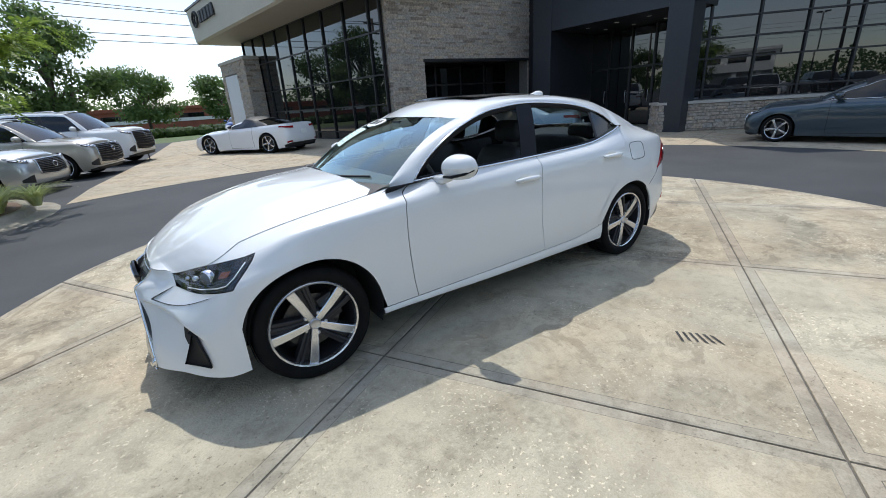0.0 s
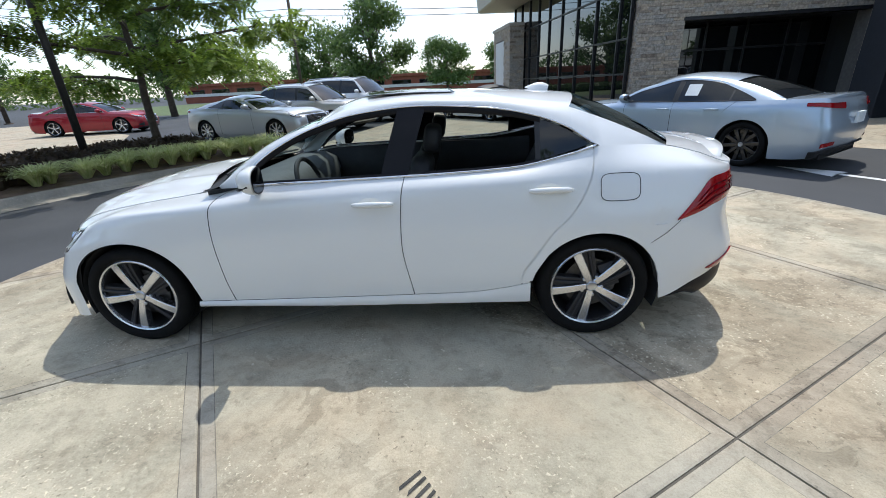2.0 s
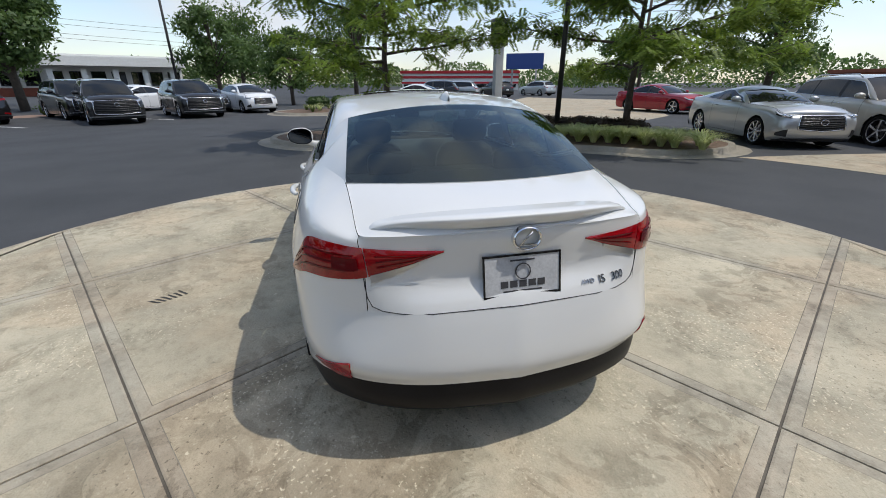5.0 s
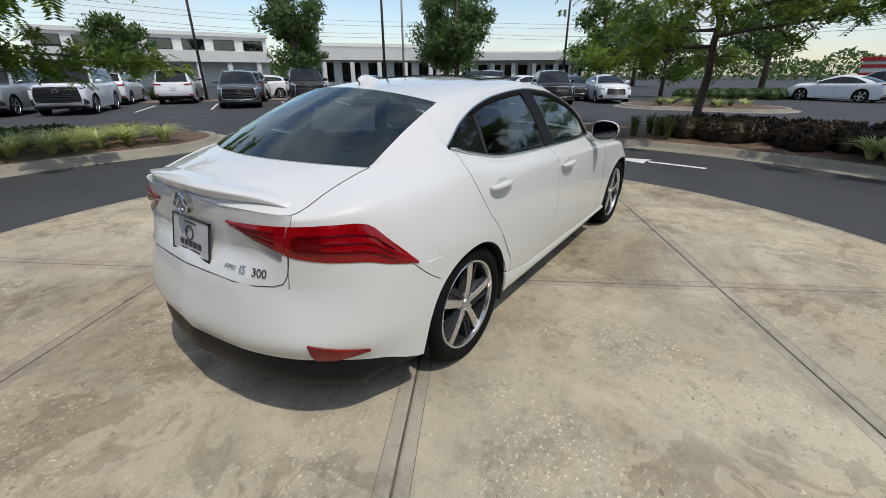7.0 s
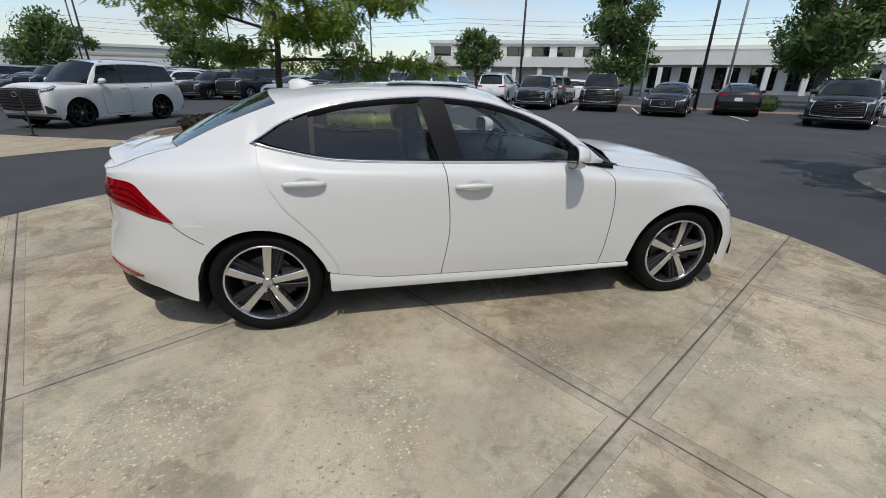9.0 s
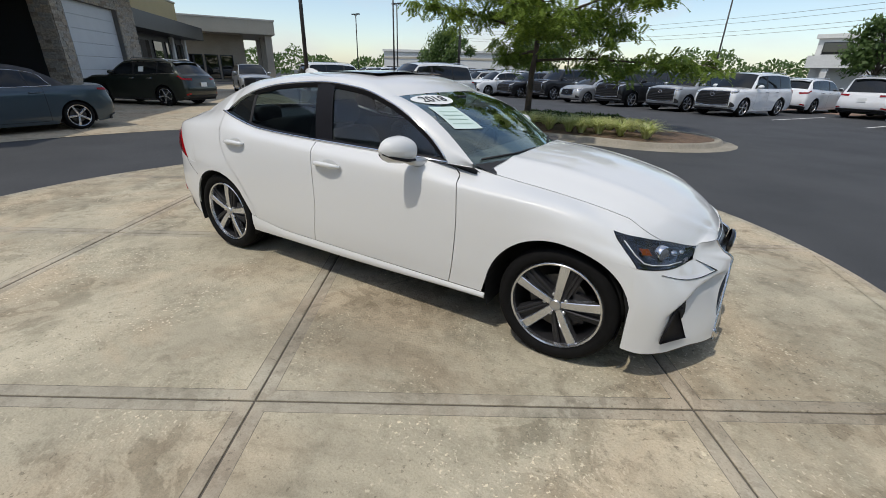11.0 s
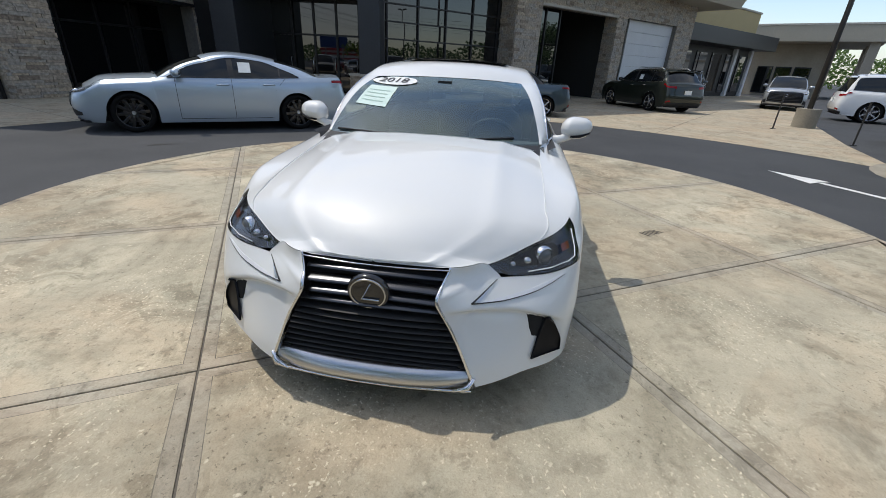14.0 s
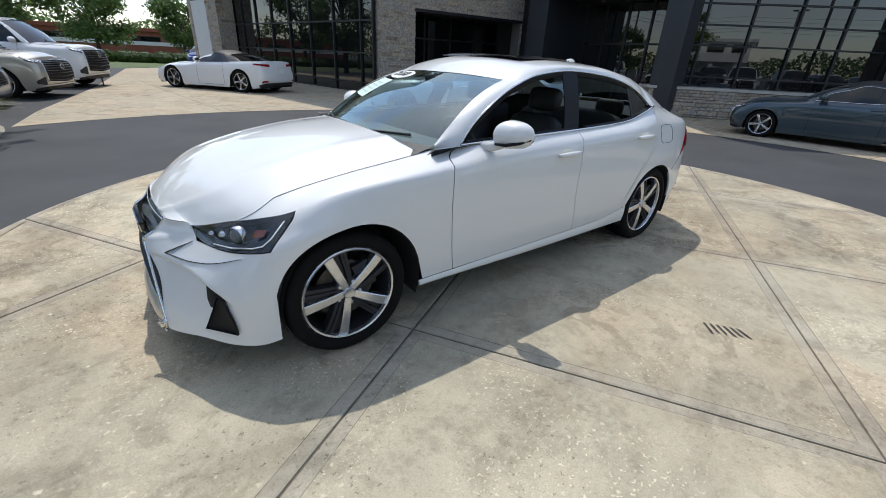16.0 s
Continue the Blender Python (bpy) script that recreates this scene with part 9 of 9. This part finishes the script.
# service buildings beyond the stone wing
sv = hall("service_wing", -34.5, 15.4, 133.8, 14.7, 8, 3.7, FRAME_DARK, "dark glazed service wing under an ochre band", (), 6, (0.3, 3.2), FRAME_DARK)
Soup().box(-7.35, -1.7, 3.6, 7.6, 0.0, 4.6, None, 0.04).done("awning", FRAME_DARK, sv)
Soup().box(-7.4, 0.1, 4.15, 7.3, 6.5, 6.4).done("ochre_band", PANEL_YELLOW, sv)
Soup().box(-7.45, 0.02, 6.4, 7.35, 6.6, 6.52).done("band_cap", PANEL_TAN, sv)
for sx in (3.9, 6.9):
    Soup().box(sx, -0.25, 0, sx + 0.4, 0.0, 3.6).done("pilaster", DOOR_WHITE, sv)
tn = thing("tan_service_building", "tan block service building with a ribbed canopy fascia", "building", Matrix.Translation((-42.4, 26.4, 0)) @ Matrix.Rotation(radians(58), 4, "Z"), "far buildings")
Soup().box(-9.0, 3.0, 0, 2.2, 12.0, 5.0).done("wall", WALL_TAN, tn)
Soup().box(-5.6, 0.0, 4.75, 5.2, 12.0, 6.05).done("fascia", PANEL_TAN, tn)
Soup().box(-5.7, -0.08, 6.05, 5.3, 12.1, 6.20).done("fascia_cap", STONE_CAP, tn)
rib = Soup()
for k in range(36):
    rib.box(-5.55 + 0.30 * k, -0.05, 4.80, -5.45 + 0.30 * k, 0.01, 6.02)
for k in range(30):
    rib.box(5.19, 0.2 + 0.38 * k, 4.80, 5.25, 0.3 + 0.38 * k, 6.02)
rib.done("fascia_ribs", PANEL_TAN, tn)
for sx, sy in ((4.2, 0.4), (4.2, 6.0), (4.2, 11.0)):
    Soup().box(sx, sy, 0, sx + 0.7, sy + 0.7, 4.75).done("pillar", WALL_TAN, tn)
for k in range(3):
    w = Soup().box(-3.4 + 1.5 * k, 2.93, 0.2, -2.1 + 1.5 * k, 3.02, 2.7).done("window", FRAME_DARK, tn)
    Soup().add([(-3.32 + 1.5 * k, 2.92, 0.3), (-2.18 + 1.5 * k, 2.92, 0.3), (-2.18 + 1.5 * k, 2.92, 2.6), (-3.32 + 1.5 * k, 2.92, 2.6)], [(0, 1, 2, 3)]).done("pane", FACADE_GLASS, w)
# far woods
rnd = np.random.RandomState(77)
count = 60000
a, d = rnd.uniform(0, 2 * math.pi, count), rnd.uniform(140, 175, count)
h = 6.6 + 2.2 * np.sin(a * 9) * np.sin(a * 4 + 1) + 1.4 * np.sin(a * 37) + 0.9 * np.sin(a * 91)
p = np.stack([d * np.cos(a), d * np.sin(a), h * rnd.uniform(0, 1, count) ** 0.8], 1)
u, w = rnd.normal(0, 1, (count, 3)), rnd.normal(0, 1, (count, 3))
u, w = u / np.linalg.norm(u, axis=1, keepdims=True), w / np.linalg.norm(w, axis=1, keepdims=True)
tagged(leaf_mesh("far_woods", np.stack([p - u * 0.55, p + w * 0.40, p + u * 0.55, p - w * 0.40], 1), LEAF_DARK), "hazy line of far trees along the horizon", "woods", kind="stuff")


# ---- slabs of the concrete circle and stones of the plinth, piece by piece ----
filler = [polar(RING - 0.01, a) for a in np.linspace(0, 360, 121)[:-1]]
FLOOR = slab_sheet("pavement", filler, -0.009, JOINT, "round concrete display circle cut into square slabs", "concrete")
ca, sa = math.cos(GRID_TURN), math.sin(GRID_TURN)
lines_p, lines_q = [-9, -2.86, -0.70, 1.37, 9], [-9, -1.84, 0.24, 2.36, 9]


def clip(poly, nx, ny, d):
    """The part of a ring of points where nx * x + ny * y <= d."""
    out = []
    for i, a in enumerate(poly):
        b = poly[(i + 1) % len(poly)]
        fa, fb = nx * a[0] + ny * a[1] - d, nx * b[0] + ny * b[1] - d
        if fa <= 0:
            out.append(a)
        if fa * fb < 0:
            t = fa / (fa - fb)
            out.append((a[0] + (b[0] - a[0]) * t, a[1] + (b[1] - a[1]) * t))
    return out


rim = [polar(RING, a) for a in np.linspace(0, 360, 181)[:-1]]
for i in range(4):
    for j in range(4):
        ring = rim
        g = 0.006
        ring = clip(ring, ca, sa, lines_p[i + 1] - g)
        ring = clip(ring, -ca, -sa, -(lines_p[i] + g))
        ring = clip(ring, -sa, ca, lines_q[j + 1] - g)
        ring = clip(ring, sa, -ca, -(lines_q[j] + g))
        if len(ring) < 3:
            continue
        cx, cy = sum(p[0] for p in ring) / len(ring), sum(p[1] for p in ring) / len(ring)
        n = len(ring)

        def inset(o):
            """The ring drawn in by o along its edges."""
            out = []
            for k in range(n):
                a, b, c = (Vector(ring[(k + q) % n]) for q in (-1, 0, 1))
                d1, d2 = (b - a).normalized(), (c - b).normalized()
                m = Vector((-(d1.y + d2.y), d1.x + d2.x))
                m = m.normalized() if m.length > 1e-4 else Vector((-d1.y, d1.x))
                out.append(b + m * o / max(0.5, m.dot(Vector((-d1.y, d1.x)))))
            return out

        edge = inset(0.010)
        band = inset(0.062)
        step = inset(0.066)
        top = hop(0.0008)
        v = [(x, y, -0.012) for x, y in ring] + [(x, y, -0.004) for x, y in ring] + [(p.x, p.y, top - 0.0005) for p in edge] + [(p.x, p.y, top - 0.0008) for p in band] + [(p.x, p.y, top) for p in step]
        f = [(q * n + k, q * n + (k + 1) % n, (q + 1) * n + (k + 1) % n, (q + 1) * n + k) for q in range(4) for k in range(n)] + [tuple(range(4 * n, 5 * n))]
        slots = [0] * n + [1] * (2 * n) + [2] * n + [0]
        mk("slab", v, f, CONCRETE, FLOOR, False, None, "", [CONCRETE, CONCRETE_BAND, BAND_EDGE], slots)
for x0, x1, z0, z1 in PLINTH_STONES:
    if x1 - x0 < 0.05:
        continue
    d = 0.05 + hop(0.018)
    s = Soup()
    ch = 0.012
    a, b, c, e = x0 + 0.005, x1 - 0.005, z0 + 0.005, z1 - 0.005
    pts = [(a, -0.01, c), (b, -0.01, c), (b, -0.01, e), (a, -0.01, e), (a, d - ch, c), (b, d - ch, c), (b, d - ch, e), (a, d - ch, e), (a + ch, d, c + ch), (b - ch, d + hop(0.006), c + ch), (b - ch, d, e - ch), (a + ch, d + hop(0.006), e - ch)]
    s.add([FD @ Vector(p) for p in pts], [(0, 1, 5, 4), (1, 2, 6, 5), (2, 3, 7, 6), (3, 0, 4, 7), (4, 5, 9, 8), (5, 6, 10, 9), (6, 7, 11, 10), (7, 4, 8, 11), (8, 9, 10, 11)])
    s.done("stone", STONE, LOW)
